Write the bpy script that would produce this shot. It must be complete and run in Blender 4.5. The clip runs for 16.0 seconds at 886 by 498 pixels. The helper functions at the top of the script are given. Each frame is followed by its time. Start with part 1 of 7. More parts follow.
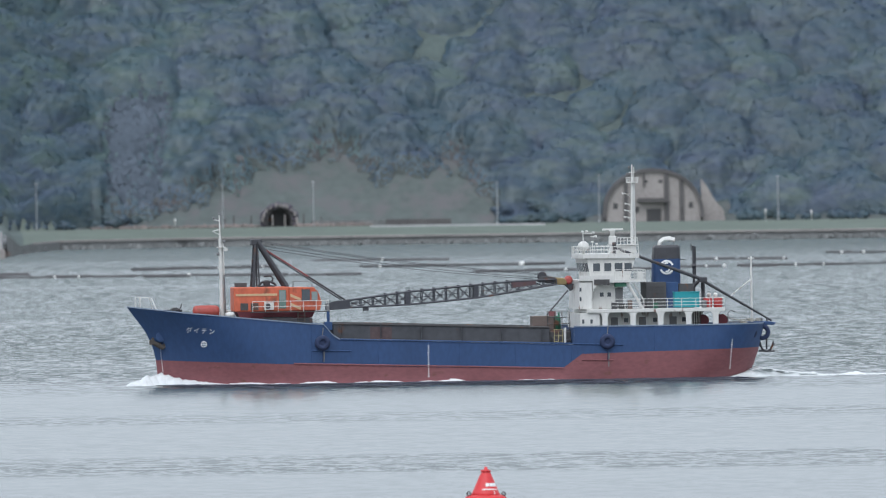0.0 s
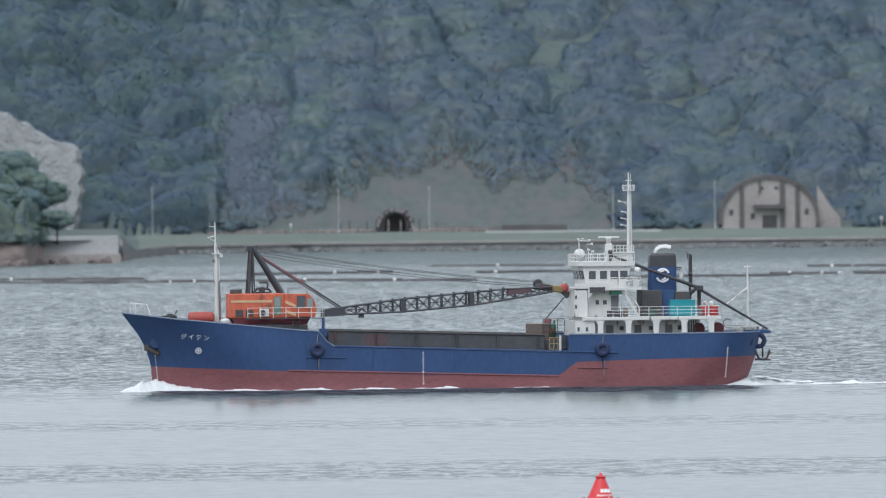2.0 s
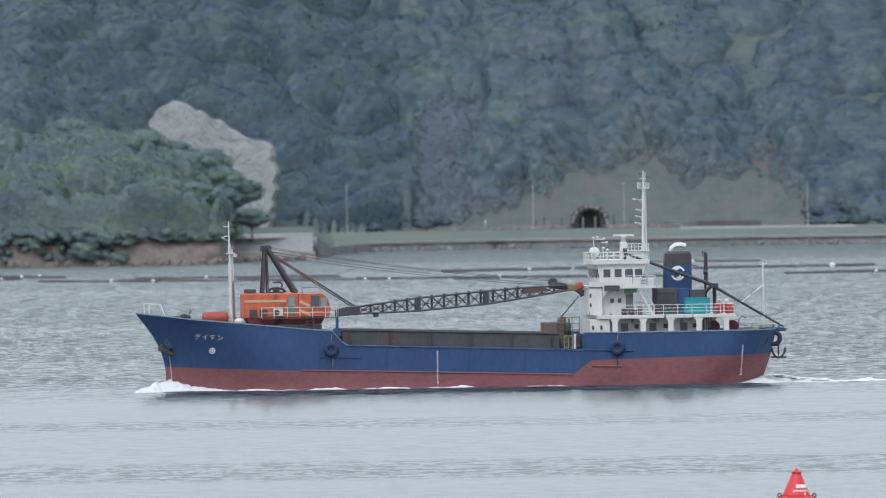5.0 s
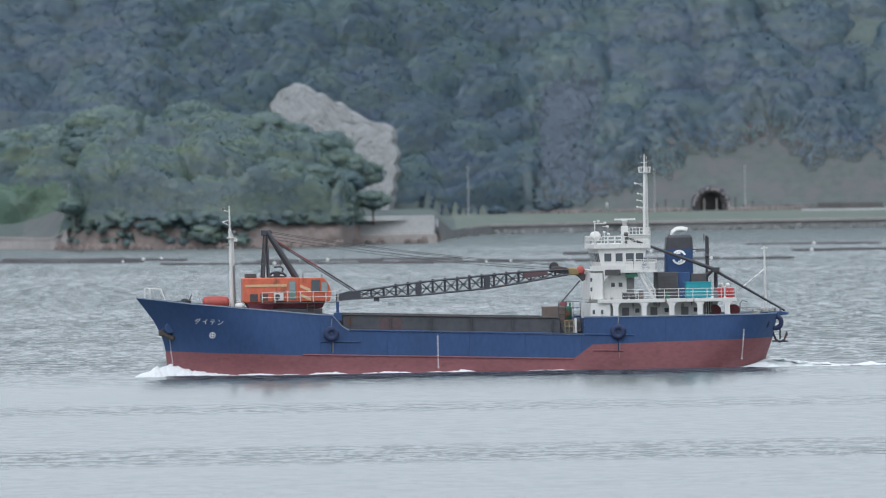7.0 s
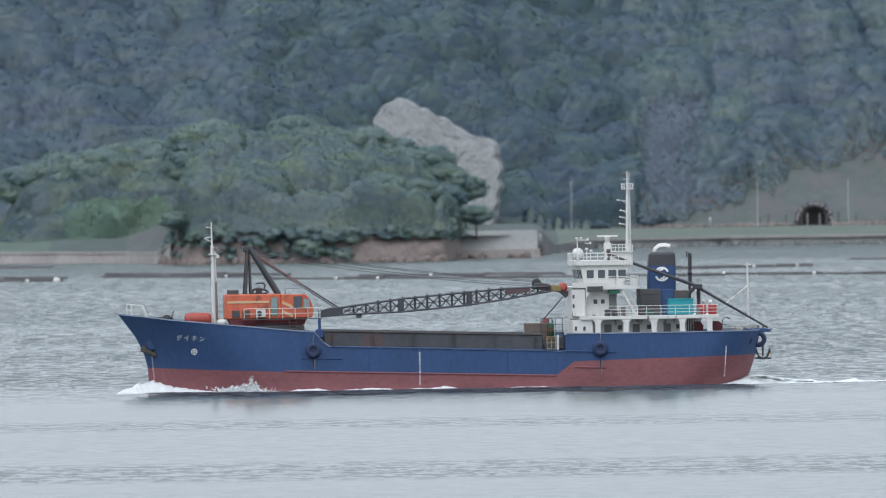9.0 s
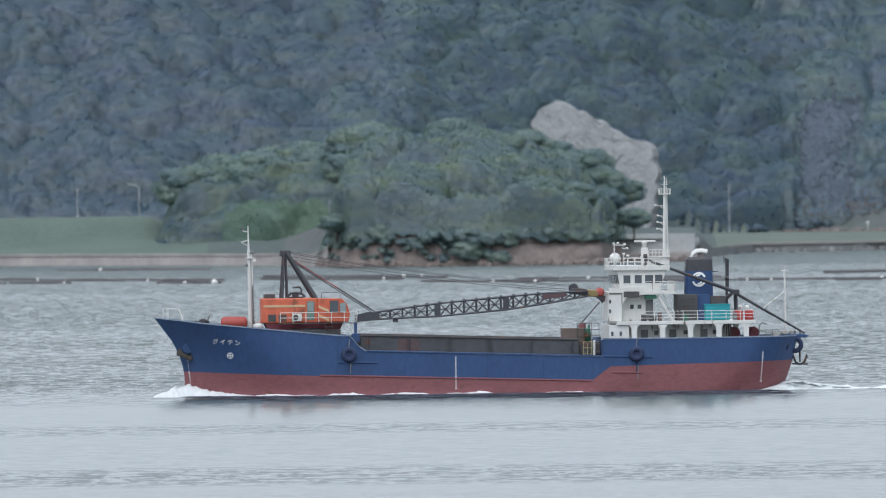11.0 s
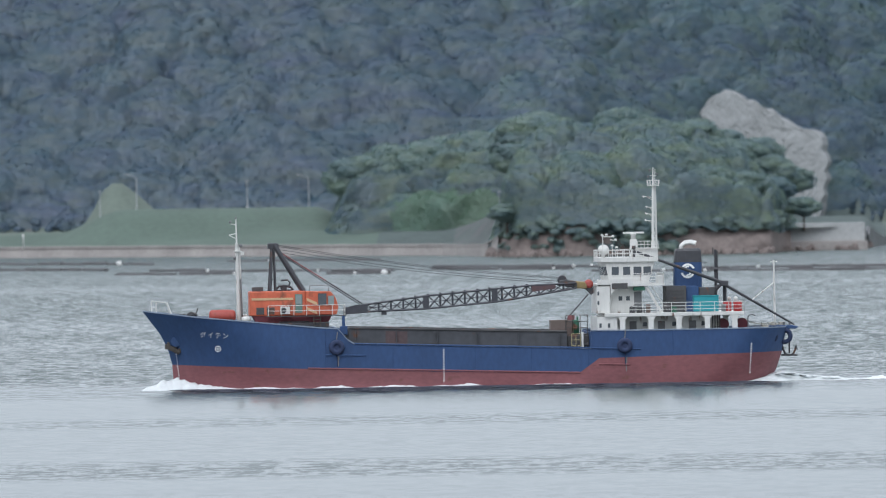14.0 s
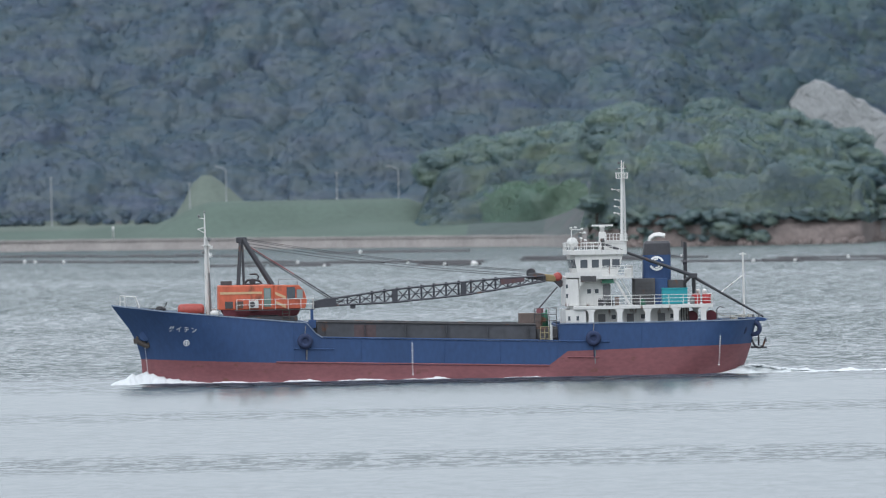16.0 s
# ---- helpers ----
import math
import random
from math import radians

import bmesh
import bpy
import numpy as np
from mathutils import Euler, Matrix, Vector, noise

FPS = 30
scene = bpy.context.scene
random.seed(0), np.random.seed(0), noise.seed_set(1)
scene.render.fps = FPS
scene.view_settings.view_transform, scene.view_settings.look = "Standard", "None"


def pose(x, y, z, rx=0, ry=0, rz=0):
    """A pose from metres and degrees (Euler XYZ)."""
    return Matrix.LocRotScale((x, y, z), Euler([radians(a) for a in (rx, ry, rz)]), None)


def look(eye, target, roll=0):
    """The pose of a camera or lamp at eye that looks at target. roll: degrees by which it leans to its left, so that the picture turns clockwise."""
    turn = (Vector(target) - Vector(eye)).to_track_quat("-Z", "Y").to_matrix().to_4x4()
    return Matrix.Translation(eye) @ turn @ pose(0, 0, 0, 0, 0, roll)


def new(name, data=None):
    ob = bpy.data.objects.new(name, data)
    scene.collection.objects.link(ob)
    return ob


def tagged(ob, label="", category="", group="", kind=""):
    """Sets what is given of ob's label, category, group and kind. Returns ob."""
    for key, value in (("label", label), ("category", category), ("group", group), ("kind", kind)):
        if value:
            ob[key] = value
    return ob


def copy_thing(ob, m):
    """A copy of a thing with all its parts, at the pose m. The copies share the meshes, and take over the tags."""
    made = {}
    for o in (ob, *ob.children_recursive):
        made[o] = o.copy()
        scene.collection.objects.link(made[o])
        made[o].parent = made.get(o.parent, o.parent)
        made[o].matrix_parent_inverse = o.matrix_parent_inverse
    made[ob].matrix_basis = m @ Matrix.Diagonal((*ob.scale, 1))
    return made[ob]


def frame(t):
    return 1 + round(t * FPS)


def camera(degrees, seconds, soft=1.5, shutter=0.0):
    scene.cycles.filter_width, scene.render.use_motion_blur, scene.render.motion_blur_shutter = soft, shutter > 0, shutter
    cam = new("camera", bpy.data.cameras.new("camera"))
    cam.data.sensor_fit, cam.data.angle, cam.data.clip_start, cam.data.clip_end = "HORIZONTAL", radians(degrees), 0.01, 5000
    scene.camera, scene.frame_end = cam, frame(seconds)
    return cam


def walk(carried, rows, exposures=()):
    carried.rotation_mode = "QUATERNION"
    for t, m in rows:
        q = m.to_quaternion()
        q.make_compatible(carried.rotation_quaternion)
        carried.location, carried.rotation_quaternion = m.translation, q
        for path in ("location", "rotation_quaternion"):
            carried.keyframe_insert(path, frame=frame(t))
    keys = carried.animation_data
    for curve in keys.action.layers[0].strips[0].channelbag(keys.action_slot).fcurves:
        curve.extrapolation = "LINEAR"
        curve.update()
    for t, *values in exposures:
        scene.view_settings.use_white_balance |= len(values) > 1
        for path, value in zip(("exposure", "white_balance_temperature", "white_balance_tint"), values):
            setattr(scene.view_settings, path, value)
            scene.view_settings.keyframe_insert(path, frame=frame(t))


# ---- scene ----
# ---- camera: a long lens on a hillside terrace, panning to follow the ship ----
EYE = (0.0, 0.0, 29.0)
cam = camera(3.5637, 16.0, soft=1.0)
# the long lens is focused short of the ship, so that the far shore is a little soft
cam.data.dof.use_dof, cam.data.dof.focus_distance, cam.data.dof.aperture_fstop = True, 1330.0, 1.05
PAN = [  # seconds, yaw, pitch, roll in degrees
    (0.0, -2.1573, -0.5680, 0.775), (0.5, -2.0358, -0.5633, 0.783), (1.0, -1.9085, -0.5486, 0.619),
    (1.5, -1.8027, -0.5376, 0.631), (2.0, -1.6899, -0.5399, 0.570), (2.5, -1.5835, -0.5465, 0.576),
    (3.0, -1.4644, -0.5531, 0.654), (3.5, -1.3465, -0.5448, 0.927), (4.0, -1.1077, -0.5226, 0.771),
    (6.5, -0.5924, -0.6015, 1.020), (7.0, -0.4211, -0.6080, 0.884), (7.5, -0.2993, -0.6095, 0.828),
    (8.0, -0.1712, -0.6008, 0.781), (8.5, -0.0955, -0.5400, 0.876), (9.0, -0.0060, -0.5428, 0.846),
    (9.5, 0.2165, -0.5880, 0.972), (10.0, 0.4155, -0.5438, 0.858), (12.5, 0.9155, -0.5148, 0.773),
    (13.0, 1.1251, -0.6238, 0.891), (13.5, 1.2539, -0.6349, 0.958), (14.0, 1.3117, -0.5549, 0.885),
    (14.5, 1.3730, -0.5478, 0.895), (15.0, 1.4554, -0.5544, 0.888), (15.5, 1.5533, -0.5927, 0.939),
    (16.0, 1.6715, -0.5843, 1.076)]
walk(cam, [(t, pose(*EYE, 90 + pitch, roll, yaw)) for t, yaw, pitch, roll in PAN], exposures=[(0.0, 0.115, 6215, 10), (16.0, 0.115, 6215, 10)])

# ---- light: a bright overcast sky with a weak, wide sun ----
world = bpy.data.worlds.new("overcast_sky")
scene.world = world
world.use_nodes = True
wn = world.node_tree.nodes
sky = wn.new("ShaderNodeTexSky")
sky.sky_type, sky.sun_disc = 'NISHITA', False
sky.sun_elevation, sky.sun_rotation = radians(57), radians(200)
sky.air_density, sky.dust_density, sky.ozone_density = 1.0, 4.0, 1.0
cloud = wn.new("ShaderNodeMix")
cloud.data_type = 'RGBA'
cloud.inputs[0].default_value = 0.8
cloud.inputs[7].default_value = (9.9, 10.5, 11.2, 1)
world.node_tree.links.new(sky.outputs[0], cloud.inputs[6])
world.node_tree.links.new(cloud.outputs[2], wn["Background"].inputs["Color"])
wn["Background"].inputs["Strength"].default_value = 0.10
sun = new("sun", bpy.data.lights.new("sun", 'SUN'))
sun.data.energy, sun.data.angle, sun.data.color = 1.4, radians(50), (0.98, 0.98, 1.0)
sun.matrix_world = look((0, 0, 0), (math.sin(radians(20)) * 0.545, math.cos(radians(20)) * 0.545, -0.839))


# ---- materials ----
def mat(name, color, rough=0.6, metal=0.0, vary=0.18, scale=1.0, rust=0.0, bump=0.1, island=0.0, spec=0.5, streak=(1, 1, 1), leaf=0.0, patch=None):
    """Paint, metal, stone or leaf: colour varied at two scales, with rust or dirt in blotches and a fine relief."""
    m = bpy.data.materials.new(name)
    m.use_nodes = True
    n, l = m.node_tree.nodes, m.node_tree.links
    bsdf = n["Principled BSDF"]
    bsdf.inputs["Roughness"].default_value, bsdf.inputs["Metallic"].default_value = rough, metal
    bsdf.inputs["Specular IOR Level"].default_value = spec
    tex = n.new("ShaderNodeTexCoord")
    mp = n.new("ShaderNodeMapping")
    mp.inputs["Scale"].default_value = streak
    l.new(tex.outputs["Object"], mp.inputs["Vector"])
    big, fine = n.new("ShaderNodeTexNoise"), n.new("ShaderNodeTexNoise")
    big.inputs["Scale"].default_value, fine.inputs["Scale"].default_value = 0.35 * scale, 3.2 * scale
    big.inputs["Detail"].default_value, fine.inputs["Detail"].default_value = 4, 6
    l.new(mp.outputs[0], big.inputs["Vector"])
    l.new(mp.outputs[0], fine.inputs["Vector"])
    add = n.new("ShaderNodeMath")
    l.new(big.outputs["Fac"], add.inputs[0])
    l.new(fine.outputs["Fac"], add.inputs[1])
    rng = n.new("ShaderNodeMapRange")
    rng.inputs[1].default_value, rng.inputs[2].default_value = 0.6, 1.4
    rng.inputs[3].default_value, rng.inputs[4].default_value = 1 - vary, 1 + vary
    l.new(add.outputs[0], rng.inputs[0])
    value = rng.outputs[0]
    if island:
        geo = n.new("ShaderNodeNewGeometry")
        ir = n.new("ShaderNodeMapRange")
        ir.inputs[3].default_value, ir.inputs[4].default_value = 1 - island, 1 + island
        l.new(geo.outputs["Random Per Island"], ir.inputs[0])
        mul = n.new("ShaderNodeMath")
        mul.operation = 'MULTIPLY'
        l.new(value, mul.inputs[0])
        l.new(ir.outputs[0], mul.inputs[1])
        value = mul.outputs[0]
    hsv = n.new("ShaderNodeHueSaturation")
    hsv.inputs["Color"].default_value = (*color, 1)
    l.new(value, hsv.inputs["Value"])
    if leaf:
        hue = n.new("ShaderNodeMapRange")
        hue.inputs[1].default_value, hue.inputs[2].default_value = 0.35, 0.65
        hue.inputs[3].default_value, hue.inputs[4].default_value = 0.465, 0.50
        l.new(big.outputs["Fac"], hue.inputs[0])
        l.new(hue.outputs[0], hsv.inputs["Hue"])
    out = hsv.outputs[0]
    if patch:
        # sprays or tufts of a second colour: colour, size in metres, share from and to
        second, size, start, full = patch
        spray = n.new("ShaderNodeTexNoise")
        spray.inputs["Scale"].default_value, spray.inputs["Detail"].default_value, spray.inputs["Roughness"].default_value = 1 / size, 4, 0.6
        spread = n.new("ShaderNodeMapRange")
        spread.inputs[1].default_value, spread.inputs[2].default_value = start, full
        tint = n.new("ShaderNodeMix")
        tint.data_type = 'RGBA'
        tint.inputs[7].default_value = (*second, 1)
        l.new(mp.outputs[0], spray.inputs["Vector"])
        l.new(spray.outputs["Fac"], spread.inputs[0])
        l.new(spread.outputs[0], tint.inputs[0])
        l.new(out, tint.inputs[6])
        out = tint.outputs[2]
    if rust:
        r = n.new("ShaderNodeTexNoise")
        r.inputs["Scale"].default_value, r.inputs["Detail"].default_value = 0.9 * scale, 9
        l.new(mp.outputs[0], r.inputs["Vector"])
        edge = n.new("ShaderNodeMapRange")
        edge.inputs[1].default_value, edge.inputs[2].default_value = 0.66 - 0.16 * rust, 0.74 - 0.1 * rust
        l.new(r.outputs["Fac"], edge.inputs[0])
        mix = n.new("ShaderNodeMix")
        mix.data_type = 'RGBA'
        mix.inputs[7].default_value = (0.13, 0.06, 0.035, 1)
        l.new(edge.outputs[0], mix.inputs[0])
        l.new(out, mix.inputs[6])
        out = mix.outputs[2]
    l.new(out, bsdf.inputs["Base Color"])
    if bump:
        b = n.new("ShaderNodeBump")
        b.inputs["Strength"].default_value, b.inputs["Distance"].default_value = bump, 0.05
        l.new(fine.outputs["Fac"], b.inputs["Height"])
        l.new(b.outputs[0], bsdf.inputs["Normal"])
    if leaf:
        tr, mx = n.new("ShaderNodeBsdfTranslucent"), n.new("ShaderNodeAddShader")
        l.new(out, tr.inputs["Color"])
        l.new(bsdf.outputs[0], mx.inputs[0])
        l.new(tr.outputs[0], mx.inputs[1])
        l.new(mx.outputs[0], n["Material Output"].inputs["Surface"])
    return m


def water_material():
    m = bpy.data.materials.new("harbour_water")
    m.use_nodes = True
    n, l = m.node_tree.nodes, m.node_tree.links
    bsdf = n["Principled BSDF"]
    bsdf.inputs["Base Color"].default_value = (0.085, 0.106, 0.102, 1)
    bsdf.inputs["Roughness"].default_value = 0.17
    bsdf.inputs["IOR"].default_value = 1.33
    tex = n.new("ShaderNodeTexCoord")

    def noise_at(sx, sy, detail=3, rough=0.55):
        mp, no = n.new("ShaderNodeMapping"), n.new("ShaderNodeTexNoise")
        mp.inputs["Scale"].default_value = (sx, sy, 1)
        no.inputs["Scale"].default_value, no.inputs["Detail"].default_value = 1.0, detail
        no.inputs["Roughness"].default_value = rough
        l.new(tex.outputs["Object"], mp.inputs["Vector"])
        l.new(mp.outputs[0], no.inputs["Vector"])
        return no.outputs["Fac"]

    def math_node(op, a, b):
        mn = n.new("ShaderNodeMath")
        mn.operation = op
        for i, v in enumerate((a, b)):
            if isinstance(v, (int, float)):
                mn.inputs[i].default_value = v
            else:
                l.new(v, mn.inputs[i])
        return mn.outputs[0]

    def ranged(v, a, b, c, d):
        r = n.new("ShaderNodeMapRange")
        r.interpolation_type = 'SMOOTHSTEP'
        for i, x in enumerate((a, b, c, d)):
            r.inputs[i + 1].default_value = x
        l.new(v, r.inputs[0])
        return r.outputs[0]

    # wavelets: slopes across and along the line of sight; at this low angle only their near faces show
    along = math_node('ADD', math_node('MULTIPLY', noise_at(0.34, 0.22, 4, 0.6), 0.56), math_node('MULTIPLY', noise_at(1.2, 0.5, 3, 0.6), 0.44))
    across = noise_at(0.2, 0.12, 3, 0.55)
    # wind lanes: smooth slicks and ruffled water in long bands across the channel
    lanes = ranged(noise_at(0.004, 0.010, 3, 0.55), 0.36, 0.60, 0.15, 1.0)
    sep = n.new("ShaderNodeSeparateXYZ")
    l.new(tex.outputs["Object"], sep.inputs[0])
    outer = ranged(sep.outputs["Y"], 1460, 1640, 0.0, 1.0)
    rip1 = math_node('MULTIPLY', ranged(sep.outputs["Y"], 1125, 1145, 0.0, 0.48), ranged(sep.outputs["Y"], 1178, 1202, 1.0, 0.0))
    rip2 = math_node('MULTIPLY', ranged(sep.outputs["Y"], 1312, 1330, 0.0, 0.24), ranged(sep.outputs["Y"], 1345, 1372, 1.0, 0.0))
    rip3 = math_node('MULTIPLY', ranged(sep.outputs["Y"], 1440, 1470, 0.0, 0.22), ranged(sep.outputs["Y"], 1490, 1530, 1.0, 0.6))
    ruffle = math_node('MAXIMUM', math_node('MAXIMUM', outer, rip3), math_node('MAXIMUM', rip1, rip2))
    strength = math_node('MULTIPLY', math_node('ADD', math_node('MULTIPLY', ruffle, 0.93), 0.07), math_node('ADD', math_node('MULTIPLY', lanes, 0.65), 0.35))
    sy = math_node('ADD', math_node('MULTIPLY', math_node('MULTIPLY', ranged(along, 0.46, 0.545, 0.0, 0.28), strength), -1.5), math_node('ADD', math_node('MULTIPLY', ranged(sep.outputs["Y"], 1700, 2500, 0.0, 1.0), -0.02), -0.055))
    sx = math_node('MULTIPLY', math_node('MULTIPLY', math_node('SUBTRACT', across, 0.5), strength), 0.18)
    com = n.new("ShaderNodeCombineXYZ")
    l.new(sx, com.inputs[0])
    l.new(sy, com.inputs[1])
    com.inputs[2].default_value = 1.0
    nrm = n.new("ShaderNodeVectorMath")
    nrm.operation = 'NORMALIZE'
    l.new(com.outputs[0], nrm.inputs[0])
    l.new(nrm.outputs[0], bsdf.inputs["Normal"])
    return m


M_WATER = water_material()
M_BLUE = mat("hull_blue_paint", (0.029, 0.069, 0.172), 0.7, vary=0.2, scale=0.8, bump=0.12, rust=0.0, streak=(1, 1, 0.45))
M_RED = mat("boot_red_paint", (0.215, 0.080, 0.088), 0.7, vary=0.22, scale=0.9, rust=0.1, streak=(0.6, 0.6, 1.2))
M_WHITE = mat("white_ship_paint", (0.64, 0.64, 0.615), 0.5, vary=0.10, scale=1.5, rust=0.26, streak=(1, 1, 0.3))
M_DECK = mat("deck_green_grey", (0.10, 0.11, 0.10), 0.8, rust=0.6)
M_STEEL = mat("dark_weathered_steel", (0.065, 0.064, 0.066), 0.65, vary=0.3, rust=0.45)
M_COAM = mat("coaming_steel", (0.066, 0.070, 0.080), 0.75, vary=0.3, scale=0.5, rust=0.08)
M_BLACK = mat("black_paint", (0.046, 0.047, 0.054), 0.5, vary=0.3, rust=0.2)
M_ORANGE = mat("orange_crane_paint", (0.52, 0.120, 0.062), 0.55, vary=0.32, rust=0.5, streak=(1, 1, 0.4))
M_BOOM = mat("dark_boom_paint", (0.055, 0.058, 0.070), 0.65, vary=0.25, rust=0.12)
M_PANE = mat("pale_window_glass", (0.24, 0.29, 0.29), 0.15, vary=0.15, bump=0)
M_FADED = mat("faded_maroon_plate_paint", (0.10, 0.062, 0.070), 0.7, rust=0.3)
M_DULLRED = mat("dull_red_casing_paint", (0.36, 0.075, 0.065), 0.6, rust=0.3)
M_ROPE = mat("pale_rope", (0.36, 0.35, 0.31), 0.9, vary=0.25, scale=4)
M_CREAM = mat("faded_stripe_paint", (0.55, 0.38, 0.22), 0.6)
M_GLASS = mat("dark_window_glass", (0.085, 0.098, 0.112), 0.12, vary=0.1, bump=0)
M_TEAL = mat("teal_box_paint", (0.02, 0.27, 0.31), 0.5)
M_REDBOX = mat("red_drum_paint", (0.42, 0.04, 0.04), 0.5)
M_MAROON = mat("maroon_winch_paint", (0.12, 0.02, 0.03), 0.55)
M_BROWN = mat("brown_box_paint", (0.150, 0.118, 0.105), 0.7, rust=0.4)
M_GREEN = mat("green_machine_paint", (0.03, 0.13, 0.08), 0.6, rust=0.2)
M_YELLOW = mat("yellow_frame_paint", (0.34, 0.30, 0.16), 0.6, rust=0.3)
M_STAY = mat("dull_red_stay_paint", (0.24, 0.055, 0.06), 0.6)
M_OCHRE = mat("ochre_casing_paint", (0.24, 0.18, 0.08), 0.7, rust=0.3)
M_DOOR = mat("pale_green_door_paint", (0.13, 0.21, 0.18), 0.6, rust=0.1)
M_RAFT = mat("red_canister_paint", (0.36, 0.065, 0.05), 0.55, vary=0.2, rust=0.15)
M_RUBBER = mat("tyre_rubber", (0.028, 0.042, 0.094), 0.9, vary=0.3)
M_RUSTY = mat("rusty_anchor_iron", (0.078, 0.068, 0.060), 0.85, vary=0.35)
M_DKGREY = mat("dark_grey_paint", (0.070, 0.070, 0.074), 0.65, rust=0.3)
# Pale blue-grey: the highlight along the bulwark's top edge, put into the paint.
M_RAIL = mat("highlight_rail_paint", (0.21, 0.26, 0.34), 0.6, vary=0.3)
M_COAM2 = mat("rusty_coaming_plate", (0.085, 0.060, 0.063), 0.8, vary=0.3)
M_GREY = mat("grey_paint", (0.16, 0.165, 0.17), 0.6, rust=0.15)
M_FOAM = mat("sea_foam", (0.70, 0.73, 0.74), 0.9, vary=0.16, scale=3, bump=0.5)
M_SWELL = mat("aerated_wave_water", (0.64, 0.68, 0.68), 0.8, vary=0.3, scale=1.2, bump=0.6, streak=(0.6, 1, 1))
# Dark navy: the hull's reflection is put into the colour of its wavelets.
M_HULL_REFLECTION = mat("hull_reflection_water", (0.034, 0.040, 0.062), 0.3, vary=0.2, spec=0.4)
M_BUOY = mat("red_buoy_paint", (0.62, 0.035, 0.04), 0.5, vary=0.12, scale=2)
M_LETTER = mat("white_lettering", (0.85, 0.86, 0.85), 0.6, vary=0.06)
# Blue haze of distance is put into the base colour of these leaves.
M_LEAF = mat("haze_blue_evergreen_foliage", (0.032, 0.060, 0.098), 0.6, vary=0.10, scale=0.3, island=0.01, streak=(0.5, 0.5, 1.4), bump=0, spec=0.9, leaf=0.3, patch=((0.055, 0.089, 0.094), 3.4, 0.43, 0.66))
M_LEAF2 = mat("haze_blue_foliage", (0.036, 0.068, 0.100), 0.6, vary=0.10, scale=0.3, island=0.01, streak=(0.5, 0.5, 1.4), bump=0, spec=0.9, leaf=0.3, patch=((0.060, 0.103, 0.096), 3.4, 0.43, 0.66))
M_LEAF3 = mat("haze_blue_point_foliage", (0.060, 0.096, 0.108), 0.6, vary=0.12, scale=0.3, island=0.04, streak=(0.5, 0.5, 1.4), bump=0, spec=0.9, leaf=0.3, patch=((0.097, 0.137, 0.097), 3.4, 0.43, 0.66))
M_LEAF4 = mat("haze_grey_foliage", (0.038, 0.066, 0.100), 0.6, vary=0.10, scale=0.3, island=0.01, streak=(0.5, 0.5, 1.4), bump=0, spec=0.9, leaf=0.3, patch=((0.062, 0.100, 0.096), 3.4, 0.43, 0.66))
M_VINE = mat("dark_creeper_leaves", (0.098, 0.085, 0.112), 0.7, vary=0.25, island=0.2, bump=0, leaf=0.3)
# Flank leaves: haze blue again, slightly darker as shade put into the colour.
M_LEAF6 = mat("shaded_haze_foliage", (0.035, 0.060, 0.100), 0.6, vary=0.10, scale=0.3, island=0.01, streak=(0.5, 0.5, 1.4), bump=0, spec=0.8, leaf=0.3, patch=((0.056, 0.086, 0.096), 3.4, 0.43, 0.66))
M_LEAF5 = mat("dark_haze_point_foliage", (0.048, 0.079, 0.102), 0.6, vary=0.12, scale=0.3, island=0.04, streak=(0.5, 0.5, 1.4), bump=0, spec=0.9, leaf=0.3, patch=((0.078, 0.113, 0.092), 3.4, 0.43, 0.66))
M_FRESH = mat("bright_scrub_foliage", (0.072, 0.126, 0.096), 0.6, vary=0.16, scale=0.3, island=0.10, bump=0, spec=0.8, leaf=0.3)
M_BARK = mat("tree_bark", (0.09, 0.07, 0.055), 0.9)
M_GRASS = mat("mown_grass", (0.092, 0.130, 0.106), 0.9, vary=0.2, scale=0.25)
M_LAWN = mat("pale_shore_grass", (0.122, 0.152, 0.128), 0.9, vary=0.2, scale=0.25)
M_SLOPE = mat("dry_grass_slope", (0.090, 0.108, 0.104), 0.9, vary=0.25, scale=0.15, patch=((0.118, 0.116, 0.120), 7.0, 0.48, 0.64))
M_EARTH = mat("brown_earth_bank", (0.195, 0.162, 0.150), 0.95, vary=0.35, scale=0.4, bump=0.5)
M_ROCK = mat("pale_cliff_rock", (0.252, 0.262, 0.262), 0.95, vary=0.2, scale=0.6, bump=0.3, streak=(1, 1, 0.5))
M_CONC = mat("weathered_concrete", (0.34, 0.315, 0.30), 0.9, vary=0.25, scale=0.5)
M_DARKSTONE = mat("wet_shore_stone", (0.165, 0.172, 0.170), 0.85, vary=0.4, scale=0.8)
M_POST = mat("galvanised_post", (0.42, 0.44, 0.45), 0.5, metal=0.3)
# Slide earth tinted blue: the haze before it is part of its colour.
M_SLIDE = mat("hazy_earth_slide", (0.098, 0.124, 0.156), 0.95, vary=0.25, scale=0.2)
M_FLOOR = mat("forest_floor", (0.08, 0.105, 0.10), 0.95, vary=0.3, scale=0.2)
M_PALECONC = mat("pale_concrete", (0.43, 0.44, 0.44), 0.9, vary=0.15, scale=0.4)
M_BUNKER = mat("mossy_dark_concrete", (0.115, 0.11, 0.11), 0.95, vary=0.3, scale=0.6)
M_LOG = mat("floating_timber", (0.078, 0.076, 0.080), 0.8, vary=0.3)
M_FLOAT = mat("white_float", (0.75, 0.75, 0.73), 0.6)


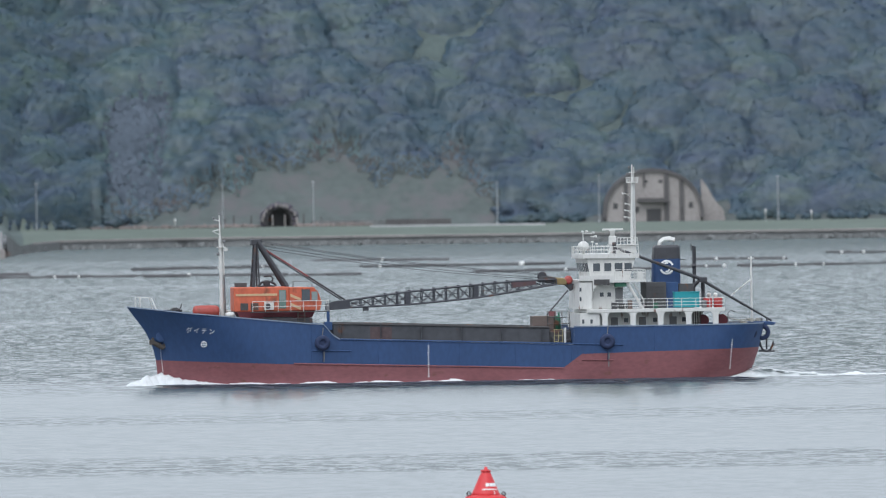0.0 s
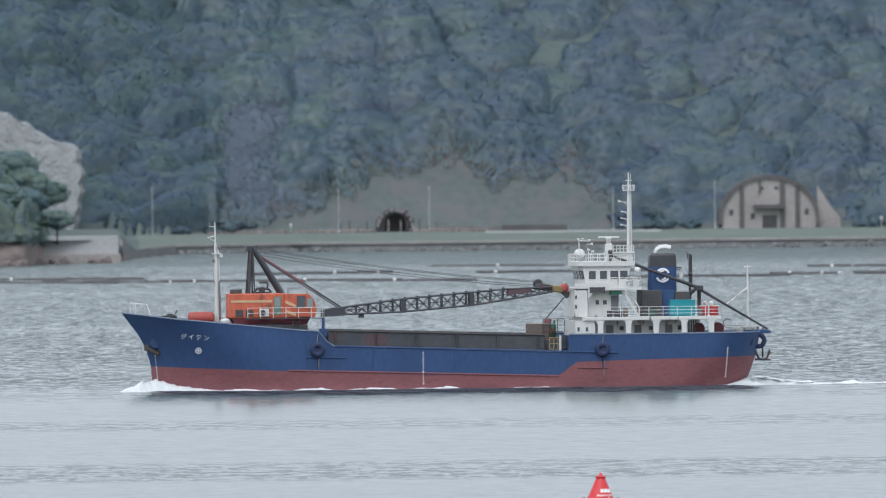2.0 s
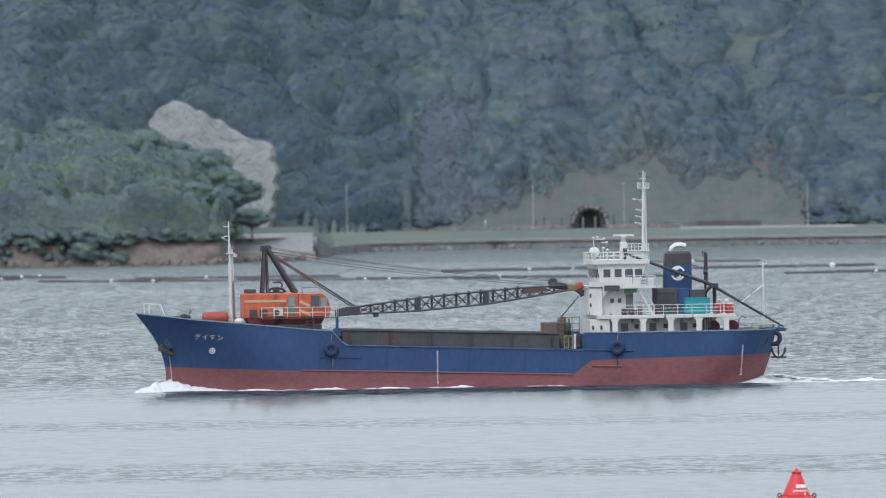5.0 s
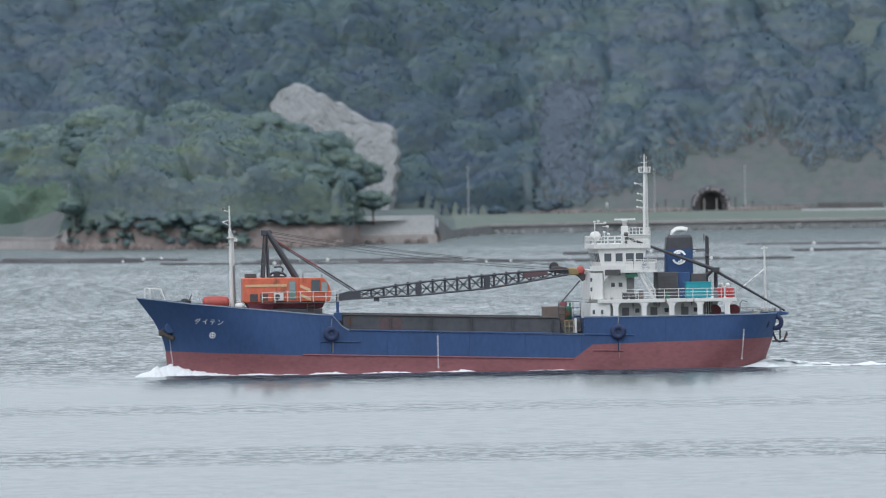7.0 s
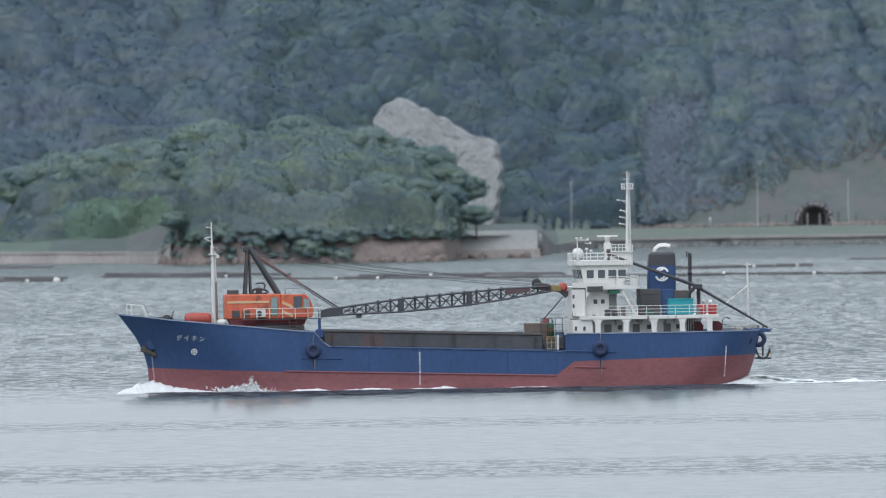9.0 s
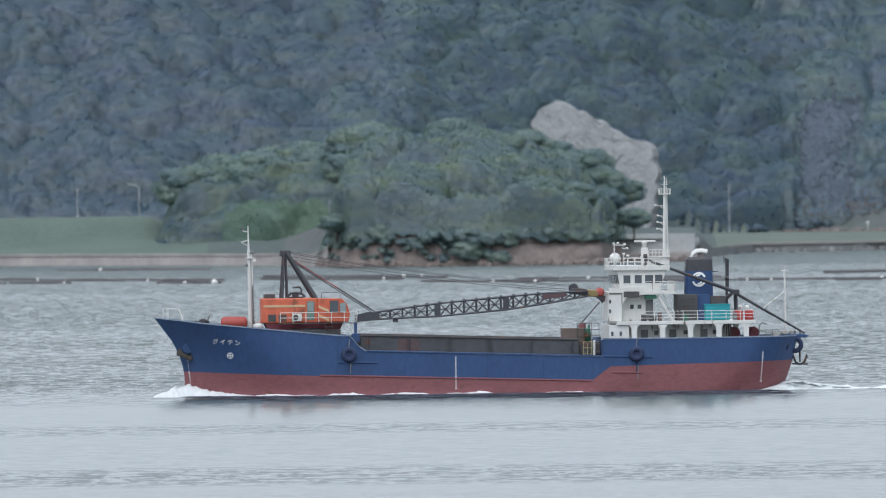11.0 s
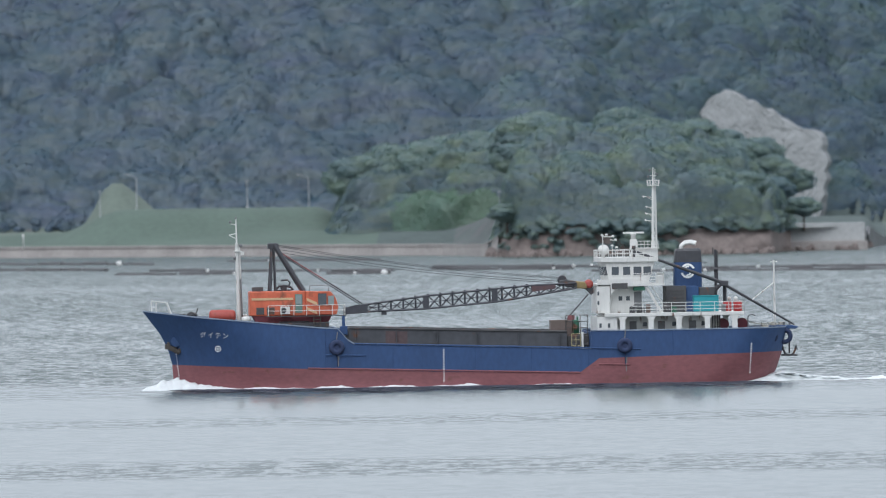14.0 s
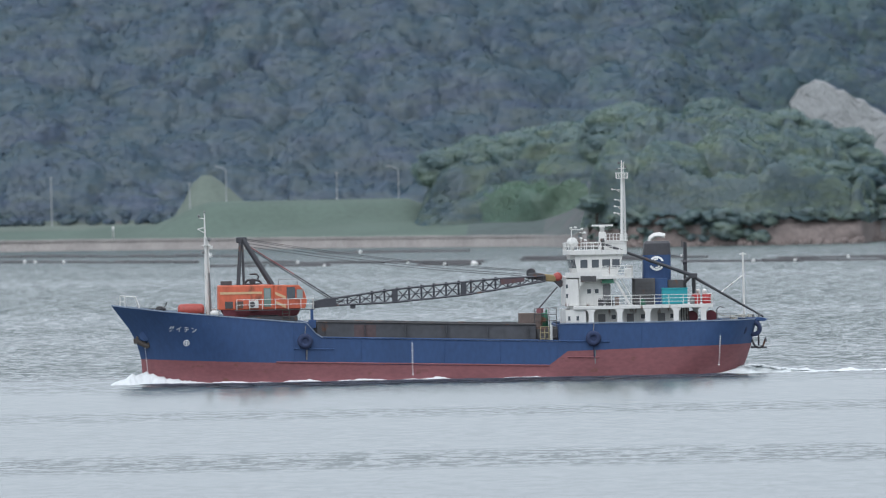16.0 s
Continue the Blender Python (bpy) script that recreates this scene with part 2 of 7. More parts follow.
# ---- building tools ----
def box(bm, x0, x1, y0, y1, z0, z1, bevel=0.0):
    vs = [bm.verts.new((x, y, z)) for x in (x0, x1) for y in (y0, y1) for z in (z0, z1)]
    fs = [bm.faces.new([vs[i] for i in f]) for f in ((0, 1, 3, 2), (4, 6, 7, 5), (0, 4, 5, 1), (2, 3, 7, 6), (0, 2, 6, 4), (1, 5, 7, 3))]
    if bevel:
        es = list({e for f in fs for e in f.edges})
        bmesh.ops.bevel(bm, geom=es, offset=bevel, segments=2, affect='EDGES', profile=0.5)
    return bm


def prism(bm, outline, y0, y1, bevel=0.0):
    """A plate or block from an outline in x and z, between y0 and y1."""
    a = [bm.verts.new((x, y0, z)) for x, z in outline]
    b = [bm.verts.new((x, y1, z)) for x, z in outline]
    n = len(a)
    fs = [bm.faces.new(a), bm.faces.new(b[::-1])] + [bm.faces.new((a[i], b[i], b[(i + 1) % n], a[(i + 1) % n])) for i in range(n)]
    bmesh.ops.recalc_face_normals(bm, faces=fs)
    if bevel:
        bmesh.ops.bevel(bm, geom=list({e for f in fs for e in f.edges}), offset=bevel, segments=1, affect='EDGES')
    return bm


def rod(bm, a, b, r, r2=None, n=8):
    """A round bar from a to b."""
    a, b = Vector(a), Vector(b)
    r2 = r if r2 is None else r2
    q = (b - a).to_track_quat('Z', 'Y').to_matrix()
    ring = [(math.cos(2 * math.pi * i / n), math.sin(2 * math.pi * i / n)) for i in range(n)]
    va = [bm.verts.new(a + q @ Vector((r * c, r * s, 0))) for c, s in ring]
    vb = [bm.verts.new(b + q @ Vector((r2 * c, r2 * s, 0))) for c, s in ring]
    for i in range(n):
        bm.faces.new((va[i], va[(i + 1) % n], vb[(i + 1) % n], vb[i]))
    bm.faces.new(va[::-1])
    bm.faces.new(vb)
    return bm


def pipe(bm, points, r, n=8):
    """A bent bar swept through points, in one piece."""
    pts = [Vector(p) for p in points]
    rings = []
    for i, p in enumerate(pts):
        d = (pts[min(i + 1, len(pts) - 1)] - pts[max(i - 1, 0)]).normalized()
        side = d.cross(Vector((0.02, 1, 0.03))).normalized()
        up = side.cross(d).normalized()
        rings.append([bm.verts.new(p + r * (math.cos(2 * math.pi * k / n) * side + math.sin(2 * math.pi * k / n) * up)) for k in range(n)])
    fs = []
    for a, b in zip(rings[:-1], rings[1:]):
        fs += [bm.faces.new((a[k], a[(k + 1) % n], b[(k + 1) % n], b[k])) for k in range(n)]
    fs += [bm.faces.new(rings[0][::-1]), bm.faces.new(rings[-1])]
    bmesh.ops.recalc_face_normals(bm, faces=fs)
    return bm


def lathe(bm, profile, centre, axis='Z', n=20):
    """A turned body: profile of (radius, height) about an axis through centre."""
    rings = []
    for r, h in profile:
        ring = []
        for i in range(n):
            c, s = r * math.cos(2 * math.pi * i / n), r * math.sin(2 * math.pi * i / n)
            p = {'Z': (c, s, h), 'Y': (c, h, s), 'X': (h, c, s)}[axis]
            ring.append(bm.verts.new(Vector(centre) + Vector(p)))
        rings.append(ring)
    fs = []
    for a, b in zip(rings[:-1], rings[1:]):
        fs += [bm.faces.new((a[i], a[(i + 1) % n], b[(i + 1) % n], b[i])) for i in range(n)]
    fs += [bm.faces.new(rings[0][::-1]), bm.faces.new(rings[-1])]
    bmesh.ops.recalc_face_normals(bm, faces=fs)
    for f in fs[:-2]:
        f.smooth = True
    return bm


def torus(bm, centre, big, small, axis='Y', n=20, k=8):
    rings = []
    for i in range(n):
        u = 2 * math.pi * i / n
        ring = []
        for j in range(k):
            v = 2 * math.pi * j / k
            d, h = big + small * math.cos(v), small * math.sin(v)
            p = {'Y': (d * math.cos(u), h, d * math.sin(u)), 'X': (h, d * math.cos(u), d * math.sin(u)), 'Z': (d * math.cos(u), d * math.sin(u), h)}[axis]
            ring.append(bm.verts.new(Vector(centre) + Vector(p)))
        rings.append(ring)
    for i in range(n):
        a, b = rings[i], rings[(i + 1) % n]
        for j in range(k):
            bm.faces.new((a[j], b[j], b[(j + 1) % k], a[(j + 1) % k])).smooth = True
    return bm


def part(name, bm, material, parent=None, label=""):
    me = bpy.data.meshes.new(name)
    bm.to_mesh(me)
    bm.free()
    me.materials.append(material)
    ob = new(name, me)
    if parent is not None:
        ob.parent = parent
    return tagged(ob, label)


def raw(name, verts, faces, material, parent=None, label="", smooth=False):
    """A mesh from computed vertices and faces."""
    me = bpy.data.meshes.new(name)
    me.from_pydata([tuple(map(float, v)) for v in verts], [], faces)
    me.update()
    me.materials.append(material)
    if smooth:
        me.polygons.foreach_set("use_smooth", [True] * len(me.polygons))
    ob = new(name, me)
    if parent is not None:
        ob.parent = parent
    return tagged(ob, label)


def B():
    return bmesh.new()


def table(x, rows):
    return float(np.interp(x, [r[0] for r in rows], [r[1] for r in rows]))


def smoothstep(x, a, b):
    t = np.clip((x - a) / (b - a), 0, 1)
    return t * t * (3 - 2 * t)


# ---- the setting: water, shore, hill ----
def sheet(name, xs, ys, height, material, kind_label, smooth=True):
    nx, ny = len(xs), len(ys)
    verts = [(x, y, height(x, y)) for y in ys for x in xs]
    faces = [(j * nx + i, j * nx + i + 1, (j + 1) * nx + i + 1, (j + 1) * nx + i) for j in range(ny - 1) for i in range(nx - 1)]
    return tagged(raw(name, verts, faces, material, smooth=smooth), kind_label, kind="structure")


sheet("water", np.linspace(-4500, 4500, 19), np.linspace(-4500, 4500, 19), lambda x, y: 0.0, M_WATER, "rippled grey harbour water under an overcast sky")


SHORE = [(-420, 2962), (-166, 2950), (-106, 2902), (-82, 2880), (-64, 2858), (-56, 2822), (-50, 2810), (-20, 2804), (0, 2812), (3, 2846), (17.6, 2850), (20.6, 2905), (26, 2970), (32, 3022), (60, 3042), (420, 3043)]
FOOT = [(-420, 3012), (-166, 3004), (-140, 2998), (-86, 2998), (-40, 3010), (0, 3058), (20, 3080), (40, 3104), (420, 3112)]


HILL = [(0, 0), (20, 15), (50, 39), (75, 57), (95, 68), (120, 75), (160, 76), (240, 66), (400, 30)]


def shore_y(x):
    return table(x, SHORE)


def foot_y(x):
    return table(x, FOOT)


def ground_z(x, y):
    """Height of the land: a low flat behind the sea wall, a wooded knoll on the point, an embankment, then the steep hill."""
    s, f = shore_y(x), foot_y(x)
    d = y - s
    east, west = 1.7 + 1.9 * smoothstep(d, 1, 55), 2.2 + 2.6 * smoothstep(d, 2, 40)
    point = 4.6 + 0.6 * smoothstep(d, 2, 30)
    w = smoothstep(x, -58, -52) * (1 - smoothstep(x, 19.5, 22))
    z = (east if x > 0 else west) * (1 - w) + point * w
    knoll = 7.5 * math.exp(-((x + 38) / 40) ** 4) * smoothstep(d, 3, 45) * (1 - smoothstep(y, 2900, 2990)) * smoothstep(x, -68, -43)
    bank = (9.5 - z) * smoothstep(y, 2932, 2950) * (1 - smoothstep(y, 2966, 2980)) * smoothstep(x, -150, -134) * (1 - smoothstep(x, -95, -84))
    bump = 10.5 * math.exp(-((x + 138) / (9.5 if x > -138 else 4.5)) ** 2 - ((y - 2987) / 9) ** 2)
    h = max(0.0, y - f)
    hill = table(h, HILL)
    rough = hill * 0.10 * noise.noise(Vector((x * 0.018, y * 0.012, 1.7))) + min(hill, 10) * 0.25 * noise.noise(Vector((x * 0.05, y * 0.05, 4.1)))
    return z + max(knoll, 0) + max(bank, 0) + bump + hill + rough


# open slopes among the trees: a grass clearing and a bare earth slide (x, height above the hill's foot)
CLEARING = [(42, 0), (50, 1.4), (57, 3.0), (64, 5.6), (71, 9.2), (80, 12.5), (88, 14.2), (95, 13.5), (103, 9.5), (110, 11.0), (118, 13.0), (122, 12.0), (127, 6), (131, 0)]


def is_slide(x, up):
    return 40 + 0.1 * up < x < 56 + 0.04 * up and 3 < up < 28


def build_land():
    xs = np.concatenate([np.linspace(-420, -200, 30), np.linspace(-196, 230, 214), np.linspace(236, 420, 26)])
    ts = np.concatenate([np.linspace(0, 1, 34)[:-1] * 0.28, 0.28 + 0.72 * np.linspace(0, 1, 60) ** 1.3])
    verts, faces, index = [], [], []
    nx = len(xs)
    for t in ts:
        for x in xs:
            s, end = shore_y(x), foot_y(x) + 330
            y = s + t * (end - s)
            verts.append((x, y, ground_z(x, y)))
    for j in range(len(ts) - 1):
        for i in range(nx - 1):
            faces.append((j * nx + i, j * nx + i + 1, (j + 1) * nx + i + 1, (j + 1) * nx + i))
            x, y, z = verts[j * nx + i]
            up = z - 4
            flat = y < foot_y(x) - (6 if x > 22 else 0)
            if is_slide(x, up):
                k = 2
            elif flat:
                k = 4 if x > 22 or (x < -120 and y > 2974) else 0 if x < -80 else 1 if (-66 < x < -54 and y < 2905) else 3
            else:
                k = 1 if up < 17 and 45 < x < 140 or up < 2.2 else 3
            index.append(k)
    ob = raw("ground", verts, faces, M_GRASS, smooth=True)
    for m in (M_SLOPE, M_SLIDE, M_FLOOR, M_LAWN):
        ob.data.materials.append(m)
    ob.data.polygons.foreach_set("material_index", index)
    return tagged(ob, "grassy shore flat rising into a steep wooded hill", kind="structure")


build_land()


def build_quay(name, x0, x1, material, label, height=0.0, step=3.0):
    """Sea wall along the water: a battered face with a coping."""
    xs = np.arange(x0, x1 + 0.1, step)
    verts, faces = [], []
    for x in xs:
        s = shore_y(x)
        zt = height or ground_z(x, s + 0.5)
        zt += 0.12 * noise.noise(Vector((x * 0.2, 3, 1)))
        rows = [(-1.2, -1.5), (-0.5, zt - 0.35), (-0.8, zt - 0.33), (-0.8, zt + 0.12), (1.4, zt + 0.12), (1.4, zt - 1.0)]
        verts += [(x, s + dy, z) for dy, z in rows]
    k = 6
    for i in range(len(xs) - 1):
        faces += [(i * k + j, (i + 1) * k + j, (i + 1) * k + j + 1, i * k + j + 1) for j in range(k - 1)]
    return tagged(raw(name, verts, faces, material), label, kind="structure")


build_quay("sea_wall_east", 20, 420, M_DARKSTONE, "low dark wet stone shore edge below a grass strip")
build_quay("sea_wall_west", -420, -54, M_CONC, "long weathered concrete sea wall at the water")


def build_rubble(name, x0, x1, count, material, label, seed, spread=2.2, size=0.8):
    """Loose boulders at the foot of a shore, joined."""
    rng = random.Random(seed)
    bm = B()
    for _ in range(count):
        x = rng.uniform(x0, x1)
        y = shore_y(x) - rng.uniform(0.2, spread)
        r = size * rng.uniform(0.4, 1.1)
        m = Matrix.LocRotScale((x, y, rng.uniform(-0.15, 0.35) * r), Euler((rng.random() * 3, rng.random() * 3, rng.random() * 3)), (r * 1.5, r, r * 0.8))
        bmesh.ops.create_icosphere(bm, subdivisions=1, radius=1.0, matrix=m)
    for v in bm.verts:
        v.co += 0.2 * size * noise.noise_vector(v.co * 1.3)
    return tagged(part(name, bm, material), label, "rocks", kind="stuff")


def build_kerb():
    xs = np.arange(26, 421, 6.0)
    verts, faces = [], []
    for x in xs:
        s = shore_y(x)
        z = ground_z(x, s + 0.5)
        verts += [(x, s - 0.9, z - 0.1), (x, s - 0.9, z + 0.3), (x, s + 0.1, z + 0.3), (x, s + 0.1, z - 0.1)]
    for i in range(len(xs) - 1):
        faces += [(i * 4 + j, i * 4 + 4 + j, i * 4 + 5 + j, i * 4 + 1 + j) for j in range(3)]
    tagged(raw("shore_kerb", verts, faces, M_CONC), "pale concrete kerb along the grass shore", kind="structure")


def build_bank():
    """Low heaps of bare earth and rubble along the foot of the open slope."""
    rng = random.Random(21)
    bm = B()
    for _ in range(170):
        x = rng.choice((rng.uniform(40, 76), rng.uniform(85, 100)))
        y, r = rng.uniform(3096, 3100), rng.uniform(0.35, 0.9)
        m = Matrix.LocRotScale((x, y, ground_z(x, y) + 0.15 * r), Euler((0, 0, rng.random() * 3)), (r * 1.8, r, r * 0.7))
        bmesh.ops.create_icosphere(bm, subdivisions=1, radius=1.0, matrix=m)
    for v in bm.verts:
        v.co += 0.25 * noise.noise_vector(v.co * 1.3)
    tagged(part("earth_heaps", bm, M_EARTH), "low heaps of bare brown earth below the open slope", "earth", kind="stuff")


build_bank()
build_kerb()
build_rubble("shore_rocks", 24, 230, 260, M_DARKSTONE, "dark wet boulders along the grass shore", 3)
build_rubble("shore_rocks", -56, 20, 130, M_EARTH, "brown boulders below the earth bluff", 5, size=1.0)


def bluff_top(x):
    top = 4.9 + 1.6 * noise.noise(Vector((x * 0.11, 0.3, 2))) + 0.8 * noise.noise(Vector((x * 0.5, 1.3, 2)))
    return max(top * smoothstep(x, -61, -50), 2.3)


def build_bluff():
    """The raw earth face of the wooded point, uneven along its top."""
    xs = np.arange(-60, 4.2, 0.8)
    n = 9
    verts, faces = [], []
    for x in xs:
        s = shore_y(x)
        top = bluff_top(x)
        for j in range(n):
            t = j / (n - 1)
            y = s - 1.3 + 2.6 * t ** 1.4 + 0.8 * noise.noise(Vector((x * 0.3, t * 3, 7)))
            verts.append((x, y, -0.8 + (top + 0.8) * t))
        verts.append((x, s + 6, top + 0.1))
    n += 1
    for i in range(len(xs) - 1):
        faces += [(i * n + j, (i + 1) * n + j, (i + 1) * n + j + 1, i * n + j + 1) for j in range(n - 1)]
    return tagged(raw("earth_bluff", verts, faces, M_EARTH, smooth=True), "eroded brown earth bluff at the foot of the wooded point", kind="structure")


build_bluff()


def build_cliff():
    """A quarried pale rock face on the hill."""
    left = [(3, 2.0), (10, -3), (20, -15), (28.6, -15.2), (31.2, -13), (32.6, -9.6)]
    right = [(3, 11.3), (10, 12.4), (16, 13.2), (22.0, 12.4), (23.6, 10.5), (24.4, 6.6), (27.2, 2.3), (30, -3), (32.0, -7.0), (32.6, -8.4)]
    zs = np.linspace(3, 32.6, 54)
    n = 44
    verts, faces = [], []
    for z in zs:
        a, b = table(z, left), table(z, right)
        for i in range(n):
            t = i / (n - 1)
            x = a + (b - a) * t
            edge = max(0, 1 - min(t, 1 - t) * (b - a) / 0.8)
            v = Vector((x * 0.16, z * 0.16, 2.0))
            y = 3054 + 0.42 * (z - 4) + 0.6 * noise.fractal(v, 1.0, 2.1, 4) + 0.35 * noise.noise(Vector((x * 0.9, z * 0.5, 1))) + 0.2 * noise.noise(Vector((x * 2.3, z * 2.0, 6))) + 14 * edge
            verts.append((x + 0.9 * noise.noise(Vector((z * 0.5, t * 5, 4))), y, z + 0.7 * noise.noise(Vector((x * 0.5, 3, 9)))))
    verts += [(x, y + 20, z) for x, y, z in verts[-n:]]
    for j in range(len(zs)):
        faces += [(j * n + i, j * n + i + 1, (j + 1) * n + i + 1, (j + 1) * n + i) for i in range(n - 1)]
    return tagged(raw("rock_face", verts, faces, M_ROCK), "pale bare quarried rock face on the hillside", kind="structure")


build_cliff()


def build_point_wall():
    bm = B()
    box(bm, 1.5, 18.8, 2849.0, 2850.2, 1.9, 5.5, 0.06)
    w = tagged(part("retaining_wall", bm, M_PALECONC), "pale grey concrete retaining wall beside the point", kind="structure")
    bm = B()
    box(bm, 1.0, 19.3, 2847.8, 2851.5, -1.0, 1.9, 0.15)
    tagged(part("wall_footing", bm, M_CONC), "weathered concrete footing of the retaining wall", kind="structure")


build_point_wall()


# ---- woods ----
def crown_shape(seed, leaves, size, lobes=16, fine=1):
    """A unit crown: puffs of foliage round a core, under a shell of leaves. Gives vertices, faces and soft normals."""
    rng = np.random.RandomState(seed)
    spots, radii = [], []
    for i in range(lobes):
        z = 1 - 1.45 * (i + 0.5) / lobes
        a = i * 2.39996 + rng.uniform(-0.4, 0.4)
        q = math.sqrt(max(0.0, 1 - z * z))
        spots.append(np.array([q * math.cos(a), q * math.sin(a), z]) * rng.uniform(0.50, 0.70))
        radii.append(rng.uniform(0.34, 0.52))
    spots.append(np.array([0, 0, 0.0]))
    radii.append(0.78)
    spots, radii = np.array(spots), np.array(radii)
    flats = np.array([0.6] * lobes + [0.95])
    verts, faces, normals = [], [], []
    for c, r, flat in zip(spots, radii, flats):
        bm = B()
        bmesh.ops.create_icosphere(bm, subdivisions=fine, radius=1.0)
        base = len(verts)
        for v in bm.verts:
            d = np.array(v.co)
            p = c + d * r * np.array([1, 1, flat]) * (0.92 + 0.25 * noise.noise(v.co * 1.6 + Vector((seed * 3.1, c[0] * 9, c[1] * 9))))
            verts.append(p)
            normals.append(d * 0.4 + p * 0.75)
        faces += [[base + v.index for v in f.verts] for f in bm.faces]
        bm.free()
    made = 0
    while made < leaves:
        k = rng.randint(len(radii))
        d = rng.normal(size=3)
        d[2] = d[2] * 0.9 + 0.2
        d /= np.linalg.norm(d)
        c = spots[k] + d * radii[k] * np.array([1, 1, flats[k]]) * rng.uniform(0.97, 1.10)
        near = (spots - c) / np.stack([radii, radii, radii * flats], 1)
        if np.any(np.linalg.norm(near, axis=1) < 0.93):
            continue
        made += 1
        nrm = d + rng.normal(size=3) * 0.4
        nrm /= np.linalg.norm(nrm)
        a = np.cross(nrm, rng.normal(size=3))
        a /= np.linalg.norm(a)
        b = np.cross(nrm, a)
        s = size * rng.uniform(0.55, 1.25)
        i = len(verts)
        if np.dot(np.cross(a, b), d) < 0:
            b = -b
        verts += [c + a * s, c + b * s * rng.uniform(0.5, 1.1) - a * s * rng.uniform(0.2, 0.8), c - b * s * rng.uniform(0.5, 1.1) - a * s * rng.uniform(0.0, 0.6)]
        normals += [d * 0.4 + c * 0.75] * 3
        faces.append([i, i + 1, i + 2])
    n = np.array(normals)
    n[:, 2] += 0.35
    return np.array(verts), faces, n / (np.linalg.norm(n, axis=1)[:, None] + 1e-6)


def soft_normals(me, n):
    """Lets foliage shade as one billow: the leaves take the normals of the puff that they sit on."""
    n = n / (np.linalg.norm(n, axis=1)[:, None] + 1e-6)
    a = me.attributes.new("custom_normal", 'FLOAT_VECTOR', 'POINT')
    a.data.foreach_set("vector", n.astype(np.float32).ravel())


def mesh_of(name, co, loops, lens, normals, materials, index=None):
    """A mesh of many faces from arrays: vertices, corner indices, corners of each face."""
    me = bpy.data.meshes.new(name)
    me.vertices.add(len(co))
    me.vertices.foreach_set("co", co.astype(np.float32).ravel())
    me.loops.add(len(loops))
    me.loops.foreach_set("vertex_index", loops.astype(np.int32))
    me.polygons.add(len(lens))
    me.polygons.foreach_set("loop_start", np.concatenate([[0], np.cumsum(lens)[:-1]]).astype(np.int32))
    soft_normals(me, normals)
    for m in materials:
        me.materials.append(m)
    if index is not None:
        me.polygons.foreach_set("material_index", index.astype(np.int32))
    me.update(calc_edges=True)
    return new(name, me)


def joined(name, shapes, places, material, label, category):
    """Many crowns in one mesh: places are rows of shape, x, y, z, radius, height, turn."""
    co, loops, lens, nn = [], [], [], []
    base = 0
    flat = [(np.array([i for q in f for i in q]), np.array([len(q) for q in f])) for v, f, n in shapes]
    for k, x, y, z, r, h, turn in places:
        v, _, n = shapes[k]
        c, s = math.cos(turn), math.sin(turn)
        co.append(np.stack([x + r * (c * v[:, 0] - s * v[:, 1]), y + r * (s * v[:, 0] + c * v[:, 1]), z + h * v[:, 2]], 1))
        nn.append(np.stack([c * n[:, 0] - s * n[:, 1], s * n[:, 0] + c * n[:, 1], n[:, 2]], 1))
        loops.append(flat[k][0] + base)
        lens.append(flat[k][1])
        base += len(v)
    ob = mesh_of(name, np.concatenate(co), np.concatenate(loops), np.concatenate(lens), np.concatenate(nn), [material])
    return tagged(ob, label, category, kind="stuff")


def value_noise(x, y, scale, seed):
    """Smooth noise between -1 and 1 for whole arrays."""
    t = np.random.RandomState(seed).uniform(-1, 1, (128, 128))
    x, y = x / scale, y / scale
    i, j = np.floor(x).astype(int), np.floor(y).astype(int)
    fx, fy = x - i, y - j
    fx, fy = fx * fx * (3 - 2 * fx), fy * fy * (3 - 2 * fy)
    a, b, c, d = t[i % 128, j % 128], t[(i + 1) % 128, j % 128], t[i % 128, (j + 1) % 128], t[(i + 1) % 128, (j + 1) % 128]
    return (a * (1 - fx) + b * fx) * (1 - fy) + (c * (1 - fx) + d * fx) * fy


def domes(x, y, cell, seed, low=0.62, high=1.0, uneven=0.35, reach=1):
    """Heights of a field of overlapping rounded crowns, about one to a cell, and a random number for the crown on top."""
    rng = np.random.RandomState(seed)
    px, py, pr, ph, pc = (rng.uniform(size=(128, 128)) for _ in range(5))
    i, j = np.floor(x / cell).astype(int), np.floor(y / cell).astype(int)
    best, who = np.zeros_like(x), np.zeros_like(x)
    for di in range(-reach, reach + 1):
        for dj in range(-reach, reach + 1):
            a, b = (i + di) % 128, (j + dj) % 128
            cx, cy = (i + di + 0.1 + 0.8 * px[a, b]) * cell, (j + dj + 0.1 + 0.8 * py[a, b]) * cell
            r = cell * (low + (high - low) * pr[a, b])
            d2 = ((x - cx) ** 2 + (y - cy) ** 2) / (r * r)
            h = np.sqrt(np.clip(1 - d2, 0, 1)) * (1 - uneven + uneven * ph[a, b]) * (0.55 + 0.45 * pr[a, b])
            top = h > best
            best, who = np.where(top, h, best), np.where(top, pc[a, b], who)
    return best, who


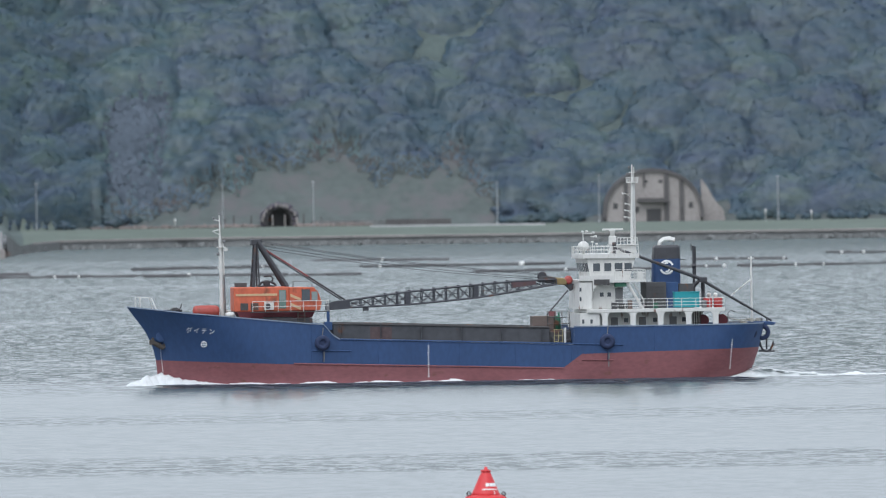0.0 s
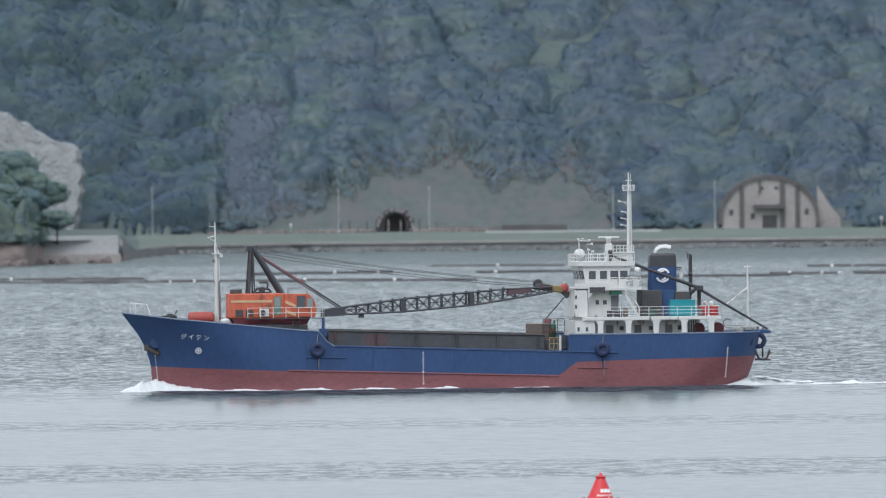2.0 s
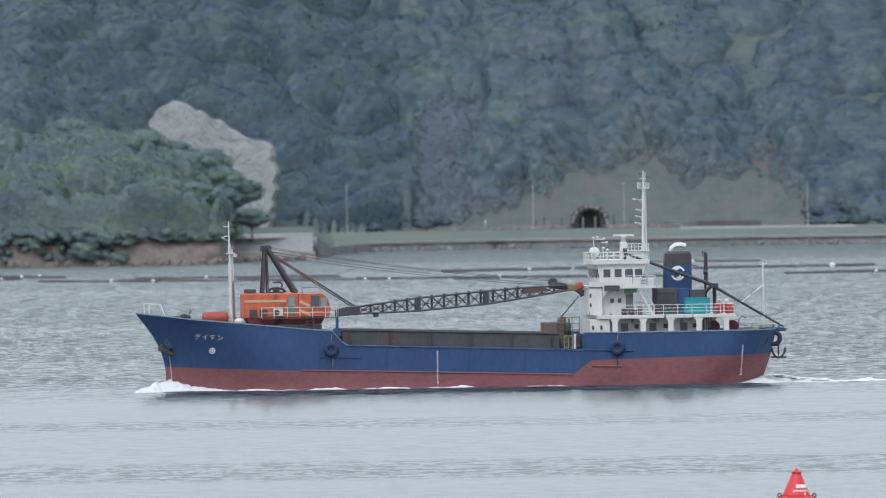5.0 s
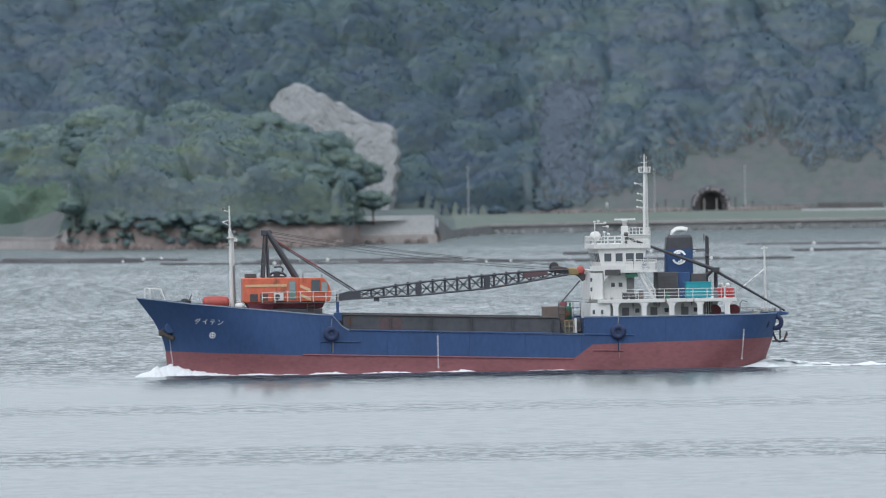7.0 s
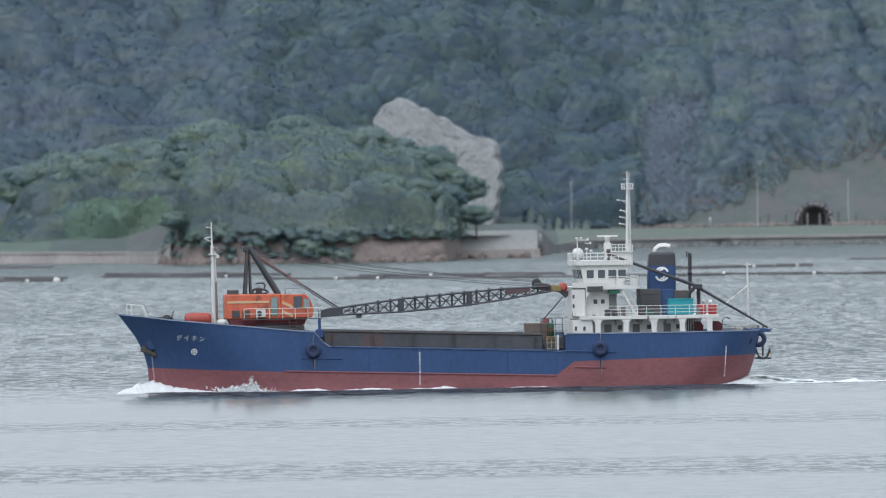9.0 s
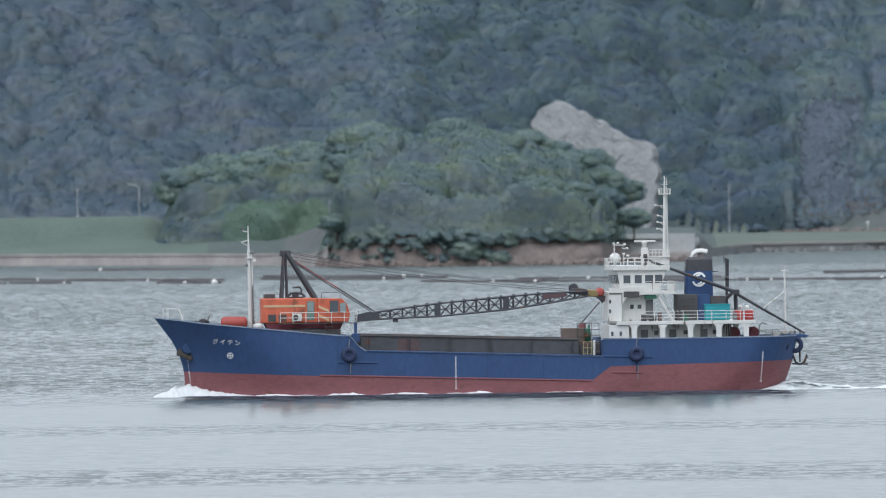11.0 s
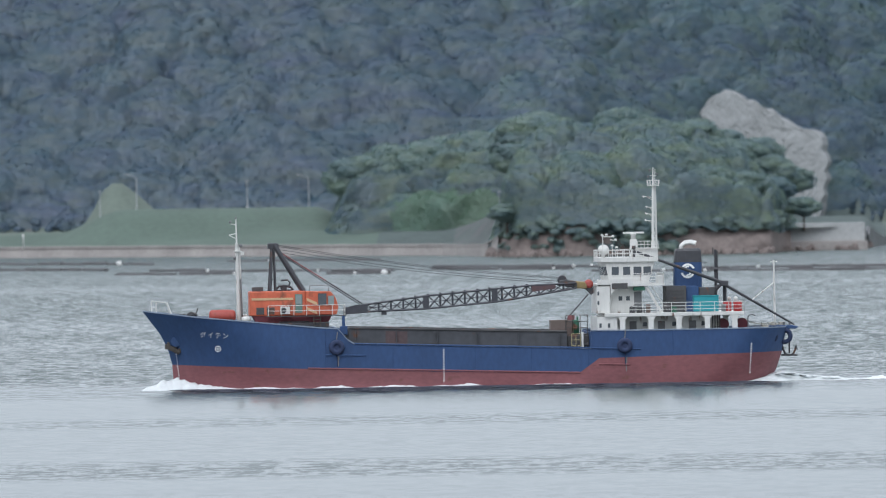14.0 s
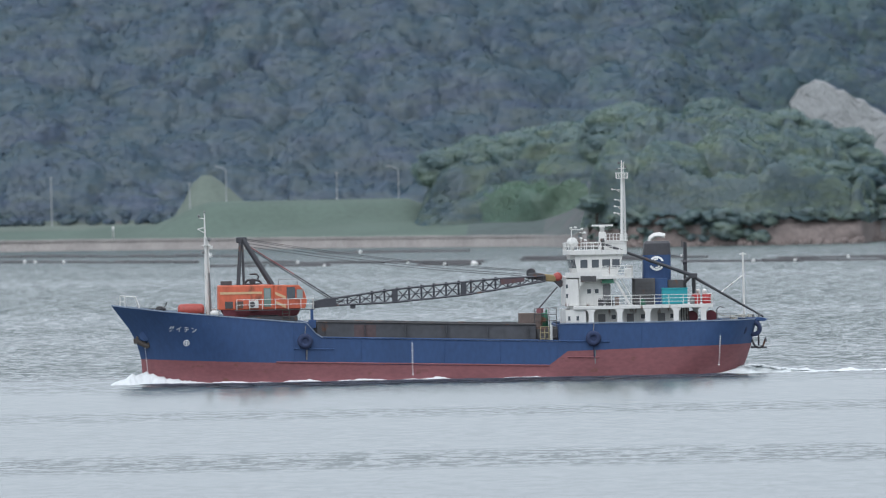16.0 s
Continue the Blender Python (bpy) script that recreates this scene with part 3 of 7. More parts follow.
def leaf_canopy(name, nx, nh, x, y, z, thick, keep, kind, materials, leaves, label, category, seed):
    """A closed canopy over rising ground: a sheet swollen into crowns towards the light, with loose leaves lying on it."""
    co = np.stack([x, y - 0.50 * thick, z + 0.86 * thick], 1)
    grid = co.reshape(nh, nx, 3)
    nrm = np.cross(np.gradient(grid, axis=1), np.gradient(grid, axis=0)).reshape(-1, 3)
    nrm /= np.linalg.norm(nrm, axis=1)[:, None] + 1e-9
    # leaves scatter the light: the shading follows the billows, not each crease between them
    wide = nrm.reshape(nh, nx, 3)
    for axis in (0, 1):
        wide = sum(np.roll(wide, k, axis) for k in range(-2, 3)) / 5
    soft = wide.reshape(-1, 3) * 0.85 + np.array([[0, -0.08, 0.16]])
    q = (np.arange(nh - 1)[:, None] * nx + np.arange(nx - 1)[None, :]).ravel()
    quads = np.stack([q, q + 1, q + 1 + nx, q + nx], 1)
    quads = quads[keep[quads].max(axis=1)]
    rng = np.random.RandomState(seed)
    n = leaves
    area = np.linalg.norm(np.cross(co[quads[:, 2]] - co[quads[:, 0]], co[quads[:, 3]] - co[quads[:, 1]]), axis=1)
    pick = quads[rng.choice(len(quads), size=n, p=area / area.sum())]
    a, b = rng.rand(n, 1), rng.rand(n, 1)
    p = (co[pick[:, 0]] * (1 - a) + co[pick[:, 1]] * a) * (1 - b) + (co[pick[:, 3]] * (1 - a) + co[pick[:, 2]] * a) * b
    base = nrm[pick[:, 0]]
    p += base * rng.uniform(0.0, 0.2, (n, 1))
    t1 = np.cross(base + 0.6 * rng.normal(size=(n, 3)), rng.normal(size=(n, 3)))
    t1 /= np.linalg.norm(t1, axis=1)[:, None] + 1e-9
    t2 = np.cross(base + 0.5 * rng.normal(size=(n, 3)), t1)
    size = rng.uniform(0.15, 0.42, (n, 1))
    shade = soft[pick[:, 0]] + 0.13 * rng.normal(size=(n, 3))
    tri = np.stack([p + t1 * size, p - t1 * size * 0.6 + t2 * size * 0.8, p - t1 * size * 0.5 - t2 * size * 0.8], 1).reshape(-1, 3)
    turned = np.einsum("ij,ij->i", np.cross(tri[1::3] - tri[0::3], tri[2::3] - tri[0::3]), base) < 0
    order = np.arange(3 * n).reshape(n, 3)
    order[turned] = order[turned][:, ::-1]
    loops = np.concatenate([quads.ravel(), len(co) + order.ravel()])
    lens = np.concatenate([np.full(len(quads), 4), np.full(n, 3)])
    index = np.concatenate([kind[quads[:, 0]], kind[pick[:, 0]]])
    ob = mesh_of(name, np.concatenate([co, tri]), loops, lens, np.concatenate([soft, np.repeat(shade, 3, 0)]), materials, index)
    return tagged(ob, label, category, kind="stuff")


def crown_relief(x, w, crown, high, seed):
    """Swelling of a canopy: crowns, the puffs on them and small sprays; also the random number of each crown."""
    wx = x + 1.3 * value_noise(x, w, 4.1, seed) + 0.5 * value_noise(x, w, 1.3, seed + 1)
    ww = w + 1.1 * value_noise(x, w, 4.3, seed + 2) + 0.3 * value_noise(x, w, 1.2, seed + 3)
    big, who = domes(wx, ww * 1.1, crown, seed + 4, 0.48, 0.82, 0.5, 1)
    mid, _ = domes(wx, ww * 2.1, 3.9, seed + 5, 0.5, 0.95)
    small, _ = domes(x + 0.4 * value_noise(x, w, 0.9, seed + 7), w * 2.3, 1.5, seed + 6, 0.45, 0.9)
    return high * big + 0.95 * mid + 0.14 * small, who


def build_hill_canopy():
    """The woods on the hill: a closed canopy of rounded crowns, puffs and leaves, thinning out round the open slopes."""
    cs, ch = np.arange(-228, 259, 3.0), np.arange(-3, 100, 3.0)
    coarse = np.array([[ground_z(x, foot_y(x) + h) for h in ch] for x in cs])
    xs, hs = np.arange(-222, 250, 0.42), np.arange(0.3, 88, 0.40)
    x, h = [g.ravel() for g in np.meshgrid(xs, hs)]
    u, v = (x - cs[0]) / 3.0, (h - ch[0]) / 3.0
    i, j = np.floor(u).astype(int), np.floor(v).astype(int)
    fu, fv = u - i, v - j
    z = (coarse[i, j] * (1 - fu) + coarse[i + 1, j] * fu) * (1 - fv) + (coarse[i, j + 1] * (1 - fu) + coarse[i + 1, j + 1] * fu) * fv
    y = np.interp(x, [r[0] for r in FOOT], [r[1] for r in FOOT]) + h
    up = z - 4
    w = h * 1.22
    relief, who = crown_relief(x, w, 11.5, 6.8, 71)
    relief += 1.9 * value_noise(x, w, 21, 90) + 1.6 * value_noise(x, w, 46, 91)
    # how far a place lies inside the woods, in metres, past the open ground
    edge = np.where((x > 42) & (x < 131), up - np.interp(x, [c[0] for c in CLEARING], [c[1] for c in CLEARING]) + 0.9, 9.0)
    edge = np.minimum(edge, np.where((x > 143) & (x < 188), np.maximum(h - 5.0, np.abs(x - 165.0) - 13.0), 9.0))
    edge = np.minimum(edge, np.where((x > -26) & (x < 18), np.maximum(y - 3063.0, np.maximum(x - 14.0, -14.0 - x)), 9.0))
    edge = np.minimum(edge, np.where((x > -142) & (x < -120), np.maximum(-138.5 - x, np.maximum(x + 126.0, h - 2.0)), 9.0))
    edge = edge + 1.9 * value_noise(x, w, 5.2, 77) + 1.6 * value_noise(x, w, 1.6, 78)
    slide = np.clip(np.minimum(np.minimum(x - 39.5 - 0.1 * up, 56.5 + 0.04 * up - x), np.minimum(up - 2.0, 27.5 - up)) / 3.0 * 0.6 + 0.6 * value_noise(x, w * 0.3, 2.2, 79) + 0.4 * value_noise(x, w * 0.4, 0.8, 80), 0, 1)
    grown = smoothstep(edge, -0.5, 10.0) * smoothstep(h, -4.0, 8.0)
    thick = (1.2 + relief) * grown * (1 - 0.5 * slide) - 1.2 * (1 - smoothstep(edge, -0.6, 0.4))
    thick = thick * smoothstep(h, 0.2, 2.6) - 0.6 * (1 - smoothstep(h, 0.3, 1.4))
    kind = np.where(slide + np.random.RandomState(4).uniform(-0.35, 0.35, len(x)) > 0.55, 3, np.where(who < 0.30, 1, np.where(who > 0.82, 2, 0)))
    # Both flanks take the slightly darker leaf: hillside shade put into the colour.
    flank_shade = np.maximum(smoothstep(-x + 12 * value_noise(x, w, 25, 92), 40, 75), 0.6 * smoothstep(x + 15 * value_noise(x, w, 25, 93), 85, 130))
    kind = np.where((kind != 3) & (who * 0.9 < flank_shade), 4, kind)
    # dry grass and leaf mixed along the edge of the open slope
    mixed = (x > 42) & (x < 131) & (edge + np.random.RandomState(6).uniform(-2.6, 2.6, len(x)) < 1.6)
    kind = np.where(mixed, 5, kind)
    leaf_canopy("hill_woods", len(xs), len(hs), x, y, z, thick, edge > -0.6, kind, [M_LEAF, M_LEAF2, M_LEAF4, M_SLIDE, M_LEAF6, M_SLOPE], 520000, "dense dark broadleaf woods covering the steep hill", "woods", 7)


build_hill_canopy()


def build_woods():
    rng = random.Random(11)
    plain = [crown_shape(s, 260, 0.12, 8) for s in range(21, 24)]
    far = []
    for x0 in np.arange(-420, 421, 11.0):
        for h0 in np.arange(6, 325, 10.0):
            if -222 < x0 < 248 and h0 < 86:
                continue
            x, h = x0 + rng.uniform(-4, 4), h0 + rng.uniform(-4, 4)
            y = foot_y(x) + h
            r = rng.uniform(6, 8.5)
            far.append((rng.randrange(3), x, y, ground_z(x, y) + r * 0.5, r, r * 0.9, rng.uniform(0, 6.28)))
    coarse = [crown_shape(s, 120, 0.19, 6) for s in range(61, 64)]
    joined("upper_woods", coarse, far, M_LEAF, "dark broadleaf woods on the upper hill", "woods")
    # undergrowth along the foot of the hill and over the bluff
    low = []
    for _ in range(640):
        x = rng.uniform(-200, 230)
        y = foot_y(x) + rng.uniform(-3, 5)
        if 50 < x < 128 or 147 < x < 182 or -16 < x < 16:
            continue
        r = rng.uniform(0.9, 2.0)
        low.append((rng.randrange(3), x, y, ground_z(x, y) + r * 0.4, r, r * 0.8, rng.uniform(0, 6.28)))
    point = []
    scrub = [crown_shape(s, 420, 0.10, 9) for s in range(51, 54)]
    for _ in range(130):
        x = rng.uniform(-48, 2)
        y = shore_y(x) + rng.uniform(2, 16)
        r = rng.choice((1.0, 1.6, 2.4, 3.4))
        point.append((rng.randrange(3), x, y, ground_z(x, y) + r * 0.5, r, r * 0.9, rng.uniform(0, 6.28)))
    for _ in range(80):
        x = rng.choice((rng.uniform(-54, -18), rng.uniform(-54, -18), rng.uniform(-54, 2)))
        y = shore_y(x) + rng.uniform(-1.8, 1.4)
        r = rng.uniform(0.8, 2.2) * (0.5 + 2.0 * abs(noise.noise(Vector((x * 0.13, 2, 5)))))
        point.append((rng.randrange(3), x, y + 0.3, rng.uniform(4.3 if x > -19 else 1.2, 6.2), r * 1.2, r * 0.9, rng.uniform(0, 6.28)))
    creeper = []
    for _ in range(70):
        a = rng.uniform(-0.2, 3.34)
        r, q = rng.uniform(0.35, 0.7), rng.uniform(3.3, 4.1)
        creeper.append((rng.randrange(3), 80.8 + q * math.cos(a), rng.uniform(3099.2, 3101.0), 4.6 + max(-1.4, q * math.sin(a)), r, r * 0.9, rng.uniform(0, 6.28)))
    joined("tunnel_creeper", plain, creeper, M_VINE, "dark purple creeper grown over the tunnel mouth", "creeper")
    joined("point_scrub", scrub, point, M_LEAF3, "leafy scrub hanging over the earth bluff", "bushes")
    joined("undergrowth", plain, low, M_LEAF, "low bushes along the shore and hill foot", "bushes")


build_woods()


def build_tree_kind(seed, leaf):
    """One tree about 11 m high: tapered trunk with limbs under a crown; base at the origin."""
    rng = random.Random(seed)
    top = tagged(new("broadleaf_tree"), "dark green broadleaf tree on the wooded point", "tree", "trees on the point")
    bm = B()
    rod(bm, (0, 0, -1.0), (0.1, 0, 5.0), 0.32, 0.2, 8)
    for i in range(5):
        a = rng.uniform(0, 6.28)
        rod(bm, (0.05, 0, 2.8 + 0.4 * i), (2.2 * math.cos(a), 2.2 * math.sin(a), 5.5 + 0.5 * i), 0.14, 0.05, 6)
    part("trunk", bm, M_BARK, top)
    v, f, n = crown_shape(seed + 40, 4200, 0.046, 30, 2)
    v = v * np.array([5.0, 5.0, 4.3]) + np.array([0, 0, 6.7])
    crown = raw("crown", v, f, leaf, top)
    soft_normals(crown.data, n)
    crown.data.update()
    return top


def build_point_trees():
    rng = random.Random(5)
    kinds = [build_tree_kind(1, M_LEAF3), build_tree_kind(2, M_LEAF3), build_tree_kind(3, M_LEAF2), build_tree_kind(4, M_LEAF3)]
    used = set()
    high = [(-92, 15), (-85.6, 19.9), (-75, 24), (-65.7, 28.2), (-49, 28.5), (-25, 28.8), (-16, 27.6), (-9.5, 25.0), (-2.7, 21.5), (3, 17), (7, 12)]
    low = [(-60, 15), (-53.9, 18.0), (-47, 19.8), (-39, 20.8), (-30, 19.0), (-22, 20.5), (-14, 19), (-6, 16.5), (1, 12)]
    spots = []
    for x in np.arange(-84, 5, 7.0):
        spots.append((x, 2880 if x > -56 else 2932, table(x, high)))
        spots.append((x + 3.5, 2902 if x > -56 else 2944, table(x, high) - 1.0))
    for x in np.arange(-51, 2, 7.4):
        spots.append((x, 2853, 0.55 * table(x, high) + 0.45 * table(x, low)))
        spots.append((x + 3.6, 2828, table(x, low)))
    for x in np.arange(-52, 2, 10):
        spots.append((x, 2817, table(x, low) - 7.0))
    for x, y, top in spots:
        x, y = x + rng.uniform(-2.4, 2.4), y + rng.uniform(-5, 6)
        z = ground_z(x, y)
        k = rng.choice((0, 1, 2, 3, 0, 1, 3))
        s = min(1.75, max(0.5, (top + rng.uniform(-2.2, 0.6) - z) / 10.6))
        w = s * rng.uniform(0.95, 1.25)
        m = pose(x, y, z, 0, 0, rng.uniform(0, 360)) @ Matrix.Diagonal((w, w, s, 1))
        if k in used:
            t = copy_thing(kinds[k], m)
        else:
            t = kinds[k]
            used.add(k)
        t.matrix_world = m


build_point_trees()


def build_thicket():
    """The closed leaf mass between the trees of the point, down to the bluff."""
    high = [(-57, 9.0), (-54, 12), (-50, 18), (-46, 22), (-25, 23.5), (-14, 21.5), (-6, 17.5), (1, 12), (5, 7), (8, 5)]
    xs, ds = np.arange(-57, 7.1, 0.42), np.arange(0.6, 92, 0.5)
    x, d = [g.ravel() for g in np.meshgrid(xs, ds)]
    y = np.interp(x, [r[0] for r in SHORE], [r[1] for r in SHORE]) + d
    crest = np.interp(x, [r[0] for r in high], [r[1] for r in high])
    t = np.clip(d / 36, 0, 1)
    lip = np.array([bluff_top(v) for v in xs])[np.arange(len(x)) % len(xs)]
    z = lip - 0.5 + (crest - 12.0) * (1 - (1 - t) ** 1.6)
    w = 0.55 * d + 1.1 * z
    relief, who = crown_relief(x, w, 15.0, 11.5, 131)
    relief += 4.0 * domes(x, w * 1.2, 7.5, 145, 0.5, 0.85)[0]
    ends = smoothstep(x, -57.5, -50) * (1 - smoothstep(x, 1, 7.0))
    thick = (0.8 + relief) * (0.05 + 0.95 * smoothstep(d, 0.2, 7)) * ends
    kind = np.where(who < 0.35, 1, 0)
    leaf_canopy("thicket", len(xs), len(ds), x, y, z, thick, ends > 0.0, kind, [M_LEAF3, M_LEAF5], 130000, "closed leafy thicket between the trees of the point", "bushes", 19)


def build_flank():
    """The leafy flank of the point above the grass bank."""
    crest = [(-94, 6), (-90, 11), (-85.6, 15), (-75, 19), (-65.7, 23), (-49, 24)]
    xs, ds = np.arange(-94, -48, 0.42), np.arange(0.0, 46, 0.5)
    x, d = [g.ravel() for g in np.meshgrid(xs, ds)]
    y = 2907 + d + 3.0 * value_noise(x, d, 6, 151) - 12 * smoothstep(x, -80, -64)
    t = np.clip(d / 34, 0, 1)
    z = 2.2 + (np.interp(x, [r[0] for r in crest], [r[1] for r in crest]) - 7.0) * (1 - (1 - t) ** 2.0)
    relief, who = crown_relief(x, 0.55 * d + 1.1 * z, 10.0, 6.0, 161)
    ends = smoothstep(x, -94, -86)
    thick = (0.8 + relief) * (0.15 + 0.85 * smoothstep(d, 0, 7)) * ends
    kind = np.where(who < 0.3, 1, np.where(who > 0.75, 2, 0))
    kind = np.where(((x + 66) / 11) ** 2 + (d / 12) ** 2 < 1 + 0.35 * value_noise(x, d, 3.5, 170) + 0.25 * value_noise(x, d, 1.2, 171), 3, kind)
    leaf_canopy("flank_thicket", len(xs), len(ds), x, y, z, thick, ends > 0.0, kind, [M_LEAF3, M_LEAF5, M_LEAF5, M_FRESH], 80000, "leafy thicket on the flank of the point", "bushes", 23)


build_thicket()
build_flank()


# ---- things on the far shore ----
def lamp_post(height, arm):
    """A street lamp; base at the origin. arm: reach of its bent bracket to -x, 0 for a plain top."""
    top = tagged(new("street_lamp"), "thin grey steel street lamp on the shore", "street lamp", "lamps along the shore road")
    bm = B()
    rod(bm, (0, 0, -0.3), (0, 0, height), 0.13, 0.09, 8)
    lathe(bm, [(0.26, 0), (0.26, 0.35), (0.15, 0.45)], (0, 0, 0), n=10)
    part("pole", bm, M_POST, top)
    if arm:
        bm = B()
        pipe(bm, [(0, 0, height), (-arm * 0.4, 0, height + 0.5), (-arm, 0, height + 0.8)], 0.07, 6)
        part("arm", bm, M_POST, top)
    bm = B()
    x, z = (-arm - 0.25, height + 0.85) if arm else (0, height + 0.1)
    box(bm, x - 0.34, x + 0.34, -0.2, 0.2, z - 0.10, z + 0.10, 0.05)
    part("lamp_head", bm, M_POST, top)
    return top


def place_lamps():
    plain, bent = lamp_post(9.6, 0), lamp_post(7.4, 1.9)
    first = True
    for x, y, tip in ((27.8, 3084, 13.85), (68.4, 3095, 12.5), (88.2, 3098, 12.9), (128.1, 3095, 12.45), (150.3, 3095, 13.6), (189.3, 3095, 12.75), (-170.0, 2990, 14.6), (4.5, 2900, 14.6), (9.0, 2900, 14.6)):
        z = ground_z(x, y)
        m = pose(x, y, z) @ Matrix.Diagonal((1, 1, (tip - z) / 9.8, 1))
        if first:
            plain.matrix_world, first = m, False
        else:
            copy_thing(plain, m)
    short = lamp_post(5.6, 0)
    short.matrix_world = pose(-108.7, 2958, 9.4)
    copy_thing(short, pose(-139.2, 2955, 7.7))
    copy_thing(short, pose(-54.5, 2862, 7.0))
    bent.matrix_world = pose(-96.0, 2962, 8.0)
    copy_thing(bent, pose(-131.9, 2962, 8.6))
    for i, (x, y, h) in enumerate(((186.5, 3094, 2.4), (196.5, 3094, 2.0), (-154.5, 2940, 2.6), (58, 3096, 2.0))):
        bm = B()
        lathe(bm, [(0.14, -0.3), (0.14, h * 0.7), (0.2, h * 0.72), (0.2, h), (0.08, h + 0.1)], (0, 0, 0), n=10)
        ob = tagged(part("marker_post", bm, M_FLOAT), "short white marker post in the grass", "post", "marker posts")
        ob.matrix_world = pose(x, y, ground_z(x, y))


place_lamps()


def build_bunker():
    """A great arched concrete magazine front set into the hill."""
    top = tagged(new("arched_bunker"), "weathered arched concrete bunker front with dark piers", "bunker")
    cx, y0, base, half, rise = 162.6, 3104.3, 3.2, 10.3, 11.2
    arc = [(cx + half * math.cos(math.pi * i / 28), base + 1.2 + (rise - 1.2) * math.sin(math.pi * i / 28) ** 0.85) for i in range(29)]
    bm = B()
    prism(bm, [(cx + half, base - 0.5)] + arc + [(cx - half, base - 0.5)], y0, y0 + 3)
    part("front_wall", bm, M_CONC, top)
    for i in range(28):
        (xa, za), (xb, zb) = arc[i], arc[i + 1]
        k = 1.07
        bm = B()
        prism(bm, [(xa, za), (xb, zb), (cx + (xb - cx) * k, base + (zb - base) * k), (cx + (xa - cx) * k, base + (za - base) * k)], y0 - 0.5, y0 + 6)
        part("arch_block", bm, M_BUNKER, top)
    for dx, w in ((-6.0, 0.95), (2.9, 1.1), (6.2, 0.95), (-2.0, 0.5)):
        h = base + 1.2 + (rise - 1.2) * math.sin(math.acos(min(1, abs(dx) / half))) ** 0.85
        z0 = base if abs(dx) > 2.5 else base + 8.0
        bm = B()
        box(bm, cx + dx - w / 2, cx + dx + w / 2, y0 - 0.35, y0 + 0.1, z0, h - 0.1)
        part("pier", bm, M_BUNKER, top)
    bm = B()
    prism(bm, [(cx - 3.4, base + 4.6), (cx + 3.2, base + 4.6), (cx + 3.4, base + 5.5), (cx - 3.6, base + 5.5)], y0 - 1.6, y0 + 0.1)
    part("canopy", bm, M_BUNKER, top)
    bm = B()
    box(bm, cx - 1.5, cx + 1.7, y0 - 0.08, y0 + 0.1, base, base + 3.2)
    part("steel_door", bm, M_STEEL, top)
    for dx, z in ((-1.6, 9.1), (1.6, 9.1), (-8.3, 3.5), (8.2, 3.5), (-3.6, 2.6)):
        bm = B()
        box(bm, cx + dx - 0.45, cx + dx + 0.45, y0 - 0.06, y0 + 0.1, base + z - 0.3, base + z + (0.3 if z > 5 else 1.0))
        part("vent_opening", bm, M_STEEL, top)
    bm = B()
    prism(bm, [(cx + 10.6, base - 0.5), (cx + 15.8, base - 0.5), (cx + 15.5, base + 2.6), (cx + 13.5, base + 5.0), (cx + 11.6, base + 8.2), (cx + 10.6, base + 9.6)], y0 + 1.5, y0 + 4)
    part("wing_wall", bm, M_CONC, top)


build_bunker()


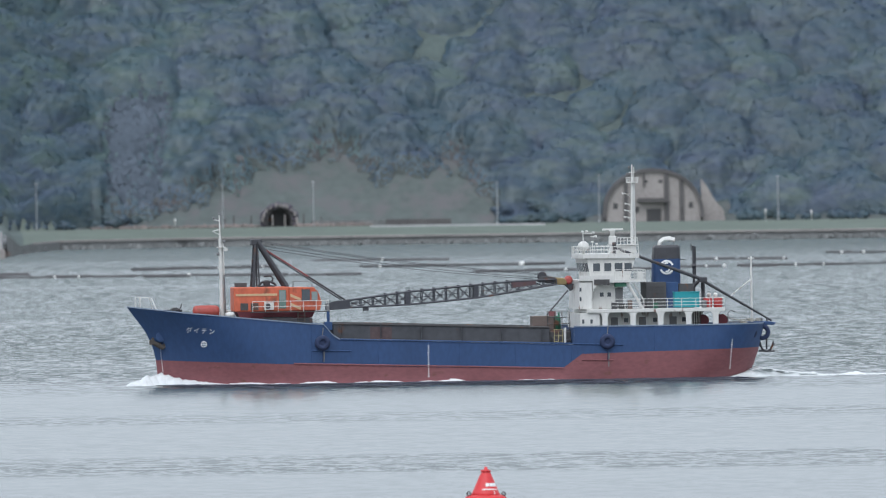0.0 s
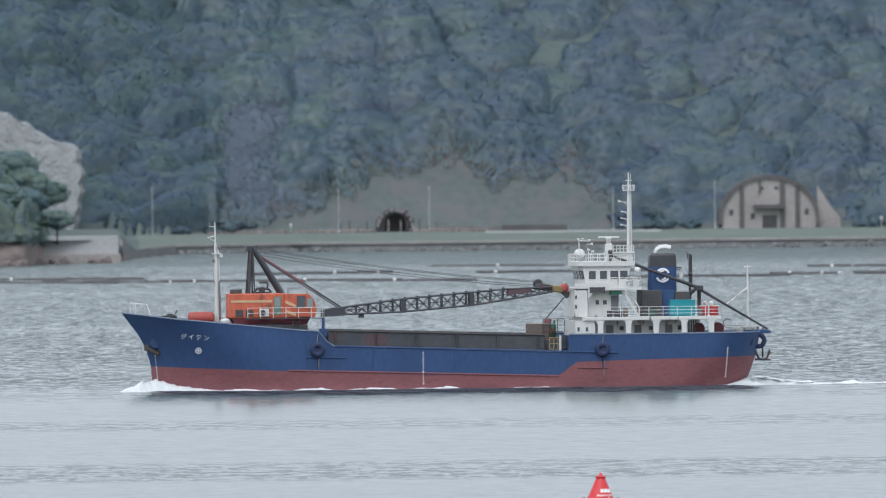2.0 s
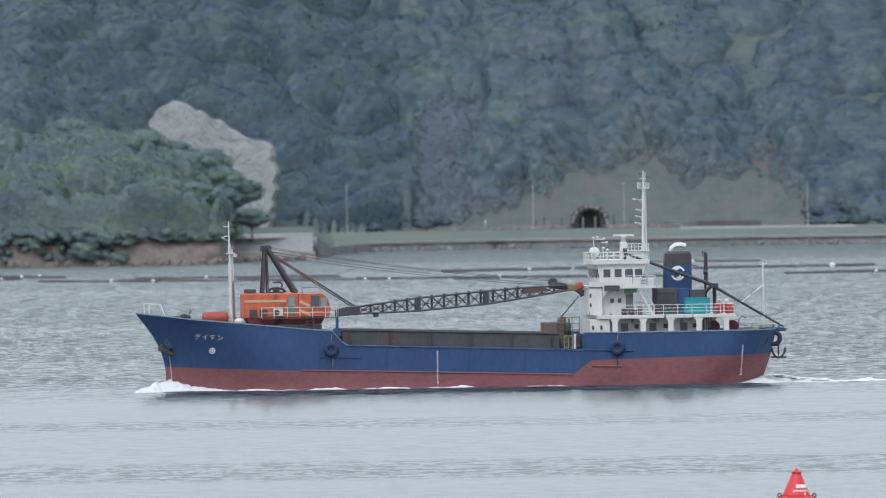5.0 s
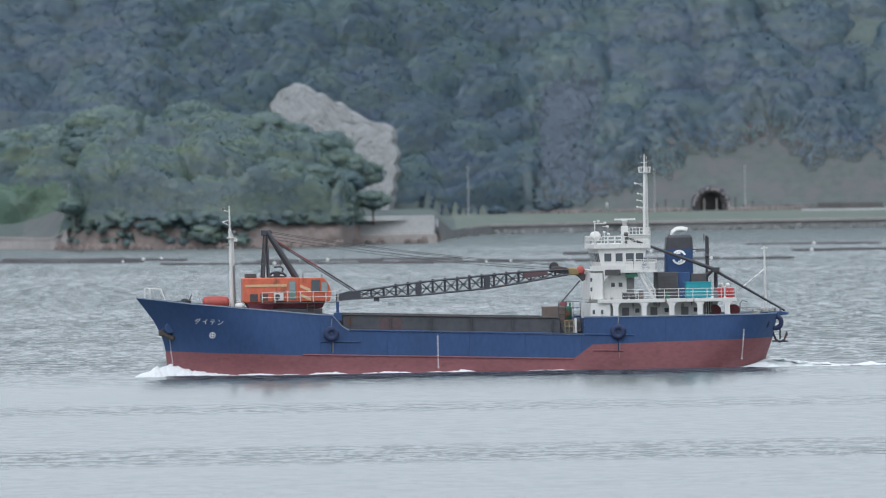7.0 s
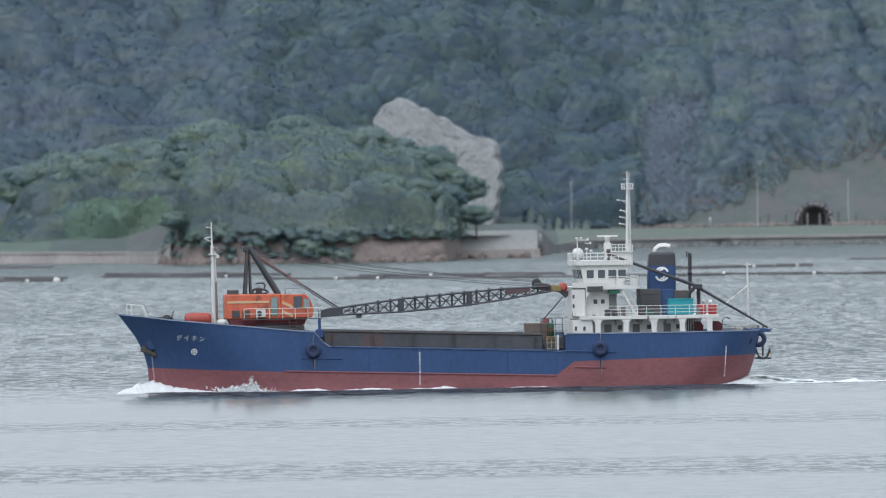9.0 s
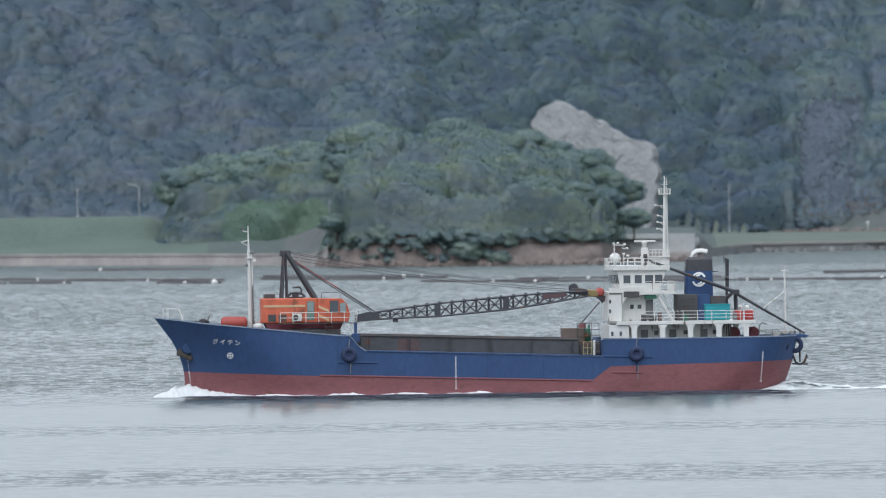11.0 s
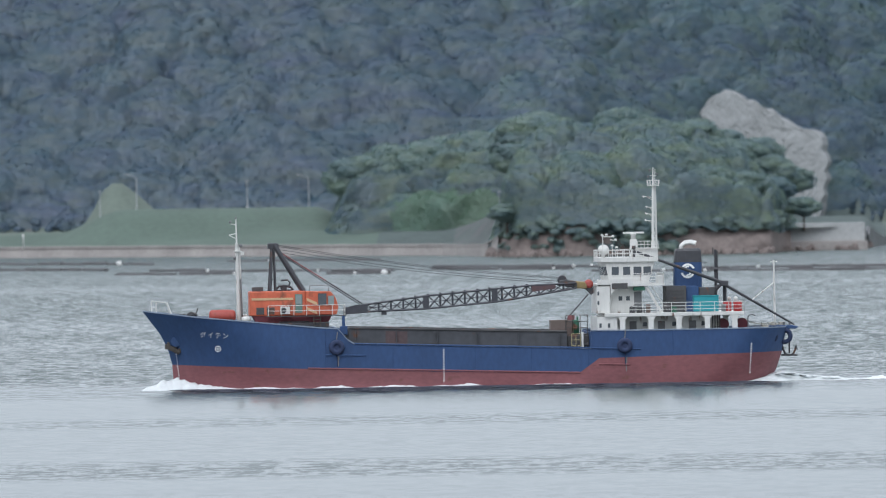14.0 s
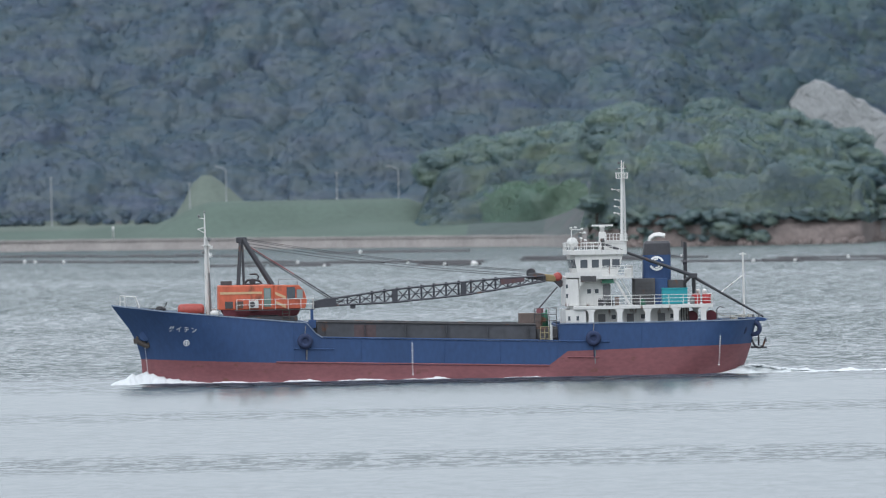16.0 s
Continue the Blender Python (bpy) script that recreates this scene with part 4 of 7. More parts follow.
def build_portal():
    """A small stone tunnel mouth overgrown at the top."""
    top = tagged(new("tunnel_portal"), "small dark overgrown stone tunnel mouth at the slope foot", "tunnel portal")
    cx, y0, base = 80.8, 3100.0, 3.1
    for i in range(14):
        a, b = math.pi * i / 14, math.pi * (i + 1) / 14
        r0, r1 = 2.5, 3.5 + 0.25 * (i % 2)
        bm = B()
        prism(bm, [(cx + r0 * math.cos(a), base + 1.8 + r0 * math.sin(a)), (cx + r1 * math.cos(a), base + 1.8 + r1 * math.sin(a)), (cx + r1 * math.cos(b), base + 1.8 + r1 * math.sin(b)), (cx + r0 * math.cos(b), base + 1.8 + r0 * math.sin(b))], y0, y0 + 4)
        part("arch_stone", bm, M_BUNKER, top)
    for i in range(13):
        a = math.pi * (i + 0.3 * math.sin(i * 5.1)) / 12
        bm = B()
        box(bm, cx + 3.75 * math.cos(a) - 0.24, cx + 3.75 * math.cos(a) + 0.24, y0 - 1.6, y0 - 1.0, base + 1.6 + 3.6 * math.sin(a) - 0.35, base + 1.6 + 3.6 * math.sin(a) + 0.3 + 0.2 * math.sin(i * 3.7), 0.1)
        part("facing_stone", bm, M_CONC, top, "pale weathered facing stone")
    for s in (-1, 1):
        bm = B()
        box(bm, cx + s * 3.0 - 0.55, cx + s * 3.0 + 0.55, y0, y0 + 4, base - 0.5, base + 1.8)
        part("jamb", bm, M_BUNKER, top)
    bm = B()
    box(bm, cx - 2.6, cx + 2.6, y0 + 3, y0 + 3.4, base - 0.4, base + 4.4)
    part("inner_wall", bm, M_STEEL, top)
    for dx in (-1.5, 1.2):
        bm = B()
        rod(bm, (cx + dx, y0 - 0.5, base - 0.3), (cx + dx, y0 - 0.5, base + 3.1), 0.16, n=8)
        part("gate_post", bm, M_CONC, top)
    for i, x in enumerate(np.arange(69, 90, 1.9)):
        if abs(x - cx) < 4.2:
            continue
        bm = B()
        rod(bm, (0, 0, -0.3), (0, 0, 1.9 + 0.9 * math.sin(i * 2.3)), 0.16, n=6)
        ob = tagged(part("fence_stake", bm, M_BUNKER), "weathered dark stake beside the tunnel mouth", "stake", "stakes by the tunnel mouth")
        ob.matrix_world = pose(x, 3101, ground_z(x, 3101))
    bm = B()
    box(bm, 103.9, 118.2, 3099, 3099.6, 2.6, 4.9, 0.05)
    tagged(part("low_wall", bm, M_BUNKER), "long low dark wall on the shore grass", "wall")
    bm = B()
    box(bm, 88.2, 103.8, 3099, 3099.6, 2.6, 4.8, 0.05)
    tagged(part("low_wall", bm, M_DARKSTONE), "low grey concrete wall below the open slope", "wall")
    bm = B()
    box(bm, 100, 138, 3084, 3084.5, 3.0, 3.75, 0.03)
    tagged(part("path_kerb", bm, M_PALECONC), "thin pale concrete kerb along the shore path", "kerb")


build_portal()


def build_booms():
    """Chains of floating logs moored across the bay, with white floats."""
    rng = random.Random(8)
    for x0, y0, x1, y1 in ((77.4, 2718, 103.3, 2705), (16.1, 2503, 48.8, 2497), (49.0, 2505, 78.8, 2480), (82.7, 2598, 120.3, 2608), (146.1, 2644, 163.0, 2645), (133.6, 2537, 144.9, 2531),
                           (147.8, 2530, 174.7, 2544), (177.4, 2730, 187.8, 2735), (-62.3, 2600, -36, 2580), (-14.7, 2563, 21.8, 2548), (40.8, 2599, 68.3, 2624), (-79.6, 2557, -68.4, 2553), (-119.6, 2597, -95.9, 2570),
                           (-63.1, 2647, -27.9, 2605), (-31.9, 2530, 16.7, 2500), (-171.7, 2837, -120.1, 2763), (-165.3, 2731, -124.5, 2669), (-107.2, 2798, -76.7, 2782), (-116, 2640, -69.0, 2586), (100, 2500, 135, 2512), (176, 2560, 205, 2555)):
        boom = tagged(new("log_boom"), "chain of dark floating logs moored on the bay", "log boom", "log booms on the bay")
        a, b = Vector((x0, y0, 0)), Vector((x1, y1, 0))
        boom.location = a
        length = (b - a).length
        n = max(2, round(length / 8.5))
        for i in range(n):
            p, q = (b - a) * (i / n), (b - a) * ((i + 0.985) / n)
            for k in range(2):
                off = Vector((rng.uniform(-0.6, 0.6), rng.uniform(-5, 5) + 9 * k, rng.uniform(-0.02, 0.14)))
                bm = B()
                rod(bm, p + off, q + off + Vector((0, rng.uniform(-3, 3), 0)), rng.uniform(0.22, 0.34), rng.uniform(0.20, 0.32), 8)
                part("log", bm, M_LOG, boom)
        for i in range(rng.randrange(1, 4)):
            p = (b - a) * rng.random()
            r = rng.choice((0.22, 0.28, 0.3, 0.5))
            bm = B()
            lathe(bm, [(r * 0.4, -r), (r, -r * 0.4), (r, r * 0.5), (r * 0.5, r)], (p.x, p.y - 4, 0.25), n=10)
            part("float", bm, M_FLOAT, boom, "white mooring float")


build_booms()


def build_buoy():
    top = tagged(new("channel_buoy"), "red conical channel buoy with white lettering afloat", "buoy")
    bm = B()
    lathe(bm, [(1.2, -1.0), (1.48, -0.7), (1.52, 0.0), (1.52, 0.72), (1.46, 0.86), (1.1, 1.0)], (0, 0, 0), n=36)
    body = part("float_body", bm, M_BUOY, top)
    bm = B()
    lathe(bm, [(1.1, 0.98), (0.98, 1.15), (0.33, 2.62), (0.3, 2.66)], (0, 0, 0), n=32)
    part("cone", bm, M_BUOY, top)
    bm = B()
    lathe(bm, [(0.3, 2.62), (0.38, 2.68), (0.38, 2.78), (0.14, 2.82), (0.11, 2.98), (0.05, 3.02)], (0, 0, 0), n=20)
    part("lantern", bm, M_BUOY, top)
    for s in (-1, 1):
        bm = B()
        torus(bm, (s * 1.28, -0.2, 1.08), 0.13, 0.05, 'Y', 12, 6)
        box(bm, s * 1.28 - 0.1, s * 1.28 + 0.1, -0.3, -0.1, 0.82, 1.0)
        part("lifting_eye", bm, M_STEEL, body)
    rows = [(x, 1.62, 0.26, 0.24) for x in (-0.02, 0.28, 0.56)] + [(-0.36 + 0.13 * i, 1.36, 0.1, 0.09) for i in range(9)] + [(0.5, 1.06, 0.08, 0.22)]
    rows += [(x, 0.30, w, 0.2) for x, w in ((-0.62, 0.2), (-0.38, 0.2), (0.05, 0.16), (0.22, 0.1), (0.36, 0.08), (0.85, 0.1), (1.0, 0.16))]
    for x, z, w, h in rows:
        r = 1.53 if z < 0.9 else 0.98 - (z - 1.15) * 0.4422 + 0.01
        r2 = r if z < 0.9 else r - 0.4422 * h
        n = 3
        bm = B()
        lo, hi = [], []
        for i in range(n + 1):
            xx = x - w / 2 + w * i / n
            lo.append(bm.verts.new((xx, -math.sqrt(max(0.01, r * r - xx * xx)) - 0.012, z)))
            hi.append(bm.verts.new((xx * r2 / r, -math.sqrt(max(0.01, r2 * r2 - (xx * r2 / r) ** 2)) - 0.012, z + h)))
        for i in range(n):
            bm.faces.new((lo[i], lo[i + 1], hi[i + 1], hi[i]))
        part("letter_bar", bm, M_LETTER, top)
    top.matrix_world = pose(41.5, 1030, -0.05, 0, 1.0, 8)
    return top


build_buoy()


# ---- the terrace behind and below the camera ----
def build_near_hill():
    def height(x, y):
        slope = 27.3 - 0.9 * max(0, y - 2) if y > 0 else 27.3 + 0.06 * -y
        return max(-2.0, slope + 1.5 * noise.noise(Vector((x * 0.02, y * 0.02, 9))) * (1 - math.exp(-(x * x + y * y) / 400)))
    sheet("near_hillside", np.linspace(-600, 600, 41), np.concatenate([np.linspace(-500, -20, 14), np.linspace(-10, 40, 16)]), height, M_GRASS, "plain grassy hillside that the camera stands on")


build_near_hill()


# ---- the ship: bow towards -x, port side towards -y, waterline at z 0 ----
SHIP = tagged(new("cargo_ship"), "blue and red gravel carrier with white wheelhouse under way", "ship")
STEM = [(-1.5, -28.1), (0, -28.3), (1.2, -28.4), (2.5, -28.5), (3.9, -28.85), (5.5, -29.6), (8.2, -31.6)]
STERN = [(-1.5, 33.0), (0, 34.9), (0.7, 35.3), (2.7, 36.0), (5.4, 36.6)]
TOP = [(-28.9, 8.14), (-25.0, 7.46), (-20.5, 6.92), (-13, 6.17), (-11.3, 6.06), (-10.9, 5.6), (-10.3, 4.9), (-9.6, 4.46), (15.36, 3.59), (15.38, 5.42), (25, 5.40), (36.3, 5.45)]
RED = [(-28.9, 2.45), (-12.9, 1.83), (0, 1.36), (14.1, 1.0), (16.2, 2.51), (23, 2.66), (36, 2.9)]
BEAM = 6.2


def hull_point(xr, z):
    """A point of the port side: reference station xr, height z."""
    sx, ex = table(z, STEM), table(z, STERN)
    x = xr + (sx + 28.9) * max(0, 1 - (xr + 28.9) / 9) ** 1.5 + (ex - 36.3) * max(0, 1 - (36.3 - xr) / 9) ** 1.5
    fore = min(1, max(0, (x - sx) / (15 - 0.55 * z)))
    aft = min(1, max(0, (ex - x) / (9.5 - 0.8 * z)))
    y = BEAM * (1 - (1 - fore) ** (2.0 + 0.12 * max(z, 0))) * (1 - (1 - aft) ** 2.6) ** 0.62
    return x, -y, z


def hull_shell(stations, low, high, rows, inset=0.0):
    verts, faces = [], []
    m = rows + 1
    for side in (1, -1):
        base = len(verts)
        for xr in stations:
            for j in range(m):
                z = low(xr) + (high(xr) - low(xr)) * j / rows
                x, y, z = hull_point(xr, z)
                verts.append((x, side * min(0, y + inset), z))
        for i in range(len(stations) - 1):
            for j in range(rows):
                q = (base + i * m + j, base + (i + 1) * m + j, base + (i + 1) * m + j + 1, base + i * m + j + 1)
                faces.append(q if (side == 1) == (inset == 0) else q[::-1])
    return verts, faces


STATIONS = sorted(set(round(float(s), 3) for s in [-28.9, -28.8, -28.6, -28.3, -28.1] + list(np.arange(-27.8, -11.5, 0.7)) + [r[0] for r in TOP] + [r[0] for r in RED] + list(np.arange(-8, 15, 1.6)) + list(np.arange(15.8, 35, 0.7)) + [35.2, 35.6, 36.0, 36.2, 36.3]))


def top_z(x):
    return table(x, TOP)


def red_z(x):
    return table(x, RED)


def build_hull():
    v, f = hull_shell(STATIONS, lambda x: -1.5, red_z, 5)
    raw("boot_topping", v, f, M_RED, SHIP, "faded red lower hull paint", True)
    v, f = hull_shell(STATIONS, red_z, top_z, 7)
    raw("side_plating", v, f, M_BLUE, SHIP, "deep blue painted hull side", True)
    v, f = hull_shell(STATIONS, lambda x: top_z(x) - 1.0, top_z, 1, 0.14)
    raw("bulwark_lining", v, f, M_BLUE, SHIP)
    # rail cap along the bulwark
    verts, faces = [], []
    for side in (1, -1):
        base = len(verts)
        for xr in STATIONS:
            x, y, z = hull_point(xr, top_z(xr))
            for dy, dz in ((-0.07, -0.06), (-0.07, 0.07), (0.2, 0.07), (0.2, -0.06)):
                verts.append((x, side * min(0.02, y + dy), z + dz))
        for i in range(len(STATIONS) - 1):
            for j in range(4):
                faces.append((base + i * 4 + j, base + (i + 1) * 4 + j, base + (i + 1) * 4 + (j + 1) % 4, base + i * 4 + (j + 1) % 4))
    raw("bulwark_rail", verts, faces, M_RAIL, SHIP)
    # decks
    for name, x0, x1, drop in (("forecastle_deck", -28.8, -11.0, 0.95), ("main_deck", -11.0, 15.37, 0.9), ("poop_deck", 15.38, 36.2, 0.95)):
        st = [x0] + [s for s in STATIONS if x0 < s < x1] + [x1]
        verts, faces = [], []
        for xr in st:
            z = top_z(xr) - drop if name != "main_deck" else 3.3 - 0.034 * (xr - 2)
            x, y, z = hull_point(xr, z)
            verts += [(x, y, z), (x, -y, z)]
        faces = [(2 * i, 2 * i + 2, 2 * i + 3, 2 * i + 1) for i in range(len(st) - 1)]
        raw(name, verts, faces, M_DECK, SHIP, "worn dark deck plating")
    # bulkheads at the breaks of the decks
    for name, x, z0, z1 in (("forecastle_bulkhead", -11.2, 3.2, 6.1), ("poop_bulkhead", 15.4, 2.6, 5.3)):
        bm = B()
        box(bm, x - 0.1, x + 0.1, -6.1, 6.1, z0, z1)
        part(name, bm, M_BLUE, SHIP)


build_hull()



def hull_y(x, z):
    """Half breadth of the port side at length x and height z."""
    lo, hi = -28.9, 36.3
    for _ in range(30):
        mid = (lo + hi) / 2
        if hull_point(mid, z)[0] < x:
            lo = mid
        else:
            hi = mid
    return hull_point(lo, z)[1]


def hull_details():
    # rubbing strakes along the break of the bulwarks and the waist
    for x0, x1, z0, z1 in ((-12.6, -8.4, 3.3, 3.2), (-9.6, 15.4, 4.46, 3.62), (15.4, 20.6, 3.6, 3.42), (-14.5, 14.2, 1.95, 1.04), (16.2, 19.5, 1.9, 1.8)):
        bm = B()
        line = [(x0 + (x1 - x0) * i / 12, z0 + (z1 - z0) * i / 12) for i in range(13)]
        pipe(bm, [(x, hull_y(x, z) - 0.02, z) for x, z in line], 0.085, 6)
        part("rubbing_strake", bm, M_RED if z0 < 2 else M_BLUE, SHIP)
    # welded plate seams and frames on the side
    for x in (-12.6, -5.5, 3.2, 9.1, 15.1, 24.0):
        bm = B()
        za, zb = red_z(x) + 0.1, top_z(x) - 0.15
        rod(bm, (x, hull_y(x, za), za), (x, hull_y(x, zb), zb), 0.035, n=5)
        part("seam", bm, M_BLUE, SHIP)
    # tyre fenders on the side, each on a chain, with a stained streak of wear below
    for x, z in ((-11.45, 4.1), (18.9, 3.8)):
        y = hull_y(x, z) - 0.22
        bm = B()
        torus(bm, (x, y, z), 0.52, 0.3, 'Y')
        lathe(bm, [(0.5, -0.12), (0.5, 0.1)], (x, y, z), 'Y', 16)
        tyre = part("tyre_fender", bm, M_RUBBER, SHIP, "black rubber tyre hung as a fender")
        bm = B()
        rod(bm, (x, y, z + 0.8), (x + 0.1, y + 0.1, z + 1.6), 0.05)
        part("chain", bm, M_GREY, tyre)
        bm = B()
        rod(bm, (x + 0.05, y + 0.12, z - 0.8), (x + 0.05, y + 0.16, z - 2.0), 0.05)
        part("lower_chain", bm, M_RUBBER, tyre)
    bm = B()
    torus(bm, (36.2, -1.6, 4.45), 0.62, 0.25, 'Y')
    part("tyre_fender", bm, M_RUBBER, SHIP, "black rubber tyre at the stern")
    bm = B()
    torus(bm, (34.6, -3.6, 4.5), 0.5, 0.25, 'Y')
    part("tyre_fender", bm, M_RUBBER, SHIP, "black rubber tyre at the stern")
    # bow anchor in its hawse
    bm = B()
    lathe(bm, [(0.50, -0.10), (0.58, 0.0), (0.50, 0.2)], (-28.1, hull_y(-28.1, 4.9) - 0.05, 4.9), 'Y', 16)
    part("hawse_pipe", bm, M_BLUE, SHIP)
    bm = B()
    y = hull_y(-28.2, 4.2) - 0.2
    rod(bm, (-28.0, y + 0.05, 5.1), (-28.3, y - 0.1, 3.9), 0.2)
    rod(bm, (-28.85, y - 0.1, 4.3), (-27.75, y - 0.1, 3.75), 0.26)
    rod(bm, (-28.85, y - 0.1, 4.2), (-28.95, y - 0.25, 4.85), 0.24, 0.12)
    rod(bm, (-27.8, y - 0.1, 3.75), (-27.6, y - 0.25, 4.5), 0.22, 0.1)
    box(bm, -29.3, -28.8, y - 0.35, y + 0.15, 4.1, 4.65, 0.08)
    part("bow_anchor", bm, M_RUSTY, SHIP, "rust-brown stockless anchor housed at the bow")
    # draft marks
    for x0, z0, z1, lean in ((-27.75, 1.0, 3.7, -0.10), (-0.18, 0.35, 3.7, 0.0), (32.15, 0.7, 3.75, 0.06)):
        z, k = z0, 0
        while z < z1:
            x = x0 + lean * (z - z0) - (0.05 if x0 < -1 else 0)
            y = hull_y(x, z) - 0.02
            bm = B()
            w = 0.22 if k % 5 == 0 else 0.13
            box(bm, x - w / 2, x + w / 2, y - 0.012, y + 0.012, z, z + 0.11)
            part("draft_mark", bm, M_LETTER, SHIP)
            z, k = z + 0.25, k + 1
    # rust runs below scuppers: thin proud plates of scale
    for x, z, h in ((19.05, 2.6, 1.5), (-11.3, 3.2, 1.1)):
        y = hull_y(x, z) - 0.012
        bm = B()
        prism(bm, [(x - 0.12, z), (x + 0.12, z), (x + 0.05, z - h), (x - 0.05, z - h)], y - 0.006, y + 0.006)
        part("wear_streak", bm, M_GREY, SHIP)


def lettering(text, name, x0, z0, size, drop, material, parent):
    """Letters laid on the curved side of the hull."""
    cu = bpy.data.curves.new(name, 'FONT')
    cu.body, cu.size, cu.space_character = text, size, 1.32
    cu.offset = 0.0
    tmp = new("lettering_curve", cu)
    bpy.context.view_layer.update()
    me = bpy.data.meshes.new_from_object(tmp.evaluated_get(bpy.context.evaluated_depsgraph_get()))
    bpy.data.objects.remove(tmp)
    for v in me.vertices:
        x = x0 + v.co.x
        z = z0 + v.co.y - drop * v.co.x
        v.co = (x, hull_y(x, z) - 0.02, z)
    me.materials.clear()
    me.materials.append(material)
    ob = new(name, me)
    ob.parent = parent
    return ob


def bow_marks():
    lettering("\u30c0\u30a4\u30c6\u30f3", "ship_name", -25.72, 5.42, 0.66, 0.07, M_LETTER, SHIP)
    cx, cz, r = -23.85, 4.12, 0.28
    bm = B()
    for a0 in range(24):
        a, b = 2 * math.pi * a0 / 24, 2 * math.pi * (a0 + 1) / 24
        pa, pb = (cx + r * math.cos(a), cz + r * math.sin(a)), (cx + r * math.cos(b), cz + r * math.sin(b))
        rod(bm, (pa[0], hull_y(*pa) - 0.01, pa[1]), (pb[0], hull_y(*pb) - 0.01, pb[1]), 0.05, n=5)
    for dx, dz in ((r, 0), (0, r)):
        pa, pb = (cx - dx, cz - dz), (cx + dx, cz + dz)
        rod(bm, (pa[0], hull_y(*pa) - 0.01, pa[1]), (pb[0], hull_y(*pb) - 0.01, pb[1]), 0.05, n=5)
    part("thruster_mark", bm, M_LETTER, SHIP, "white ringed cross painted on the bow")


def railing(name, points, height, parent, material=None, rails=2, spacing=1.5, r=0.035):
    """Posts and rails along a line of deck points."""
    bm = B()
    for a, b in zip(points[:-1], points[1:]):
        a, b = Vector(a), Vector(b)
        n = max(1, round((b - a).length / spacing))
        for i in range(n + 1):
            p = a.lerp(b, i / n)
            rod(bm, p, p + Vector((0, 0, height)), r, n=6)
        for k in range(rails):
            h = Vector((0, 0, height * (k + 1) / rails))
            rod(bm, a + h, b + h, r, n=6)
    return part(name, bm, material or M_WHITE, parent)


def window(x0, x1, z0, z1, y, parent, name="window"):
    """A pane with a raised frame on a port-side wall."""
    bm = B()
    box(bm, x0, x1, y - 0.03, y + 0.05, z0, z1)
    w = part(name, bm, M_GLASS, parent)
    bm = B()
    t = 0.06
    for a0, a1, b0, b1 in ((x0 - t, x1 + t, z1, z1 + t), (x0 - t, x1 + t, z0 - t, z0), (x0 - t, x0, z0, z1), (x1, x1 + t, z0, z1)):
        box(bm, a0, a1, y - 0.06, y + 0.04, b0, b1)
    part("window_frame", bm, M_WHITE, w)
    return w


def build_hold():
    bm = B()
    xs = [(-10.0, 6.08), (-4, 5.9), (4, 5.62), (12.9, 5.36)]
    for s in (-1, 1):
        prism(bm, [(x, z) for x, z in xs] + [(12.9, 2.6), (-10, 3.2)], s * 4.75 - 0.12, s * 4.75 + 0.12)
    box(bm, -10.1, -9.8, -4.8, 4.8, 3.0, 6.08)
    box(bm, 12.7, 12.95, -4.8, 4.8, 2.6, 5.36)
    co = part("hatch_coaming", bm, M_COAM, SHIP, "dark weathered open hatch coaming with rust")
    bm = B()
    for s in (-1, 1):
        bm = B()
        pipe(bm, [(x, s * 4.9, z) for x, z in xs], 0.1, 6)
        part("coaming_lip", bm, M_STEEL, co)
    for i in range(6):
        x = -9.4 + i * 4.3
        bm = B()
        prism(bm, [(x, 3.0), (x + 0.06, 3.0), (x + 0.06, table(x, xs) - 0.12), (x, table(x, xs) - 0.12)], -5.2, -4.88)
        part("coaming_stay", bm, M_COAM, co)
    for x0, x1 in ((-6.2, -3.9),):
        bm = B()
        prism(bm, [(x0, 4.3), (x1, 4.3), (x1, table(x1, xs) - 0.25), (x0, table(x0, xs) - 0.25)], -4.91, -4.88)
        part("patch_plate", bm, M_COAM2, co)
    bm = B()
    box(bm, -9.8, 12.7, -4.6, 4.6, -1.0, -0.8)
    part("hold_floor", bm, M_DECK, SHIP)


